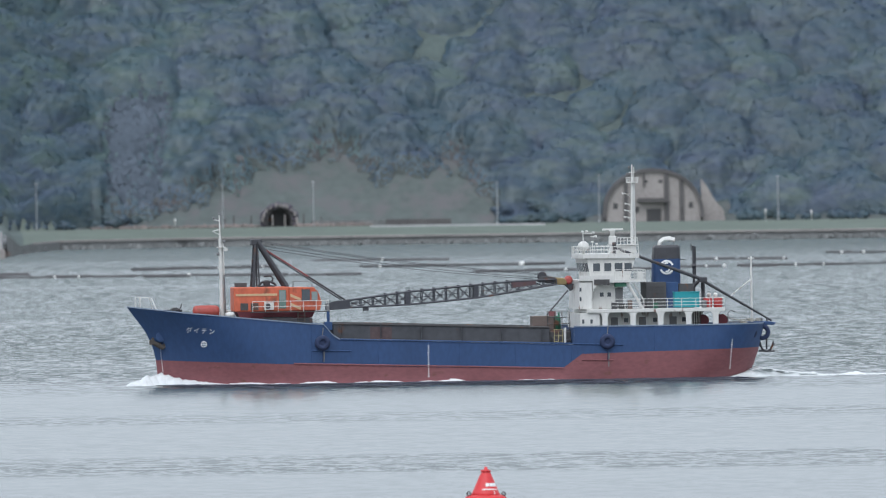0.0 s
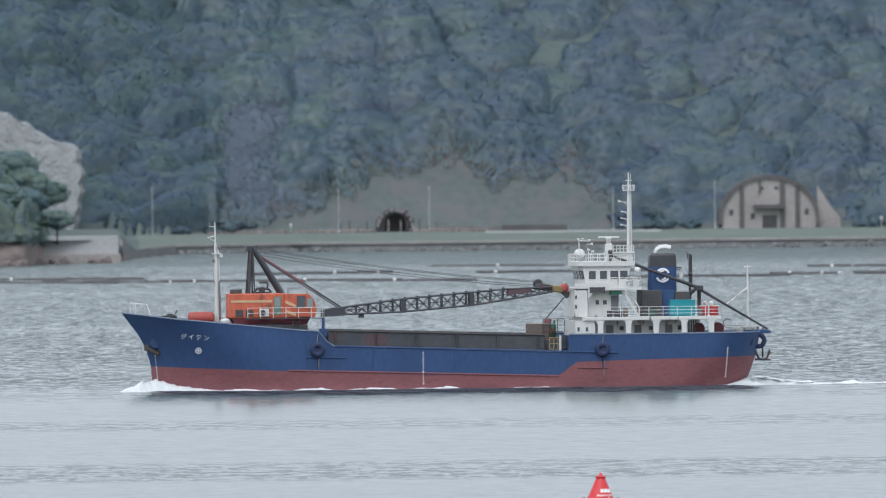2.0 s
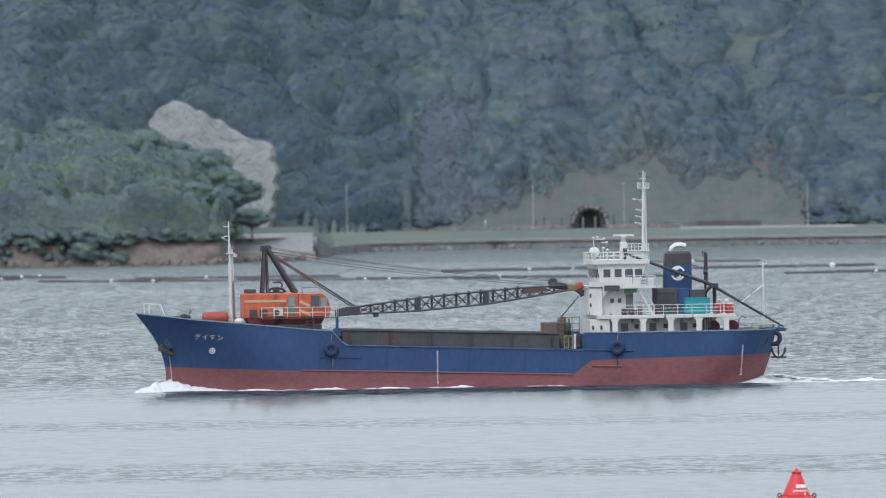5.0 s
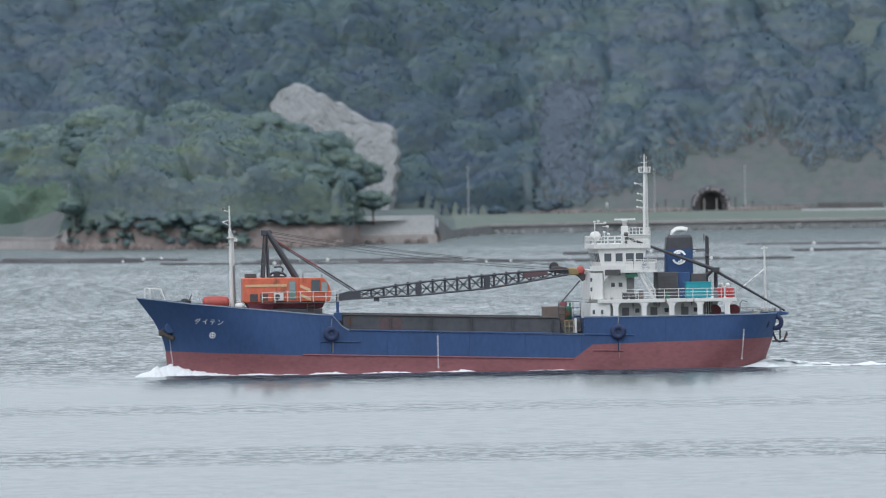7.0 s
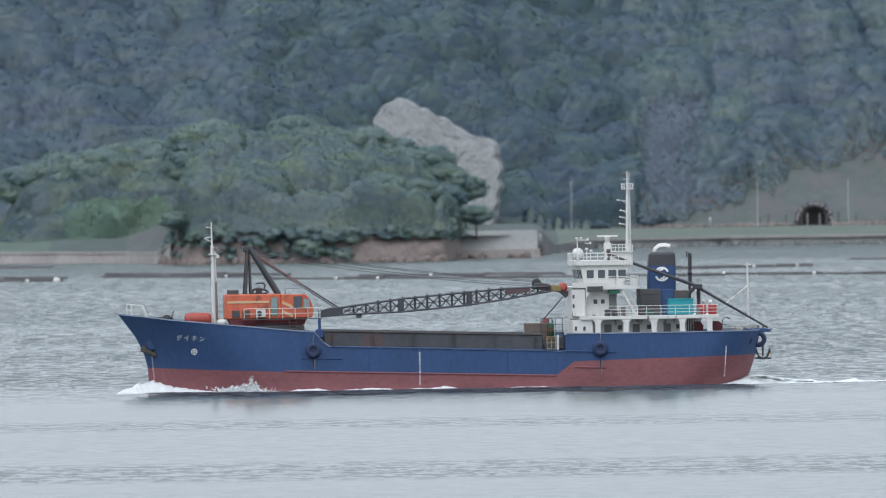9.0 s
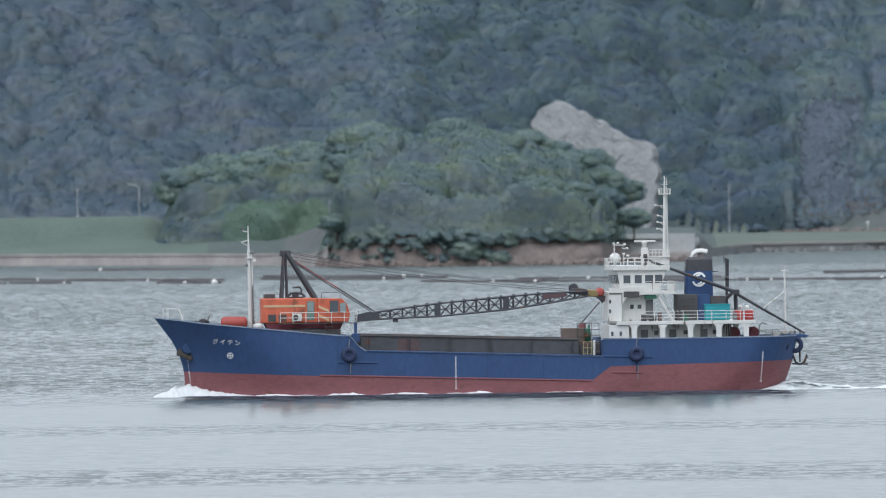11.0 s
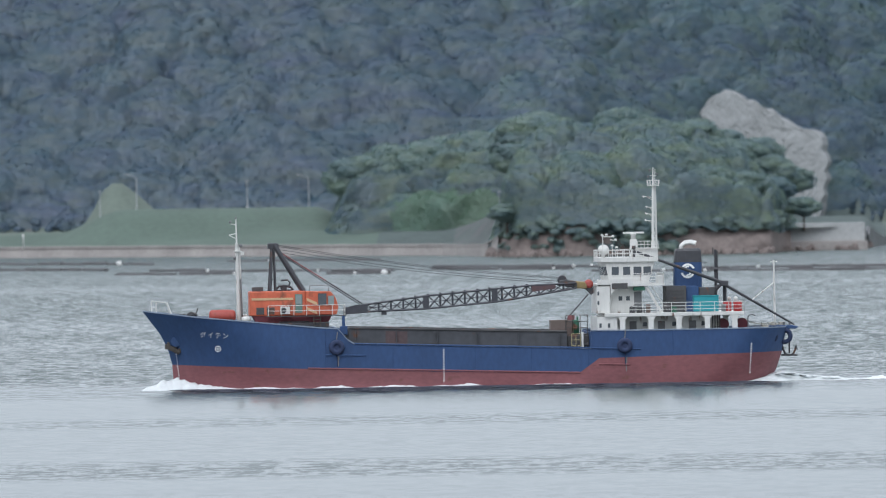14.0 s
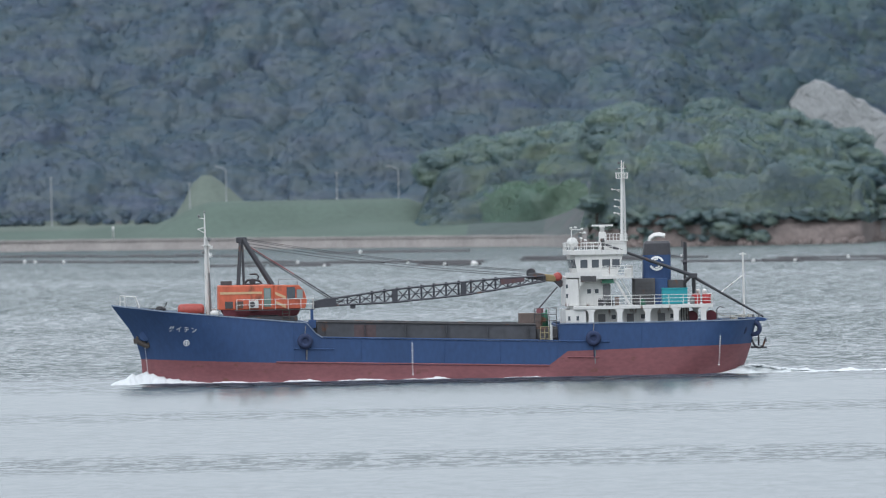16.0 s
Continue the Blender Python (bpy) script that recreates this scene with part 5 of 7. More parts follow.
def build_foredeck():
    # bow pulpit
    bm = B()
    for s in (-1, 1):
        rod(bm, (-30.6, s * 0.1, 7.9), (-30.6, s * 0.1, 9.15), 0.045, n=6)
        rod(bm, (-30.1, s * 0.5, 7.85), (-30.1, s * 0.5, 9.12), 0.045, n=6)
        rod(bm, (-30.6, s * 0.1, 9.15), (-29.0, s * 1.3, 9.02), 0.05, n=6)
        rod(bm, (-30.6, s * 0.1, 8.55), (-30.1, s * 0.5, 8.53), 0.035, n=6)
        rod(bm, (-29.0, s * 1.3, 9.02), (-28.5, s * 1.7, 7.6), 0.05, n=6)
    part("bow_pulpit", bm, M_WHITE, SHIP, "white tubular bow rail")
    for x, y in ((-28.3, -1.2), (-27.4, -1.6), (-26.2, -2.2)):
        bm = B()
        for d in (-0.18, 0.18):
            lathe(bm, [(0.13, 0), (0.13, 0.7), (0.18, 0.75), (0.18, 0.85)], (x + d, y, 6.95), n=10)
        box(bm, x - 0.4, x + 0.4, y - 0.15, y + 0.15, 6.85, 7.0)
        part("bollard", bm, M_BLACK, SHIP)
    bm = B()
    box(bm, -27.0, -25.6, -0.9, 0.9, 6.6, 7.2, 0.05)
    lathe(bm, [(0.5, -0.9), (0.5, -0.8), (0.3, -0.75), (0.3, 0.75), (0.5, 0.8), (0.5, 0.9)], (-26.4, 0, 7.5), 'Y', 14)
    rod(bm, (-26.1, -0.6, 7.5), (-25.7, -0.6, 8.4), 0.06)
    part("windlass", bm, M_STEEL, SHIP, "dark anchor windlass on the forecastle")
    # red covered drum
    bm = B()
    lathe(bm, [(0.3, -1.4), (0.56, -1.3), (0.69, -1.02), (0.64, -0.9), (0.69, -0.7), (0.69, 0.7), (0.64, 0.85), (0.69, 1.0), (0.56, 1.3), (0.3, 1.4)], (-23.15, -0.6, 7.5), 'X', 18)
    drum = part("covered_winch", bm, M_RAFT, SHIP, "red tarpaulin-covered winch drum")
    bm = B()
    for x in (-24.3, -22.2):
        box(bm, x - 0.1, x + 0.1, -1.2, 0.0, 6.3, 7.2)
    part("cradle", bm, M_STEEL, drum)
    # foremast: a post with a ladder, thin topmast and light brackets
    bm = B()
    rod(bm, (-21.35, 0, 5.8), (-21.5, 0, 15.2), 0.24, 0.17, 10)
    rod(bm, (-21.5, 0, 15.1), (-21.55, 0, 17.75), 0.10, 0.06, 8)
    rod(bm, (-21.0, 0.2, 5.9), (-21.3, 0.1, 14.9), 0.12, 0.09, 8)
    fm = part("foremast", bm, M_WHITE, SHIP, "white tubular foremast with ladder and lights")
    bm = B()
    for s in (-0.18, 0.18):
        rod(bm, (-20.95, s, 6.2), (-21.2, s, 15.0), 0.035, n=6)
    for i in range(24):
        z = 6.5 + i * 0.36
        rod(bm, (-20.95 - 0.0284 * (z - 6.2), -0.18, z), (-20.95 - 0.0284 * (z - 6.2), 0.18, z), 0.025, n=5)
    part("mast_ladder", bm, M_WHITE, fm)
    bm = B()
    rod(bm, (-22.15, 0, 17.2), (-21.5, 0, 17.1), 0.05)
    part("light_bracket", bm, M_WHITE, fm)
    bm = B()
    rod(bm, (-22.3, 0, 16.0), (-21.5, 0, 16.2), 0.05)
    rod(bm, (-22.3, 0, 16.0), (-21.5, 0, 15.6), 0.04)
    part("light_bracket", bm, M_WHITE, fm)
    bm = B()
    rod(bm, (-21.5, -0.9, 15.1), (-21.5, 0.9, 15.1), 0.05)
    part("crosstree", bm, M_WHITE, fm)
    # Added grey rod makes the mast's lower right side darker.
    bm = B()
    rod(bm, (-21.02, -0.25, 6.3), (-21.14, -0.22, 11.4), 0.08, n=8)
    part("grey_mast_rod", bm, M_GREY, fm)
    bm = B()
    box(bm, -21.85, -20.95, -0.35, 0.35, 14.25, 14.36, 0.02)
    box(bm, -21.1, -20.75, -0.3, -0.05, 13.9, 14.25, 0.03)
    part("mast_step", bm, M_WHITE, fm)
    for x, z, r in ((-22.15, 17.4, 0.13), (-21.55, 17.82, 0.1), (-21.1, 14.9, 0.18), (-21.75, 13.6, 0.16)):
        bm = B()
        lathe(bm, [(r * 0.8, -r), (r, -r * 0.6), (r, r * 0.6), (r * 0.6, r)], (x, -0.1, z), n=10)
        part("mast_lamp", bm, M_GREY, fm)
    bm = B()
    lathe(bm, [(0.3, 0), (0.3, 0.9), (0.5, 1.0), (0.5, 1.35), (0.2, 1.5)], (-20.7, -1.4, 5.95), n=14)
    part("ventilator", bm, M_WHITE, SHIP, "white mushroom ventilator")
    bm = B()
    box(bm, -21.4, -20.4, 0.3, 1.4, 5.9, 7.6, 0.06)
    part("deck_locker", bm, M_WHITE, SHIP)


def build_crane():
    # slewing house
    bm = B()
    box(bm, -20.3, -14.4, -1.75, 1.75, 7.45, 10.05, 0.12)
    house = part("crane_house", bm, M_ORANGE, SHIP, "weathered orange crane machinery house")
    bm = B()
    prism(bm, [(-20.0, 7.47), (-11.6, 7.5), (-12.0, 6.75), (-19.6, 6.7)], -1.65, 1.65)
    part("house_skirt", bm, M_MAROON, house)
    bm = B()
    lathe(bm, [(2.6, 0), (2.6, 0.9), (2.3, 1.0), (2.3, 1.75)], (-15.6, 0, 5.1), n=24)
    box(bm, -18.4, -12.0, -2.4, 2.4, 5.1, 6.72, 0.08)
    part("slewing_ring", bm, M_BLACK, house)
    bm = B()
    prism(bm, [(-14.4, 7.5), (-11.15, 7.5), (-10.95, 8.3), (-11.2, 9.2), (-11.75, 9.95), (-14.4, 10.0)], -1.9, -0.2, 0.06)
    cab = part("cab", bm, M_ORANGE, house, "orange crane operator cab with dark windows")
    for x0, x1, z0, z1 in ((-13.1, -12.2, 8.55, 9.75), (-12.05, -11.4, 8.55, 9.5)):
        bm = B()
        box(bm, x0, x1, -1.95, -1.88, z0, z1, 0.02)
        part("cab_window", bm, M_GLASS if x0 < -13 else M_PANE, cab)
        bm = B()
        for zz in (z0 - 0.05, z1):
            box(bm, x0 - 0.05, x1 + 0.05, -1.97, -1.9, zz, zz + 0.05)
        for xx in (x0 - 0.05, x1):
            box(bm, xx, xx + 0.05, -1.97, -1.9, z0, z1)
        part("window_frame", bm, M_ORANGE, cab)
    bm = B()
    prism(bm, [(-11.12, 8.35), (-11.02, 8.35), (-11.25, 9.2), (-11.7, 9.8), (-11.8, 9.75), (-11.35, 9.15)], -1.75, -0.35)
    part("cab_window", bm, M_GLASS, cab)
    bm = B()
    box(bm, -15.5, -14.75, -1.83, -1.74, 7.75, 9.7)
    d = part("door", bm, M_DOOR, house, "faded green crane house door")
    bm = B()
    box(bm, -15.42, -14.83, -1.86, -1.82, 8.65, 9.58)
    part("door_window", bm, M_PANE, d)
    bm = B()
    box(bm, -20.1, -15.7, -1.8, -1.74, 9.1, 9.35)
    part("stripe", bm, M_CREAM, house, "faded cream stripe paint")
    for z in (8.7, 7.75):
        bm = B()
        prism(bm, [(-14.3, z + 0.6), (-13.2, z + 0.1), (-13.2, z - 0.2), (-14.3, z + 0.3)], -1.97, -1.89)
        part("stripe", bm, M_CREAM, cab, "faded cream stripe paint")
    for x in (-19.2, -18.1):
        bm = B()
        box(bm, x - 0.42, x + 0.42, -1.8, -1.74, 7.6, 8.35, 0.02)
        part("louvre", bm, M_STEEL, house)
    bm = B()
    box(bm, -19.95, -18.8, -0.8, 0.8, 10.05, 10.5, 0.04)
    part("roof_box", bm, M_STEEL, house)
    bm = B()
    lathe(bm, [(0.3, -0.5), (0.34, -0.4), (0.2, -0.35), (0.2, 0.35), (0.34, 0.4), (0.3, 0.5)], (-16.6, 0, 10.4), 'Y', 14)
    pipe(bm, [(-17.5, -0.4, 10.2), (-17.1, -0.4, 10.55), (-16.5, -0.4, 10.6), (-15.9, -0.4, 10.45), (-15.6, -0.4, 10.15)], 0.12)
    pipe(bm, [(-16.1, -0.3, 10.5), (-15.95, -0.3, 10.95), (-16.2, -0.3, 11.2), (-16.9, -0.3, 11.15)], 0.09)
    box(bm, -17.5, -15.8, -0.5, 0.5, 10.03, 10.2)
    part("roof_winch", bm, M_BLACK, house)
    # raised gallows frame
    bm = B()
    for s in (-1.25, 1.25):
        rod(bm, (-18.1, s, 10.0), (-17.8, s * 0.45, 14.9), 0.17, 0.14)
        rod(bm, (-17.5, s, 10.0), (-17.6, s * 0.45, 14.6), 0.09)
        rod(bm, (-17.55, s * 0.5, 14.9), (-14.55, s, 10.0), 0.24, 0.28)
        for z in (11.3, 12.6, 13.8):
            rod(bm, (-18.05 + 0.06 * (z - 10), s * (1 - 0.11 * (z - 10)), z), (-17.5, s * (1 - 0.11 * (z - 10)), z), 0.05, n=6)
    rod(bm, (-18.0, -1.0, 11.5), (-18.0, 1.0, 11.5), 0.08)
    rod(bm, (-17.9, -0.8, 13.0), (-17.9, 0.8, 13.0), 0.08)
    part("gallows_frame", bm, M_BLACK, house, "black steel crane gallows frame")
    bm = B()
    box(bm, -18.25, -17.15, -0.75, 0.75, 14.5, 15.1, 0.08)
    for y in (-0.5, -0.17, 0.17, 0.5):
        lathe(bm, [(0.32, -0.06), (0.32, 0.06)], (-17.4, y, 14.8), 'Y', 14)
    part("sheave_head", bm, M_BLACK, house)
    # walkway and ladder
    bm = B()
    box(bm, -18.6, -10.2, -2.75, -1.9, 7.35, 7.43)
    part("walkway", bm, M_STEEL, house)
    railing("walkway_rail", [(-18.4, -2.7, 7.43), (-10.3, -2.7, 7.43), (-10.3, -1.0, 7.43)], 1.1, house, spacing=1.35)
    bm = B()
    for s in (-13.6, -12.9):
        rod(bm, (s, -2.6, 5.2), (s, -2.6, 7.4), 0.05, n=6)
    for z in np.arange(5.4, 7.4, 0.32):
        rod(bm, (-13.6, -2.6, z), (-12.9, -2.6, z), 0.035, n=6)
    part("ladder", bm, M_RUSTY, house)
    bm = B()
    box(bm, -17.1, -16.1, -2.3, -1.78, 7.62, 8.42, 0.04)
    unit = part("air_conditioner", bm, M_WHITE, house, "white air conditioner outside the crane house")
    bm = B()
    lathe(bm, [(0.28, -0.02), (0.30, 0.0), (0.28, 0.02)], (-16.75, -2.32, 8.02), 'Y', 16)
    part("fan_grille", bm, M_DKGREY, unit)
    bm = B()
    pipe(bm, [(-13.9, -1.5, 10.0), (-13.9, -1.5, 10.6), (-11.9, -1.5, 10.6), (-11.9, -1.5, 9.95)], 0.035)
    pipe(bm, [(-13.9, -0.5, 10.0), (-13.9, -0.5, 10.6), (-11.9, -0.5, 10.6), (-11.9, -0.5, 9.95)], 0.035)
    part("cab_rail", bm, M_GREY, cab)
    # lattice boom
    tops = [(-10.1, 8.1), (-7.9, 8.48), (-1.57, 9.28), (5.7, 9.9), (9.5, 10.2), (14.3, 10.38)]
    lows = [(-10.1, 7.55), (-7.9, 7.71), (-1.57, 7.92), (5.7, 8.53), (9.5, 9.08), (14.3, 9.85)]
    bm = B()
    for s in (-0.62, 0.62):
        for tab in (tops, lows):
            for (xa, za), (xb, zb) in zip(tab[:-1], tab[1:]):
                rod(bm, (xa, s, za), (xb, s, zb), 0.10, n=6)
    n = 17
    xs = [-7.9 + (14.3 + 7.9) * i / n for i in range(n + 1)]
    for i, x in enumerate(xs):
        for s in (-0.62, 0.62):
            rod(bm, (x, s, table(x, lows)), (x, s, table(x, tops)), 0.07, n=5)
            if i < n:
                x2 = xs[i + 1]
                rod(bm, (x, s, table(x, lows)), (x2, s, table(x2, tops)), 0.038, n=5)
                rod(bm, (x, s, table(x, tops)), (x2, s, table(x2, lows)), 0.038, n=5)
        for tab in (tops, lows):
            rod(bm, (x, -0.62, table(x, tab)), (x, 0.62, table(x, tab)), 0.05, n=5)
    for s in (-0.62, 0.62):
        for xa, xb in zip(xs[:-4], xs[1:-3]):
            rod(bm, (xa, s, (table(xa, lows) + table(xa, tops)) / 2), (xb, s, (table(xb, lows) + table(xb, tops)) / 2), 0.04, n=5)
    part("boom", bm, M_BOOM, house, "long dark lattice crane boom lowered over the hold")
    for s in (-0.66, 0.66):
        plates = [[(-10.3, 7.45), (-7.8, 7.62), (-7.8, 8.5), (-9.0, 8.45), (-10.3, 8.15)], [(9.6, 9.55), (12.1, 9.85), (12.1, 10.25), (9.6, 10.12)]]
        for x in (-1.6, 5.7):
            plates.append([(x - 0.25, table(x - .25, lows)), (x + 0.25, table(x + .25, lows)), (x + 0.25, table(x + .25, tops)), (x - 0.25, table(x - .25, tops))])
        for outline in plates:
            bm = B()
            prism(bm, outline, s - 0.04, s + 0.04)
            part("boom_plate", bm, M_FADED if outline[0][0] == 9.6 else M_BOOM, house)
    bm = B()
    box(bm, -6.3, -5.8, -0.6, 0.6, 7.35, 7.8)
    part("boom_shoe", bm, M_BOOM, house)
    for x in np.arange(-4.0, 9.5, 1.31):
        bm = B()
        box(bm, x - 0.11, x + 0.11, -0.5, 0.5, table(x, tops) + 0.05, table(x, tops) + 0.22, 0.03)
        part("rope_guide", bm, M_BOOM, house)
    # head of the boom with sheaves and folded grab
    bm = B()
    prism(bm, [(12.3, 10.15), (12.5, 10.7), (13.2, 10.8), (14.3, 10.6), (14.15, 9.85), (13.4, 10.0)], -0.5, 0.5, 0.08)
    head = part("boom_head", bm, M_DKGREY, house)
    bm = B()
    prism(bm, [(14.25, 10.58), (15.2, 10.5), (15.6, 10.2), (15.4, 9.75), (14.15, 9.84)], -0.46, 0.46, 0.1)
    part("head_casing", bm, M_OCHRE, house, "ochre casing at the boom head")
    bm = B()
    lathe(bm, [(0.42, -0.45), (0.5, -0.35), (0.5, 0.35), (0.42, 0.45)], (12.85, 0, 10.75), 'Y', 16)
    part("head_sheave", bm, M_BLACK, house)
    bm = B()
    lathe(bm, [(0.2, -0.5), (0.42, -0.35), (0.5, 0.0), (0.42, 0.35), (0.2, 0.5)], (15.65, 0, 10.25), 'Y', 16)
    part("head_pulley", bm, M_DULLRED, house, "dull red pulley at the boom head")
    bm = B()
    prism(bm, [(15.0, 9.9), (16.2, 9.9), (16.15, 9.3), (15.85, 9.1), (15.6, 9.45)], -0.3, 0.3, 0.05)
    part("hook_block", bm, M_BLACK, house)
    for y, z0, x1, z1, r, m in ((-0.5, 14.75, 12.6, 10.9, 0.028, M_BLACK), (-0.17, 14.45, 12.4, 10.6, 0.028, M_BLACK), (0.17, 14.15, 11.9, 10.45, 0.028, M_BLACK), (0.5, 14.9, 12.8, 11.0, 0.028, M_BLACK)):
        bm = B()
        pts = []
        for i in range(9):
            t = i / 8
            pts.append((-17.2 + (x1 + 17.2) * t, y, z0 + (z1 - z0) * t - 1.6 * t * (1 - t)))
        pipe(bm, pts, r, 5)
        part("hoist_cable", bm, m, house)
    for y in (-0.7, 0.7):
        bm = B()
        rod(bm, (-17.2, y, 14.3), (-12.2, y, 11.1), 0.048, n=6)
        part("stay", bm, M_STAY, house, "dull red boom stay")
        bm = B()
        rod(bm, (-12.2, y, 11.1), (-8.3, y, 8.55), 0.06, n=6)
        rod(bm, (-17.0, y * 0.6, 14.0), (-8.6, y * 0.6, 8.5), 0.05, n=6)
        part("stay", bm, M_BLACK, house)
    bm = B()
    rod(bm, (15.6, 0, 9.2), (13.2, -0.8, 6.6), 0.07, n=6)
    part("tag_line", bm, M_BLACK, house)
    # boom rest post at the break of the forecastle
    bm = B()
    rod(bm, (-10.6, -4.6, 5.0), (-10.6, -4.6, 7.4), 0.16)
    box(bm, -11.0, -10.2, -4.9, -4.3, 5.4, 6.3, 0.05)
    part("davit_post", bm, M_BLUE, SHIP)


def build_waist_gear():
    bm = B()
    box(bm, 10.9, 15.3, -3.9, 3.9, 4.9, 5.05)
    part("gear_platform", bm, M_STEEL, SHIP)
    bm = B()
    box(bm, 13.0, 15.28, -4.3, 4.3, 2.7, 4.9, 0.05)
    part("winch_house", bm, M_STEEL, SHIP, "dark steel winch house at the hatch end")
    for x, y, r in ((13.6, -4.9, 0.35), (14.8, -4.7, 0.28)):
        bm = B()
        lathe(bm, [(r, -0.4), (r * 1.2, -0.3), (r * 0.6, -0.25), (r * 0.6, 0.25), (r * 1.2, 0.3), (r, 0.4)], (x, y, 3.9), 'X', 14)
        part("warping_drum", bm, M_BLACK, SHIP)
    bm = B()
    box(bm, 11.3, 13.6, -3.6, -1.6, 5.05, 6.55, 0.04)
    b = part("corrugated_locker", bm, M_BROWN, SHIP, "rust-brown corrugated equipment locker")
    for i in range(9):
        bm = B()
        box(bm, 11.42 + i * 0.25, 11.52 + i * 0.25, -3.66, -3.6, 5.2, 6.45)
        part("rib", bm, M_BROWN, b)
    bm = B()
    lathe(bm, [(0.42, 0), (0.42, 1.3), (0.3, 1.5)], (13.95, -3.2, 5.05), n=14)
    rod(bm, (14.2, -3.0, 5.05), (14.2, -3.0, 6.9), 0.1)
    part("hydraulic_pump", bm, M_GREEN, SHIP, "green hydraulic pump unit")
    bm = B()
    box(bm, 13.2, 13.9, -3.0, -2.2, 6.5, 7.0, 0.05)
    part("pump_motor", bm, M_RED, SHIP)
    railing("gear_rail", [(12.9, -3.8, 5.05), (15.2, -3.8, 5.05)], 2.0, SHIP, M_STEEL, 3, 0.8, 0.04)
    railing("gear_frame", [(13.4, -5.2, 3.2), (14.3, -5.2, 3.2)], 1.9, SHIP, M_YELLOW, 3, 0.45, 0.04)
    bm = B()
    rod(bm, (14.55, -5.2, 3.1), (14.55, -5.2, 5.3), 0.13)
    part("mooring_post", bm, M_WHITE, SHIP)


def build_house():
    # lower deckhouse inside the covered side deck
    bm = B()
    box(bm, 16.1, 29.2, -4.2, 4.2, 4.3, 6.83)
    box(bm, 16.1, 18.2, -5.75, -4.2, 4.3, 6.83)
    house = part("deckhouse", bm, M_WHITE, SHIP, "white steel deckhouse with covered side deck")
    bm = B()
    prism(bm, [(16.9, 6.83), (31.6, 6.83), (31.6, 7.19), (16.9, 7.19)], -6.0, 6.0, 0.03)
    part("boat_deck", bm, M_WHITE, house)
    for x in (18.75, 21.75, 24.7, 27.7, 30.6):
        for s in (-5.85, 5.85):
            bm = B()
            box(bm, x - 0.28, x + 0.28, s - 0.12, s + 0.12, 4.4, 6.83)
            prism(bm, [(x - 0.55, 6.83), (x - 0.28, 6.45), (x - 0.28, 6.83)], s - 0.1, s + 0.1)
            prism(bm, [(x + 0.55, 6.83), (x + 0.28, 6.83), (x + 0.28, 6.45)], s - 0.1, s + 0.1)
            part("pillar", bm, M_WHITE, house)
    for x0 in (19.6, 22.6, 25.9):
        bm = B()
        box(bm, x0, x0 + 0.75, -4.26, -4.19, 4.45, 6.3, 0.02)
        part("door", bm, M_GREY, house)
    for x0 in (21.0, 24.1, 27.2):
        window(x0, x0 + 0.45, 5.75, 6.2, -4.2, house, "porthole")
    for x0 in (16.3, 17.2):
        window(x0, x0 + 0.25, 5.7, 6.15, -5.75, house, "porthole")
    # accommodation under the bridge
    bm = B()
    prism(bm, [(16.2, 7.19), (21.0, 7.19), (21.0, 10.2), (16.3, 10.2)], -3.9, 3.9, 0.04)
    acc = part("accommodation", bm, M_WHITE, SHIP, "white accommodation block below the bridge")
    bm = B()
    prism(bm, [(17.6, 10.2), (17.6, 9.0), (17.75, 9.35), (18.1, 9.7), (18.6, 9.9), (19.4, 10.0), (23.3, 10.05), (23.3, 10.3), (16.2, 10.3), (16.2, 10.2)], -5.0, -3.88)
    prism(bm, [(16.2, 10.05), (23.3, 10.05), (23.3, 10.3), (16.2, 10.3)], -3.88, 5.0)
    part("bridge_deck", bm, M_WHITE, acc)
    bm = B()
    prism(bm, [(16.1, 7.2), (17.55, 7.2), (17.55, 10.05), (16.2, 10.05)], -4.9, -3.88, 0.05)
    part("wing_support", bm, M_WHITE, acc)
    bm = B()
    prism(bm, [(16.2, 10.3), (20.0, 10.3), (20.0, 10.75), (16.15, 10.75)], -5.0, -4.9)
    part("wing_bulwark", bm, M_WHITE, acc)
    bm = B()
    box(bm, 17.75, 19.4, -5.07, -5.0, 9.75, 10.35)
    part("name_board", bm, M_STEEL, acc, "dark varnished name board")
    bm = B()
    box(bm, 20.15, 20.95, -3.97, -3.89, 7.3, 9.4)
    part("door", bm, M_GREY, acc)
    bm = B()
    prism(bm, [(20.0, 9.55), (21.3, 9.55), (21.2, 9.95), (20.1, 9.95)], -4.8, -3.9)
    part("awning", bm, M_GREEN, acc, "small green canvas awning")
    for x0 in (18.5, 19.3):
        window(x0, x0 + 0.4, 8.5, 8.95, -3.9, acc, "porthole")
    for z in (8.1, 9.1):
        bm = B()
        box(bm, 16.2, 16.4, -4.94, -4.88, z, z + 0.4)
        part("porthole", bm, M_GLASS, acc)
    bm = B()
    for s in (-4.75, -4.05):
        prism(bm, [(21.2, 10.1), (21.45, 10.1), (23.1, 7.2), (22.85, 7.2)], s - 0.03, s + 0.03)
    for i in range(9):
        t = (i + 0.5) / 9
        box(bm, 21.25 + 1.65 * t, 21.5 + 1.65 * t, -4.72, -4.08, 10.0 - 2.85 * t, 10.04 - 2.85 * t)
    part("stair", bm, M_WHITE, acc, "white inclined ship's ladder")
    bm = B()
    for s in (-4.75, -4.05):
        rod(bm, (21.4, s, 11.0), (23.1, s, 8.1), 0.035, n=6)
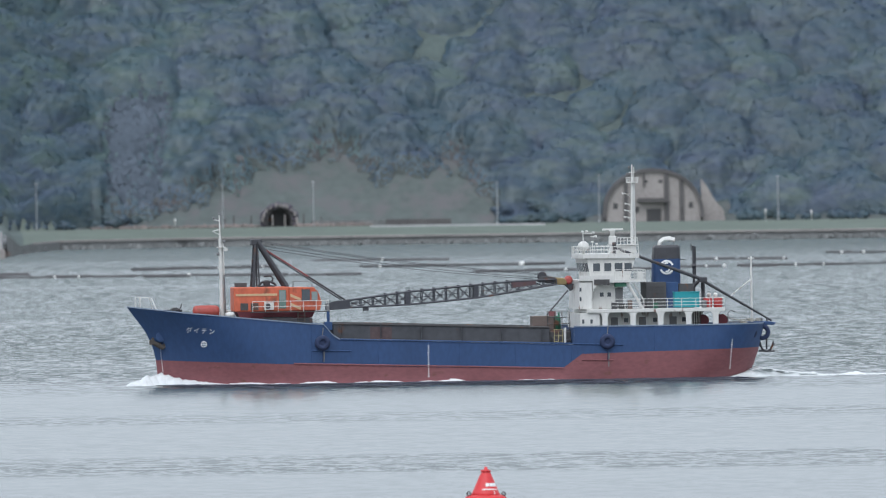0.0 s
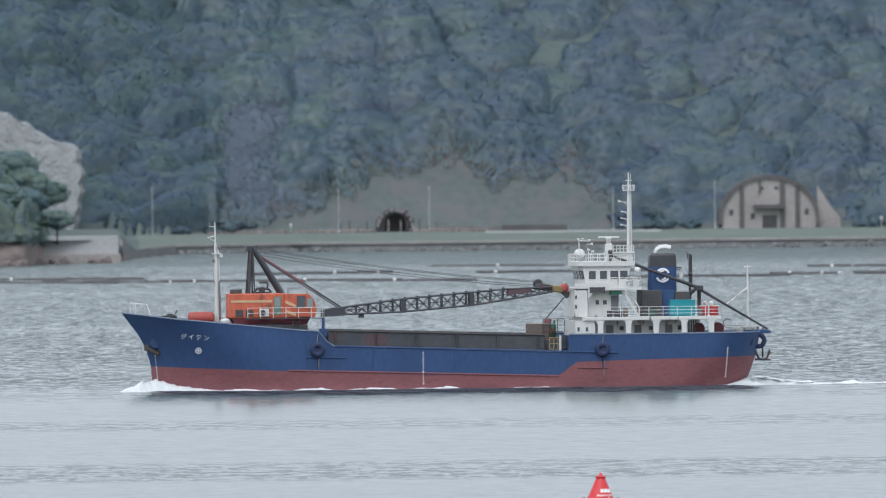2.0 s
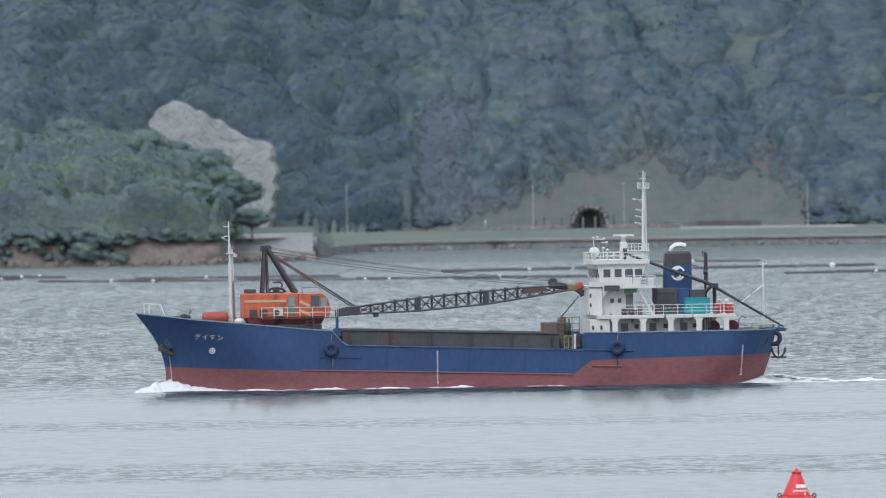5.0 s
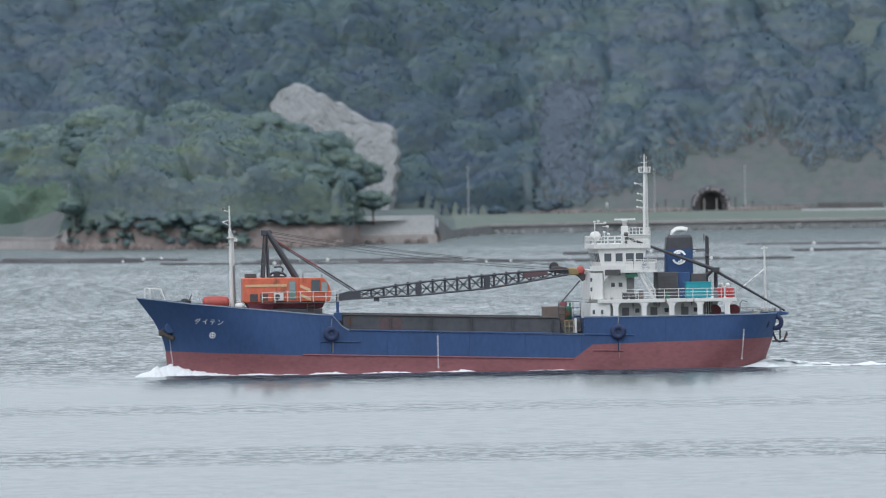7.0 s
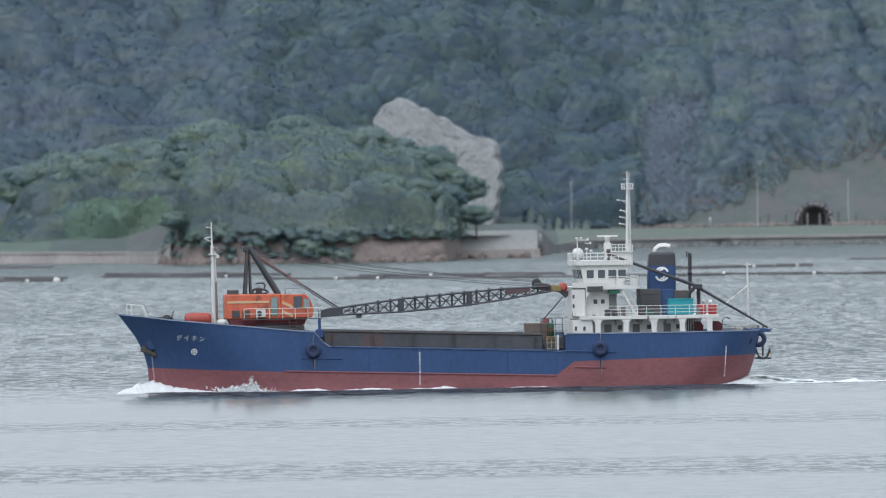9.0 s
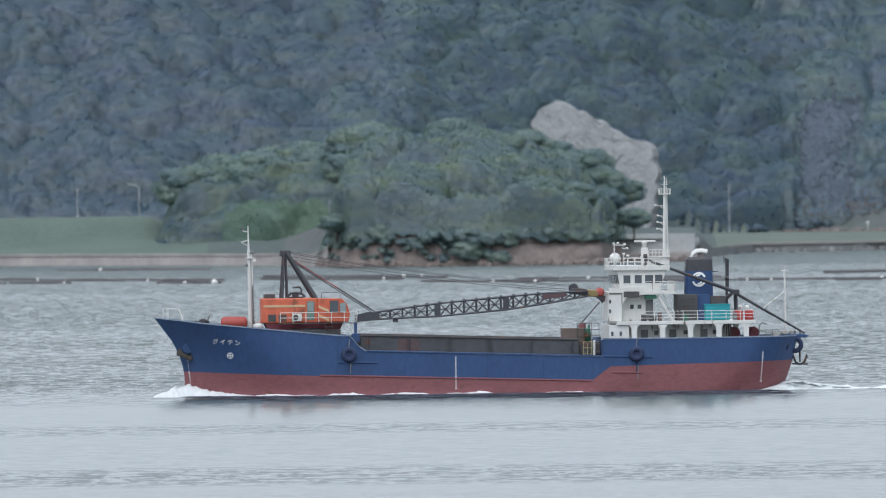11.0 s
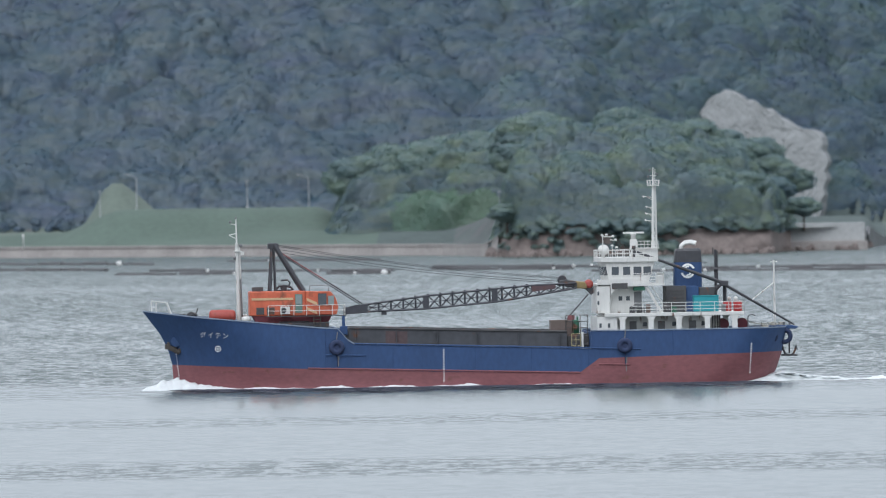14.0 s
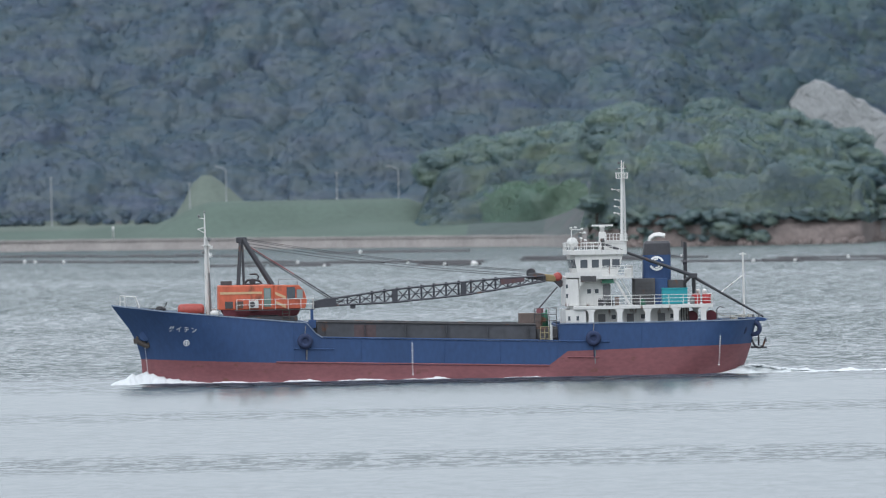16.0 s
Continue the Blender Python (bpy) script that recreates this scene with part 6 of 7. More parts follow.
        rod(bm, (23.1, s, 8.1), (23.1, s, 7.2), 0.035, n=6)
    part("stair_rail", bm, M_WHITE, acc)
    railing("bridge_deck_rail", [(20.0, -4.95, 10.3), (23.25, -4.95, 10.3), (23.25, 4.0, 10.3)], 1.05, acc, rails=3, spacing=0.8)
    bm = B()
    box(bm, 22.5, 23.1, -4.6, -4.0, 10.3, 11.1, 0.04)
    part("life_raft_canister", bm, M_WHITE, acc)
    railing("boat_deck_rail", [(19.4, -5.9, 7.19), (31.5, -5.9, 7.19), (31.5, 5.9, 7.19)], 1.05, house, rails=3, spacing=1.5)
    # wheelhouse with a raked front and wide windows
    bm = B()
    lo = [(17.6, -3.6), (17.25, -2.6), (17.1, 0), (17.25, 2.6), (17.6, 3.6), (21.7, 3.6), (21.7, -3.6)]
    hi = [(17.2, -3.6), (16.75, -2.6), (16.6, 0), (16.75, 2.6), (17.2, 3.6), (22.4, 3.6), (22.4, -3.6)]
    va = [bm.verts.new((x, y, 10.3)) for x, y in lo]
    vb = [bm.verts.new((x, y, 12.6)) for x, y in hi]
    n = len(lo)
    for i in range(n):
        bm.faces.new((va[i], vb[i], vb[(i + 1) % n], va[(i + 1) % n]))
    bm.faces.new(va)
    bm.faces.new(vb[::-1])
    bmesh.ops.recalc_face_normals(bm, faces=bm.faces[:])
    wh = part("wheelhouse", bm, M_WHITE, SHIP, "white wheelhouse with raked front windows")
    bm = B()
    outline = [(16.75, -3.9), (16.4, -2.7), (16.25, 0), (16.4, 2.7), (16.75, 3.9), (22.75, 3.9), (22.75, -3.9)]
    va = [bm.verts.new((x, y, 12.58)) for x, y in outline]
    vb = [bm.verts.new((x, y, 13.05)) for x, y in outline]
    for i in range(n):
        bm.faces.new((va[i], vb[i], vb[(i + 1) % n], va[(i + 1) % n]))
    bm.faces.new(va)
    bm.faces.new(vb[::-1])
    bmesh.ops.recalc_face_normals(bm, faces=bm.faces[:])
    part("wheelhouse_roof", bm, M_WHITE, wh)
    for x0, x1 in ((17.85, 18.6), (19.05, 19.8), (20.15, 21.0), (21.2, 22.0)):
        window(x0, x1, 11.2, 12.05, -3.6, wh)
    for i in range(3):
        # windows of the angled front corner and the front
        f = [0.18, 0.5, 0.82][i]
        for (xa, ya), (xb, yb), (xc, yc), (xd, yd) in ((lo[0], lo[1], hi[0], hi[1]), (lo[1], lo[2], hi[1], hi[2]), (lo[2], lo[3], hi[2], hi[3])):
            bm = B()
            w = 0.11
            q = []
            for g, zf in ((f - w, 0.38), (f + w, 0.38), (f + w, 0.78), (f - w, 0.78)):
                px, py = xa + (xb - xa) * g, ya + (yb - ya) * g
                qx, qy = xc + (xd - xc) * g, yc + (yd - yc) * g
                q.append(Vector((px + (qx - px) * zf - 0.03, py + (qy - py) * zf - 0.015, 10.3 + 2.3 * zf)))
            vs = [bm.verts.new(p) for p in q] + [bm.verts.new(p + Vector((0.05, 0.02, 0))) for p in q]
            bm.faces.new(vs[:4])
            bm.faces.new(vs[7:3:-1])
            for k in range(4):
                bm.faces.new((vs[k], vs[k + 4], vs[(k + 1) % 4 + 4], vs[(k + 1) % 4]))
            part("window", bm, M_GLASS, wh)
    railing("monkey_island_rail", [(22.7, -3.85, 13.05), (16.8, -3.85, 13.05), (16.45, -2.7, 13.05), (16.3, 0, 13.05), (16.45, 2.7, 13.05), (16.8, 3.85, 13.05), (22.7, 3.85, 13.05)], 0.75, wh, rails=2, spacing=0.75)
    # radar platform, main mast
    bm = B()
    prism(bm, [(20.10, 13.05), (23.00, 13.05), (22.80, 13.9), (20.30, 13.9)], -0.9, 0.9, 0.05)
    box(bm, 20.10, 23.10, -1.2, 1.2, 13.9, 14.0)
    box(bm, 20.10, 20.80, -0.5, 0.5, 14.0, 14.9, 0.06)
    plat = part("radar_platform", bm, M_WHITE, SHIP, "white radar platform on the wheelhouse roof")
    railing("platform_rail", [(20.80, -1.15, 14.0), (23.00, -1.15, 14.0)], 0.7, plat, spacing=0.35)
    bm = B()
    lathe(bm, [(0.25, 0), (0.25, 0.5), (0.32, 0.55), (0.32, 0.7)], (20.45, 0, 14.85), n=12)
    box(bm, 19.35, 21.60, -0.12, 0.12, 15.5, 15.68, 0.04)
    part("radar_scanner", bm, M_WHITE, plat)
    bm = B()
    rod(bm, (22.52, -0.25, 13.9), (22.62, -0.25, 20.6), 0.17, 0.14, 8)
    rod(bm, (22.92, 0.25, 13.0), (22.87, 0.25, 20.6), 0.12, 0.1, 8)
    rod(bm, (22.62, 0, 20.6), (22.64, 0, 22.45), 0.1, 0.06, 8)
    rod(bm, (22.27, 0, 21.6), (23.02, 0, 21.6), 0.04, n=6)
    rod(bm, (22.82, 0.1, 20.6), (22.87, 0.1, 22.3), 0.04, n=6)
    for z in np.arange(14.4, 20.5, 0.6):
        rod(bm, (22.57, -0.25, z), (22.90, 0.25, z), 0.05, n=5)
    mm = part("mainmast", bm, M_WHITE, SHIP, "tall white main mast with signal yards")
    bm = B()
    lathe(bm, [(0.6, 0), (0.62, 0.08)], (22.64, 0, 20.5), n=14)
    for i in range(12):
        a = 2 * math.pi * i / 12
        rod(bm, (22.64 + 0.6 * math.cos(a), 0.6 * math.sin(a), 20.5), (22.64 + 0.66 * math.cos(a), 0.66 * math.sin(a), 21.1), 0.03, n=5)
    torus(bm, (22.64, 0, 21.1), 0.66, 0.035, 'Z', 16, 5)
    part("crows_nest", bm, M_WHITE, mm)
    for z, ln in ((19.40, 0.9), (18.3, 0.6), (17.6, 0.65), (16.9, 0.7)):
        bm = B()
        rod(bm, (22.57, 0, z - 0.1), (22.57 - ln, -0.3, z), 0.05, n=6)
        rod(bm, (22.57 - ln, -0.3, z - 0.06), (22.57 - ln - 0.18, -0.3, z + 0.06), 0.09, n=6)
        rod(bm, (22.57, 0, z - 0.4), (22.57 - ln * 0.7, -0.2, z - 0.05), 0.035, n=6)
        part("signal_yard", bm, M_WHITE, mm)
    for x, z, r in ((22.32, 22.17, 0.13), (23.02, 21.75, 0.12), (22.12, 21.5, 0.1)):
        bm = B()
        lathe(bm, [(r * 0.7, -r), (r, -r * 0.5), (r, r * 0.5), (r * 0.6, r)], (x, -0.1, z), n=10)
        part("mast_lamp", bm, M_GREY, mm)
    # aerials and dome over the wheelhouse front
    bm = B()
    rod(bm, (17.1, -1.5, 13.05), (17.1, -1.5, 15.3), 0.05)
    rod(bm, (17.0, -1.5, 15.25), (18.3, -1.5, 15.2), 0.05)
    rod(bm, (17.9, -1.5, 14.9), (18.6, -1.5, 14.8), 0.04)
    for x, z in ((17.05, 15.3), (17.5, 15.35), (18.2, 15.2), (18.45, 14.8), (18.1, 14.2), (18.55, 14.0)):
        lathe(bm, [(0.1, 0), (0.17, 0.06), (0.12, 0.2)], (x, -1.5, z), n=10)
    rod(bm, (18.1, -1.5, 13.05), (18.1, -1.5, 14.3), 0.04)
    part("aerial_frame", bm, M_WHITE, wh)
    bm = B()
    lathe(bm, [(0.15, 0.0), (0.2, 0.35), (0.5, 0.5), (0.6, 0.8), (0.52, 1.1), (0.3, 1.3), (0.05, 1.36)], (17.2, -1.0, 13.05), n=16)
    part("satellite_dome", bm, M_WHITE, wh)
    bm = B()
    box(bm, 20.2, 20.45, -2.6, -2.3, 13.05, 14.0, 0.03)
    lathe(bm, [(0.2, -0.2), (0.22, 0.2)], (20.3, -2.5, 14.05), 'X', 12)
    part("searchlight", bm, M_STEEL, wh)


def build_aft():
    # funnel
    bm = B()
    n = 20
    rings = []
    for z, k, sh in ((9.3, 1.0, 0.0), (12.4, 0.97, 0.05)):
        rings.append([bm.verts.new((26.12 + sh + 1.5 * k * math.copysign(abs(math.cos(a)) ** 0.35, math.cos(a)), 1.15 * k * math.copysign(abs(math.sin(a)) ** 0.35, math.sin(a)), z)) for a in [2 * math.pi * i / n for i in range(n)]])
    for i in range(n):
        bm.faces.new((rings[0][i], rings[0][(i + 1) % n], rings[1][(i + 1) % n], rings[1][i]))
    bm.faces.new(rings[0][::-1])
    bm.faces.new(rings[1])
    fu = part("funnel", bm, M_BLUE, SHIP, "dark blue funnel with white emblem and black top")
    bm = B()
    rings = []
    for z, k, sh in ((12.4, 0.985, 0.05), (13.6, 0.93, 0.08), (13.85, 0.8, 0.1)):
        rings.append([bm.verts.new((26.12 + sh + 1.5 * k * math.copysign(abs(math.cos(a)) ** 0.35, math.cos(a)), 1.15 * k * math.copysign(abs(math.sin(a)) ** 0.35, math.sin(a)), z)) for a in [2 * math.pi * i / n for i in range(n)]])
    for a, b in zip(rings[:-1], rings[1:]):
        for i in range(n):
            bm.faces.new((a[i], a[(i + 1) % n], b[(i + 1) % n], b[i]))
    bm.faces.new(rings[0][::-1])
    bm.faces.new(rings[-1])
    part("funnel_top", bm, M_BLACK, fu)
    bm = B()
    prism(bm, [(27.0, 12.25), (28.2, 12.25), (28.2, 12.33), (27.0, 12.33)], -0.4, 0.4)
    part("funnel_step", bm, M_BLACK, fu)
    bm = B()
    pts = [(25.45, 0, 13.75), (25.55, 0, 14.2), (25.95, 0, 14.5), (26.55, 0, 14.55), (27.1, 0, 14.4)]
    pipe(bm, pts, 0.22, 10)
    pipe(bm, [(x - 0.05, -0.45, z - 0.12) for x, y, z in pts], 0.15, 8)
    part("exhaust_elbow", bm, M_WHITE, fu)
    # emblem: a broken ring round two opposed hooks
    bm = B()
    cx, cz = 26.08, 11.5
    for a0, a1 in ((20, 165), (200, 345)):
        for a in range(a0, a1, 12):
            p, q = radians(a), radians(min(a + 12, a1))
            prism(bm, [(cx + 0.78 * math.cos(p), cz + 0.78 * math.sin(p)), (cx + 0.78 * math.cos(q), cz + 0.78 * math.sin(q)), (cx + 0.56 * math.cos(q), cz + 0.56 * math.sin(q)), (cx + 0.56 * math.cos(p), cz + 0.56 * math.sin(p))], -1.2, -1.14)
    for s in (1, -1):
        for a in range(60, 260, 16):
            p, q = radians(a), radians(a + 16)
            ox, oz = cx, cz + 0.24 * s
            k = 1 if s == 1 else -1
            prism(bm, [(ox + k * 0.36 * math.cos(p), oz + k * 0.30 * math.sin(p)), (ox + k * 0.36 * math.cos(q), oz + k * 0.30 * math.sin(q)), (ox + k * 0.16 * math.cos(q), oz + k * 0.13 * math.sin(q)), (ox + k * 0.16 * math.cos(p), oz + k * 0.13 * math.sin(p))], -1.205, -1.145)
    part("funnel_emblem", bm, M_LETTER, fu, "white curled emblem in a broken ring")
    bm = B()
    box(bm, 23.6, 25.75, -2.9, 1.5, 7.19, 9.95, 0.04)
    cs = part("engine_casing", bm, M_DKGREY, SHIP, "dark grey engine casing under the funnel")
    for i in range(6):
        bm = B()
        box(bm, 23.8, 25.5, -2.96, -2.9, 7.6 + i * 0.36, 7.72 + i * 0.36)
        part("louvre", bm, M_STEEL, cs)
    bm = B()
    box(bm, 25.75, 27.1, -2.5, 1.5, 7.19, 9.9, 0.04)
    part("casing_annex", bm, M_BLUE, cs)
    bm = B()
    box(bm, 27.15, 28.8, -2.3, -0.8, 7.19, 9.75, 0.05)
    part("vent_box", bm, M_DKGREY, SHIP, "grey ventilation trunk")
    bm = B()
    box(bm, 26.35, 29.0, -5.0, -3.6, 7.25, 8.85, 0.04)
    tb = part("generator_box", bm, M_TEAL, SHIP, "teal painted equipment box on the boat deck")
    bm = B()
    box(bm, 26.3, 29.05, -5.05, -3.55, 8.82, 8.92)
    box(bm, 27.6, 27.66, -5.03, -4.98, 7.3, 8.8)
    part("box_lid", bm, M_TEAL, tb)
    for x in (29.9, 31.0):
        bm = B()
        lathe(bm, [(0.42, 0), (0.46, 0.1), (0.46, 0.95), (0.42, 1.05)], (x, -5.0, 7.22), n=16)
        part("fuel_drum", bm, M_REDBOX, SHIP, "red steel drum beside the rail")
    for x in (30.2, 30.9):
        bm = B()
        lathe(bm, [(0.12, 0), (0.12, 1.1), (0.22, 1.2), (0.22, 1.45), (0.08, 1.55)], (x, -3.8, 7.19), n=12)
        part("ventilator", bm, M_WHITE, SHIP, "white mushroom ventilator")
    bm = B()
    rod(bm, (29.10, -0.3, 7.19), (29.10, -0.3, 13.7), 0.16, 0.13)
    rod(bm, (28.90, -0.3, 11.6), (29.30, -0.3, 11.6), 0.26)
    rod(bm, (28.85, -0.3, 13.2), (28.85, -0.3, 13.9), 0.06)
    rod(bm, (29.30, -0.3, 10.5), (29.30, -0.3, 13.6), 0.06)
    part("exhaust_pipe", bm, M_BLACK, SHIP, "tall black exhaust pipe")
    bm = B()
    pipe(bm, [(28.7, -0.8, 9.0), (29.1, -0.8, 9.6), (29.9, -0.8, 10.2), (30.0, -0.8, 9.2)], 0.24)
    rod(bm, (30.0, -0.8, 7.19), (30.0, -0.8, 10.3), 0.2)
    part("boom_pedestal", bm, M_BLACK, SHIP)
    bm = B()
    rod(bm, (20.3, -2.2, 13.7), (29.8, -1.8, 10.15), 0.13, 0.2)
    box(bm, 29.4, 30.3, -2.0, -1.0, 9.85, 10.4, 0.08)
    rod(bm, (29.9, -1.7, 10.0), (37.3, -1.0, 5.65), 0.17, 0.1)
    part("stowed_derrick", bm, M_BLACK, SHIP, "black derrick boom stowed over the stern")
    bm = B()
    rod(bm, (35.35, 0, 4.4), (35.30, 0, 12.5), 0.13, 0.09)
    rod(bm, (34.95, 0, 12.3), (35.65, 0, 12.3), 0.05)
    pole = part("ensign_pole", bm, M_WHITE, SHIP, "white stern light pole")
    bm = B()
    rod(bm, (35.30, 0, 10.1), (32.85, -1.5, 8.35), 0.07)
    part("brace", bm, M_WHITE, pole)
    bm = B()
    prism(bm, [(34.2, 5.25), (37.4, 5.2), (37.7, 5.45), (37.0, 5.6), (34.2, 5.55)], -1.6, 1.6, 0.05)
    part("stern_platform", bm, M_BLUE, SHIP)
    for x in (29.5, 31.5):
        bm = B()
        lathe(bm, [(0.62, -0.8), (0.62, -0.7), (0.35, -0.65), (0.35, 0.65), (0.62, 0.7), (0.62, 0.8)], (x, -3.4, 5.85), 'Y', 18)
        lathe(bm, [(0.6, -0.62), (0.6, 0.62)], (x, -3.4, 5.85), 'Y', 18)
        box(bm, x - 0.5, x + 0.5, -4.1, -2.7, 4.35, 5.3)
        part("mooring_winch", bm, M_MAROON, SHIP, "maroon mooring winch drum")
    bm = B()
    for x in (33.0, 33.5):
        lathe(bm, [(0.16, 0), (0.16, 0.9), (0.22, 1.0), (0.22, 1.15)], (x, -2.6, 4.35), n=10)
    part("bollard", bm, M_GREY, SHIP)
    # stern anchor hanging from the platform
    bm = B()
    rod(bm, (36.75, -0.8, 5.2), (36.75, -0.8, 2.6), 0.09)
    rod(bm, (35.9, -0.8, 2.45), (37.6, -0.8, 2.4), 0.1)
    for s in (-1, 1):
        pipe(bm, [(36.75, -0.8, 2.35), (36.75 + s * 0.45, -0.8, 2.6), (36.75 + s * 0.75, -0.8, 3.3)], 0.11)
        rod(bm, (36.75 + s * 0.7, -0.8, 3.0), (36.75 + s * 0.72, -0.8, 3.5), 0.2, 0.04)
    part("stern_anchor", bm, M_BLACK, SHIP, "black anchor hanging under the stern")
    railing("stern_rail", [(31.5, -3.9, 5.2), (34.4, -2.2, 5.2)], 0.9, SHIP, M_GREY, 2, 0.8, 0.03)


def build_deck_clutter():
    # stowed gear behind the boat deck rail
    for x0, x1, z1, m, nm in ((19.55, 20.1, 7.95, M_DKGREY, "locker"), (20.35, 21.15, 7.75, M_STEEL, "crate"), (21.3, 21.75, 8.1, M_BROWN, "locker"), (24.0, 24.5, 7.8, M_GREEN, "crate"), (29.25, 29.7, 8.0, M_GREY, "locker")):
        bm = B()
        box(bm, x0, x1, -5.5, -5.0, 7.2, z1, 0.03)
        part(nm, bm, m, SHIP)
    # pipe stand under the boat deck's after end
    bm = B()
    for x in (28.35, 28.6, 28.85, 29.1):
        rod(bm, (x, -4.7, 4.35), (x, -4.7, 6.8), 0.06, n=6)
    rod(bm, (28.3, -4.7, 5.6), (29.15, -4.7, 5.6), 0.04, n=6)
    part("pipe_stand", bm, M_STEEL, SHIP, "dark upright pipes under the boat deck")
    # ropes and fairleads on the stern
    for x, y, z, r in ((34.1, -2.4, 5.45, 0.34), (35.0, -1.5, 5.68, 0.36), (35.9, -0.9, 5.68, 0.3)):
        bm = B()
        for k in range(3):
            torus(bm, (x, y, z + 0.11 * k), r * (1 - 0.08 * k), 0.07, 'Z', 16, 6)
        part("rope_coil", bm, M_ROPE, SHIP, "pale coiled mooring rope")
    bm = B()
    pipe(bm, [(31.6, -4.0, 6.5), (32.6, -3.2, 5.95), (33.6, -2.6, 5.8), (34.6, -1.9, 5.9), (35.6, -1.2, 5.75)], 0.05, 6)
    part("mooring_line", bm, M_ROPE, SHIP)
    for x in (36.2, 36.8):
        bm = B()
        lathe(bm, [(0.16, 0), (0.13, 0.12), (0.13, 0.3), (0.18, 0.36)], (x, -1.1, 5.55), n=10)
        part("fairlead_roller", bm, M_GREY, SHIP)
    # folded davit beside the poop house
    bm = B()
    pipe(bm, [(32.1, -4.6, 5.2), (32.1, -4.6, 6.6), (32.4, -4.6, 6.9), (32.9, -4.6, 6.7)], 0.06, 6)
    part("hose_davit", bm, M_GREY, SHIP)


hull_details()
bow_marks()
build_hold()
build_foredeck()
build_crane()
build_waist_gear()
build_house()
build_aft()
build_deck_clutter()


# ---- water thrown up by the ship; it travels with the hull ----
def foam_strip(name, xs, height, width, label, parent=None, side=-1, seed=0):
    """A ragged foam ridge along the hull's waterline."""
    rng = random.Random(seed)
    verts, faces = [], []
    k = 6
    for x in xs:
        y0 = hull_y(max(-28.2, min(33.9, x)), 0.3) if -28.2 < x < 33.9 else 0.0
        h, w = height(x), width(x)
        h *= 1 + 0.35 * noise.noise(Vector((x * 1.3, seed, 0))) + 0.16 * noise.noise(Vector((x * 3.1, seed, 3)))
        w *= 1 + 0.4 * noise.noise(Vector((x * 0.8, seed, 8)))
        h = max(h, 0.0)
        for j, (fy, fz) in enumerate(((0.25, 0.7), (-0.1, 1.0), (-0.35, 0.75), (-0.6, 0.42), (-0.85, 0.16), (-1.1, -0.35))):
            jag = 0.25 * h * noise.noise(Vector((x * 3.0, j * 1.7, seed)))
            verts.append((x + rng.uniform(-0.05, 0.05), side * (-1) * (y0 + fy * w) if side == 1 else y0 + fy * w, fz * h + jag - 0.04))
    for i in range(len(xs) - 1):
        faces += [(i * k + j, (i + 1) * k + j, (i + 1) * k + j + 1, i * k + j + 1) for j in range(k - 1)]
    return tagged(raw(name, verts, faces, M_FOAM, smooth=True), label, "foam")


WAKE = []


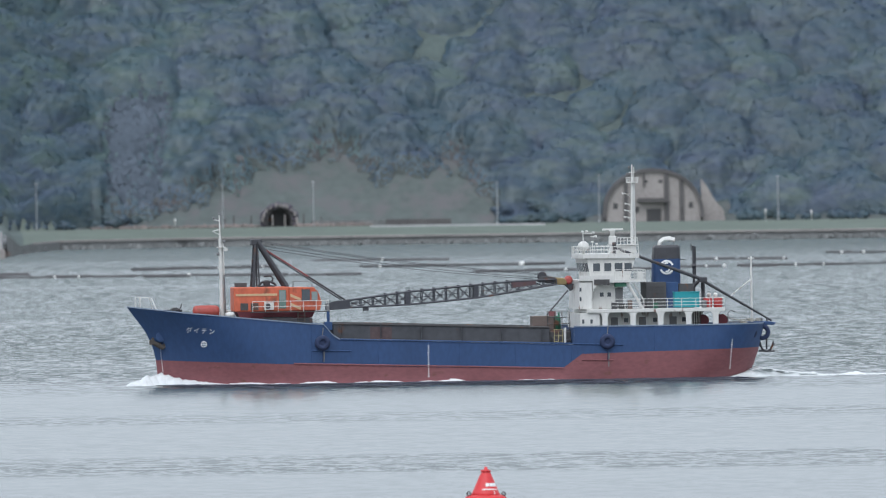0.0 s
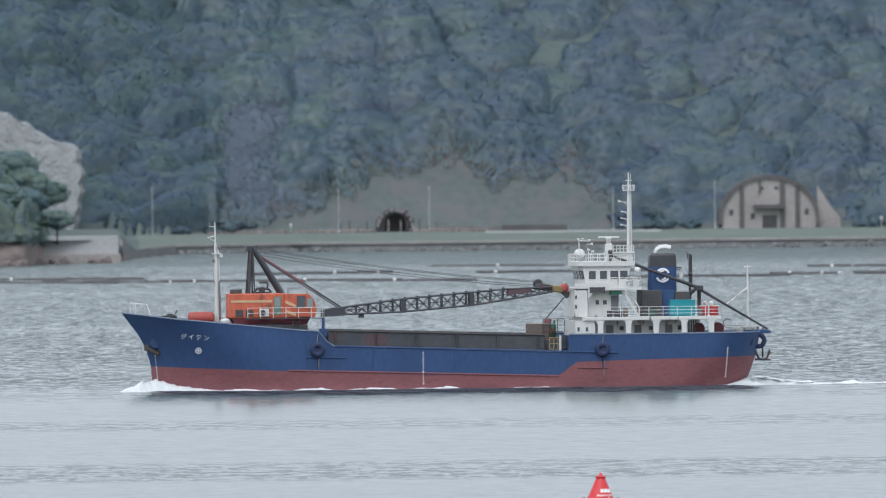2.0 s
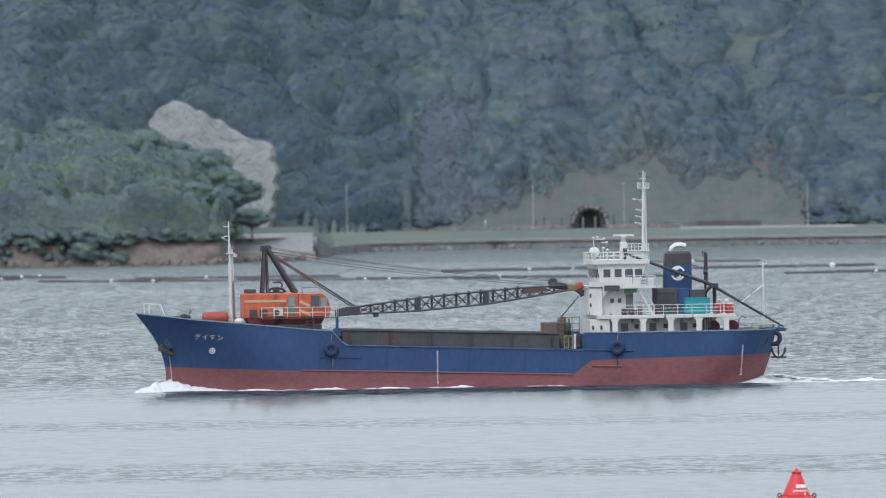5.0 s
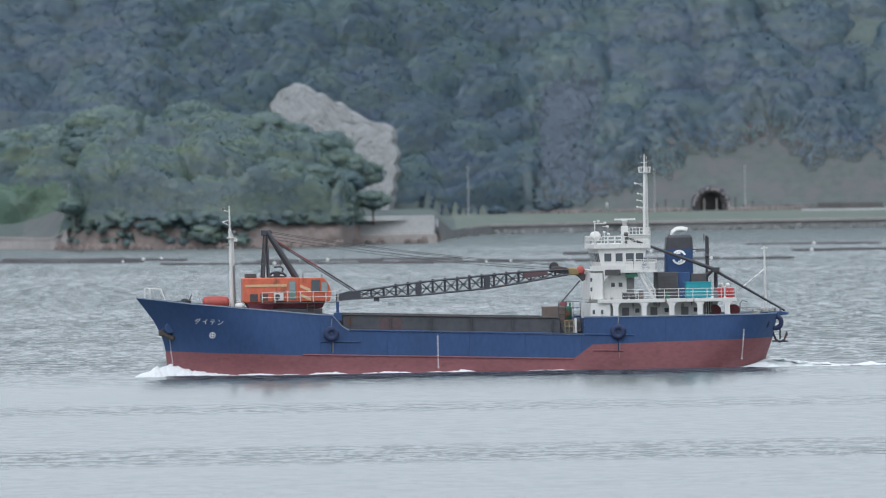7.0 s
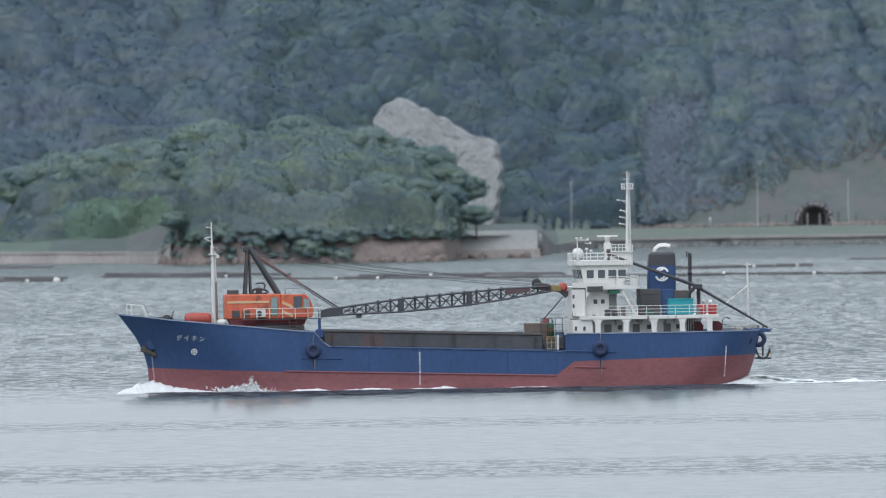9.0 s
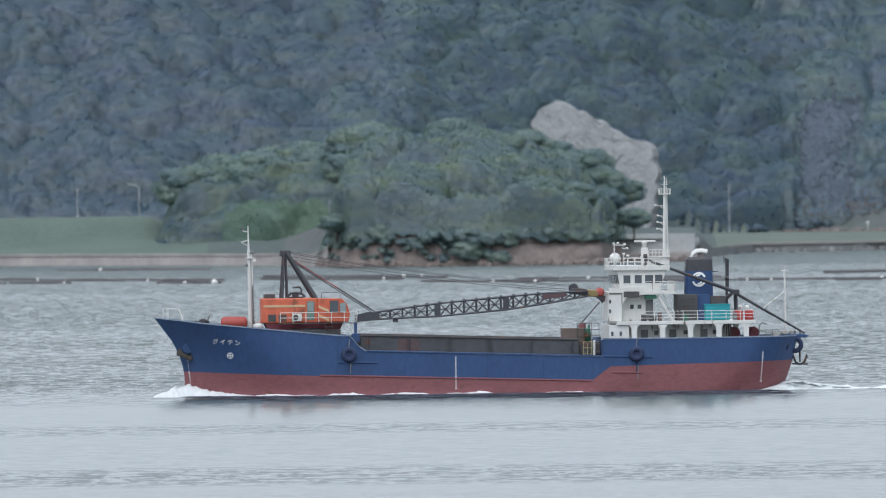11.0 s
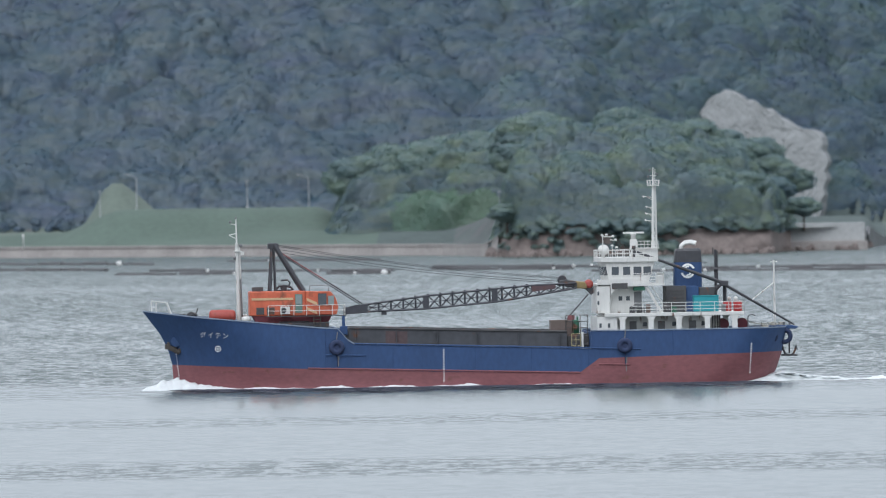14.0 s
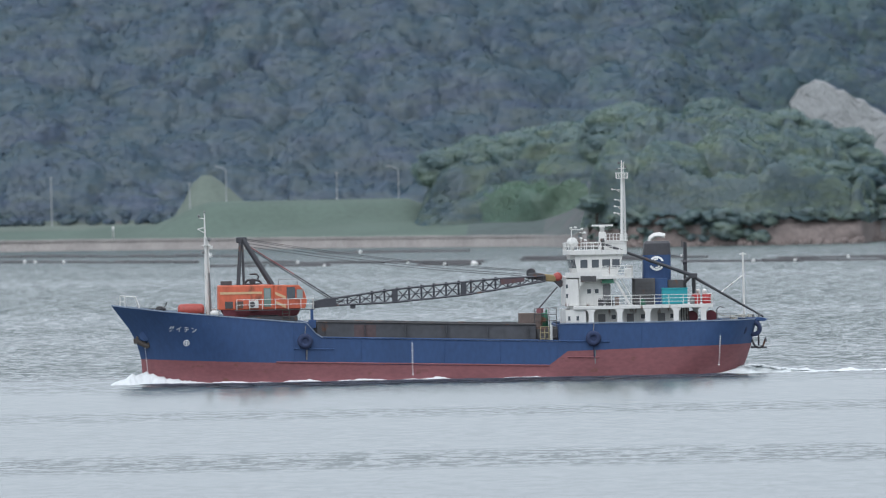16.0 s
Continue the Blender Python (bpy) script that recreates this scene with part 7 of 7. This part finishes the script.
def build_wake():
    WAKE.append(foam_strip("bow_wave", np.arange(-31.8, -21.0, 0.12), lambda x: table(x, [(-31.8, 0.06), (-31, 0.36), (-29.8, 0.86), (-28.6, 1.18), (-27.9, 1.22), (-27.0, 0.92), (-25.6, 0.62), (-24, 0.40), (-22.4, 0.22), (-21, 0.06)]), lambda x: 1.8, "white bow wave curling at the stem", seed=1))
    WAKE.append(foam_strip("hull_foam", np.arange(-21.2, 4.0, 0.15), lambda x: max(0.0, 0.17 + 0.09 * math.sin(x * 0.9) + 0.16 * noise.noise(Vector((x * 0.6, 4, 1)))), lambda x: 0.9, "thin line of foam along the waterline", seed=2))
    WAKE.append(foam_strip("hull_foam", np.arange(8.5, 15.0, 0.15), lambda x: 0.13 * smoothstep(x, 8.5, 10) * (1 - smoothstep(x, 13, 15)) + 0.01, lambda x: 0.7, "thin broken line of foam along the waterline", seed=5))
    # water heaped under the stern, and the thin broken foam trail behind
    def hump(x):
        return table(x, [(30.0, 0.0), (32.5, 0.12), (34.5, 0.65), (35.8, 1.05), (37.4, 0.76), (39.5, 0.4), (42, 0.14), (44, -0.1), (46, -0.3)])
    xs = np.arange(30.0, 46.0, 0.2)
    verts, faces = [], []
    k = 9
    for x in xs:
        y0 = hull_y(min(x, 34.6), 0.4) if x < 34.6 else -1.5 * (1 - smoothstep(x, 34.6, 37))
        for j in range(k):
            f = j / (k - 1)
            y = y0 + 0.6 - 4.0 * f
            z = hump(x) * math.cos(f * 1.75) + 0.2 * hump(x) * noise.noise(Vector((x * 2, j * 0.8, 1))) - 0.04
            verts.append((x, y, z))
    for i in range(len(xs) - 1):
        faces += [(i * k + j, (i + 1) * k + j, (i + 1) * k + j + 1, i * k + j + 1) for j in range(k - 1)]
    WAKE.append(tagged(raw("quarter_wave", verts, faces, M_SWELL, smooth=True), "grey-green wave heaped under the ship's stern", "wave"))

    def crest(x, rows, gap):
        lump = 0.5 + 1.2 * noise.noise(Vector((x * 0.4, gap, 2))) + 0.35 * noise.noise(Vector((x * 1.3, gap, 5)))
        return table(x, rows) * min(1.4, max(0.0, lump))
    WAKE.append(foam_strip("stern_foam", np.arange(35.0, 46.0, 0.12), lambda x: crest(x, [(35.0, 0.3), (36.2, 0.85), (37.8, 0.75), (39.8, 0.45), (43, 0.3), (46, 0.0)], 1), lambda x: 2.8, "white foam tumbling behind the stern", seed=7))
    WAKE.append(foam_strip("wake_trail", np.arange(42.0, 96.0, 0.2), lambda x: crest(x, [(42, 0.0), (45, 0.28), (60, 0.26), (80, 0.22), (96, 0.0)], 6), lambda x: 1.3, "thin broken white trail of the ship's wake", seed=9))
    rng = random.Random(3)
    bm = B()
    for _ in range(260):
        d = rng.random() ** 2.0
        x = 34.8 + 60 * d
        y = rng.gauss(-1.0, 1.0 + 2.4 * d)
        r = rng.uniform(0.06, 0.22) * (1.2 - 0.6 * d)
        m = Matrix.LocRotScale((x, y, max(0.0, hump(x) * 0.8)), Euler((0, 0, rng.uniform(-0.2, 0.2))), (r * rng.uniform(1.5, 4.5), r * 1.5, r * rng.uniform(0.15, 0.5)))
        bmesh.ops.create_icosphere(bm, subdivisions=1, radius=1.0, matrix=m)
    for v in bm.verts:
        v.co += Vector((0.15, 0.15, 0.06)) * noise.noise(v.co * 2.0)
    WAKE.append(tagged(part("stern_wake", bm, M_FOAM), "flecks of foam floating in the ship's wake", "foam", kind="stuff"))


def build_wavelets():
    """Short steep wavelets beside the hull, coloured dark as its reflection: crowded at the waterline and thinning
    outwards.
    """
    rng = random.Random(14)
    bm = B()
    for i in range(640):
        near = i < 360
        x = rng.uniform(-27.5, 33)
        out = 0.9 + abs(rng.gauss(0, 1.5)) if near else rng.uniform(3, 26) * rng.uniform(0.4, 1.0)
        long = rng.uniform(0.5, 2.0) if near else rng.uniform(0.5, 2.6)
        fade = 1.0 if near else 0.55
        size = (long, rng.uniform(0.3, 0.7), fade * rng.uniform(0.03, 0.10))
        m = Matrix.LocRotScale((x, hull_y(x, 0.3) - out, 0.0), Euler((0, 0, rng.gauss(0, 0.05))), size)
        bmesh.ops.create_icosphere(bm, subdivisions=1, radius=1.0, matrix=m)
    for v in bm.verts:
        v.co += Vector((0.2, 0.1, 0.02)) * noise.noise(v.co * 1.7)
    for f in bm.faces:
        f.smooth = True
    WAKE.append(tagged(part("reflection_wavelets", bm, M_HULL_REFLECTION), "steep wavelets beside the moving hull, coloured dark as its reflection", "waves", kind="stuff"))


def spray_burst(centre, spread, peaks, label, seed):
    """Water flung off the hull: ragged tongues that lean aft, breaking up into drops. peaks: offset along the hull and height."""
    rng = random.Random(seed)
    verts, faces = [], []

    def chip(p, size):
        i = len(verts)
        for _ in range(4):
            verts.append((p[0] + rng.gauss(0, size), p[1] + rng.gauss(0, size * 0.6), p[2] + rng.gauss(0, size)))
        faces.extend([(i, i + 1, i + 2), (i, i + 2, i + 3), (i, i + 3, i + 1), (i + 1, i + 3, i + 2)])

    for dx, top in peaks:
        for _ in range(300):
            f = rng.random() ** 1.5
            x = centre + dx + 0.25 * f * top + rng.gauss(0, 0.42 * (1.05 - f))
            chip((x, hull_y(x, 0.4) - rng.uniform(0.15, 0.7), top * f), rng.uniform(0.025, 0.10) * (1.15 - 0.75 * f))
    for _ in range(420):
        x = centre + rng.gauss(0, spread)
        chip((x, hull_y(x, 0.4) - rng.uniform(0.1, 0.9), abs(rng.gauss(0, 0.26))), rng.uniform(0.05, 0.16))
    return tagged(raw("hull_spray", verts, faces, M_FOAM), label, "spray", kind="stuff")


build_wake()
build_wavelets()
SPRAY_FORE = spray_burst(-19.2, 1.1, ((-0.9, 0.75), (0.2, 0.95), (0.9, 1.75), (1.4, 1.15)), "burst of spray off the hull's shoulder", 5)
SPRAY_AFT = spray_burst(-15.5, 0.8, ((-0.5, 0.8), (0.1, 1.5), (0.6, 1.0)), "pointed burst of spray against the hull", 6)


# ---- what moves: the ship steams on a straight course ----
COURSE, SPEED = 4.889, 6.406


def ship_pose(t, z=0.05):
    x, y = 3.89 - 6.2 * math.sin(radians(COURSE)), 1500 + 6.2 * math.cos(radians(COURSE))
    d = SPEED * (t - 8.0)
    return pose(x - d * math.cos(radians(COURSE)), y - d * math.sin(radians(COURSE)), z, 0, 0, COURSE)


def motions():
    walk(SHIP, [(t, ship_pose(t, 0.24)) for t in (0.0, 4.0, 8.0, 12.0, 16.0)])
    for foam in WAKE:
        walk(foam, [(t, ship_pose(t)) for t in (0.0, 4.0, 8.0, 12.0, 16.0)])
    # the spray leaps and falls back as waves meet the hull
    fore = [(0.0, -2.2), (8.4, -2.2), (8.9, -0.15), (9.1, 0.0), (9.3, -0.4), (9.8, -2.2), (12.5, -2.2), (12.8, -0.9), (13.0, -0.7), (13.5, -1.0), (13.9, -2.2), (16.0, -2.2)]
    aft = [(0.0, -2.2), (9.6, -2.2), (10.0, -0.3), (10.2, -0.2), (10.7, -2.2), (12.6, -2.2), (12.9, -0.1), (13.1, 0.0), (13.5, -1.2), (14.0, -2.2), (16.0, -2.2)]
    for spray, leaps in ((SPRAY_FORE, fore), (SPRAY_AFT, aft)):
        walk(spray, [(t, Matrix.Translation((0, 0, dz)) @ ship_pose(t)) for t, dz in leaps])


motions()
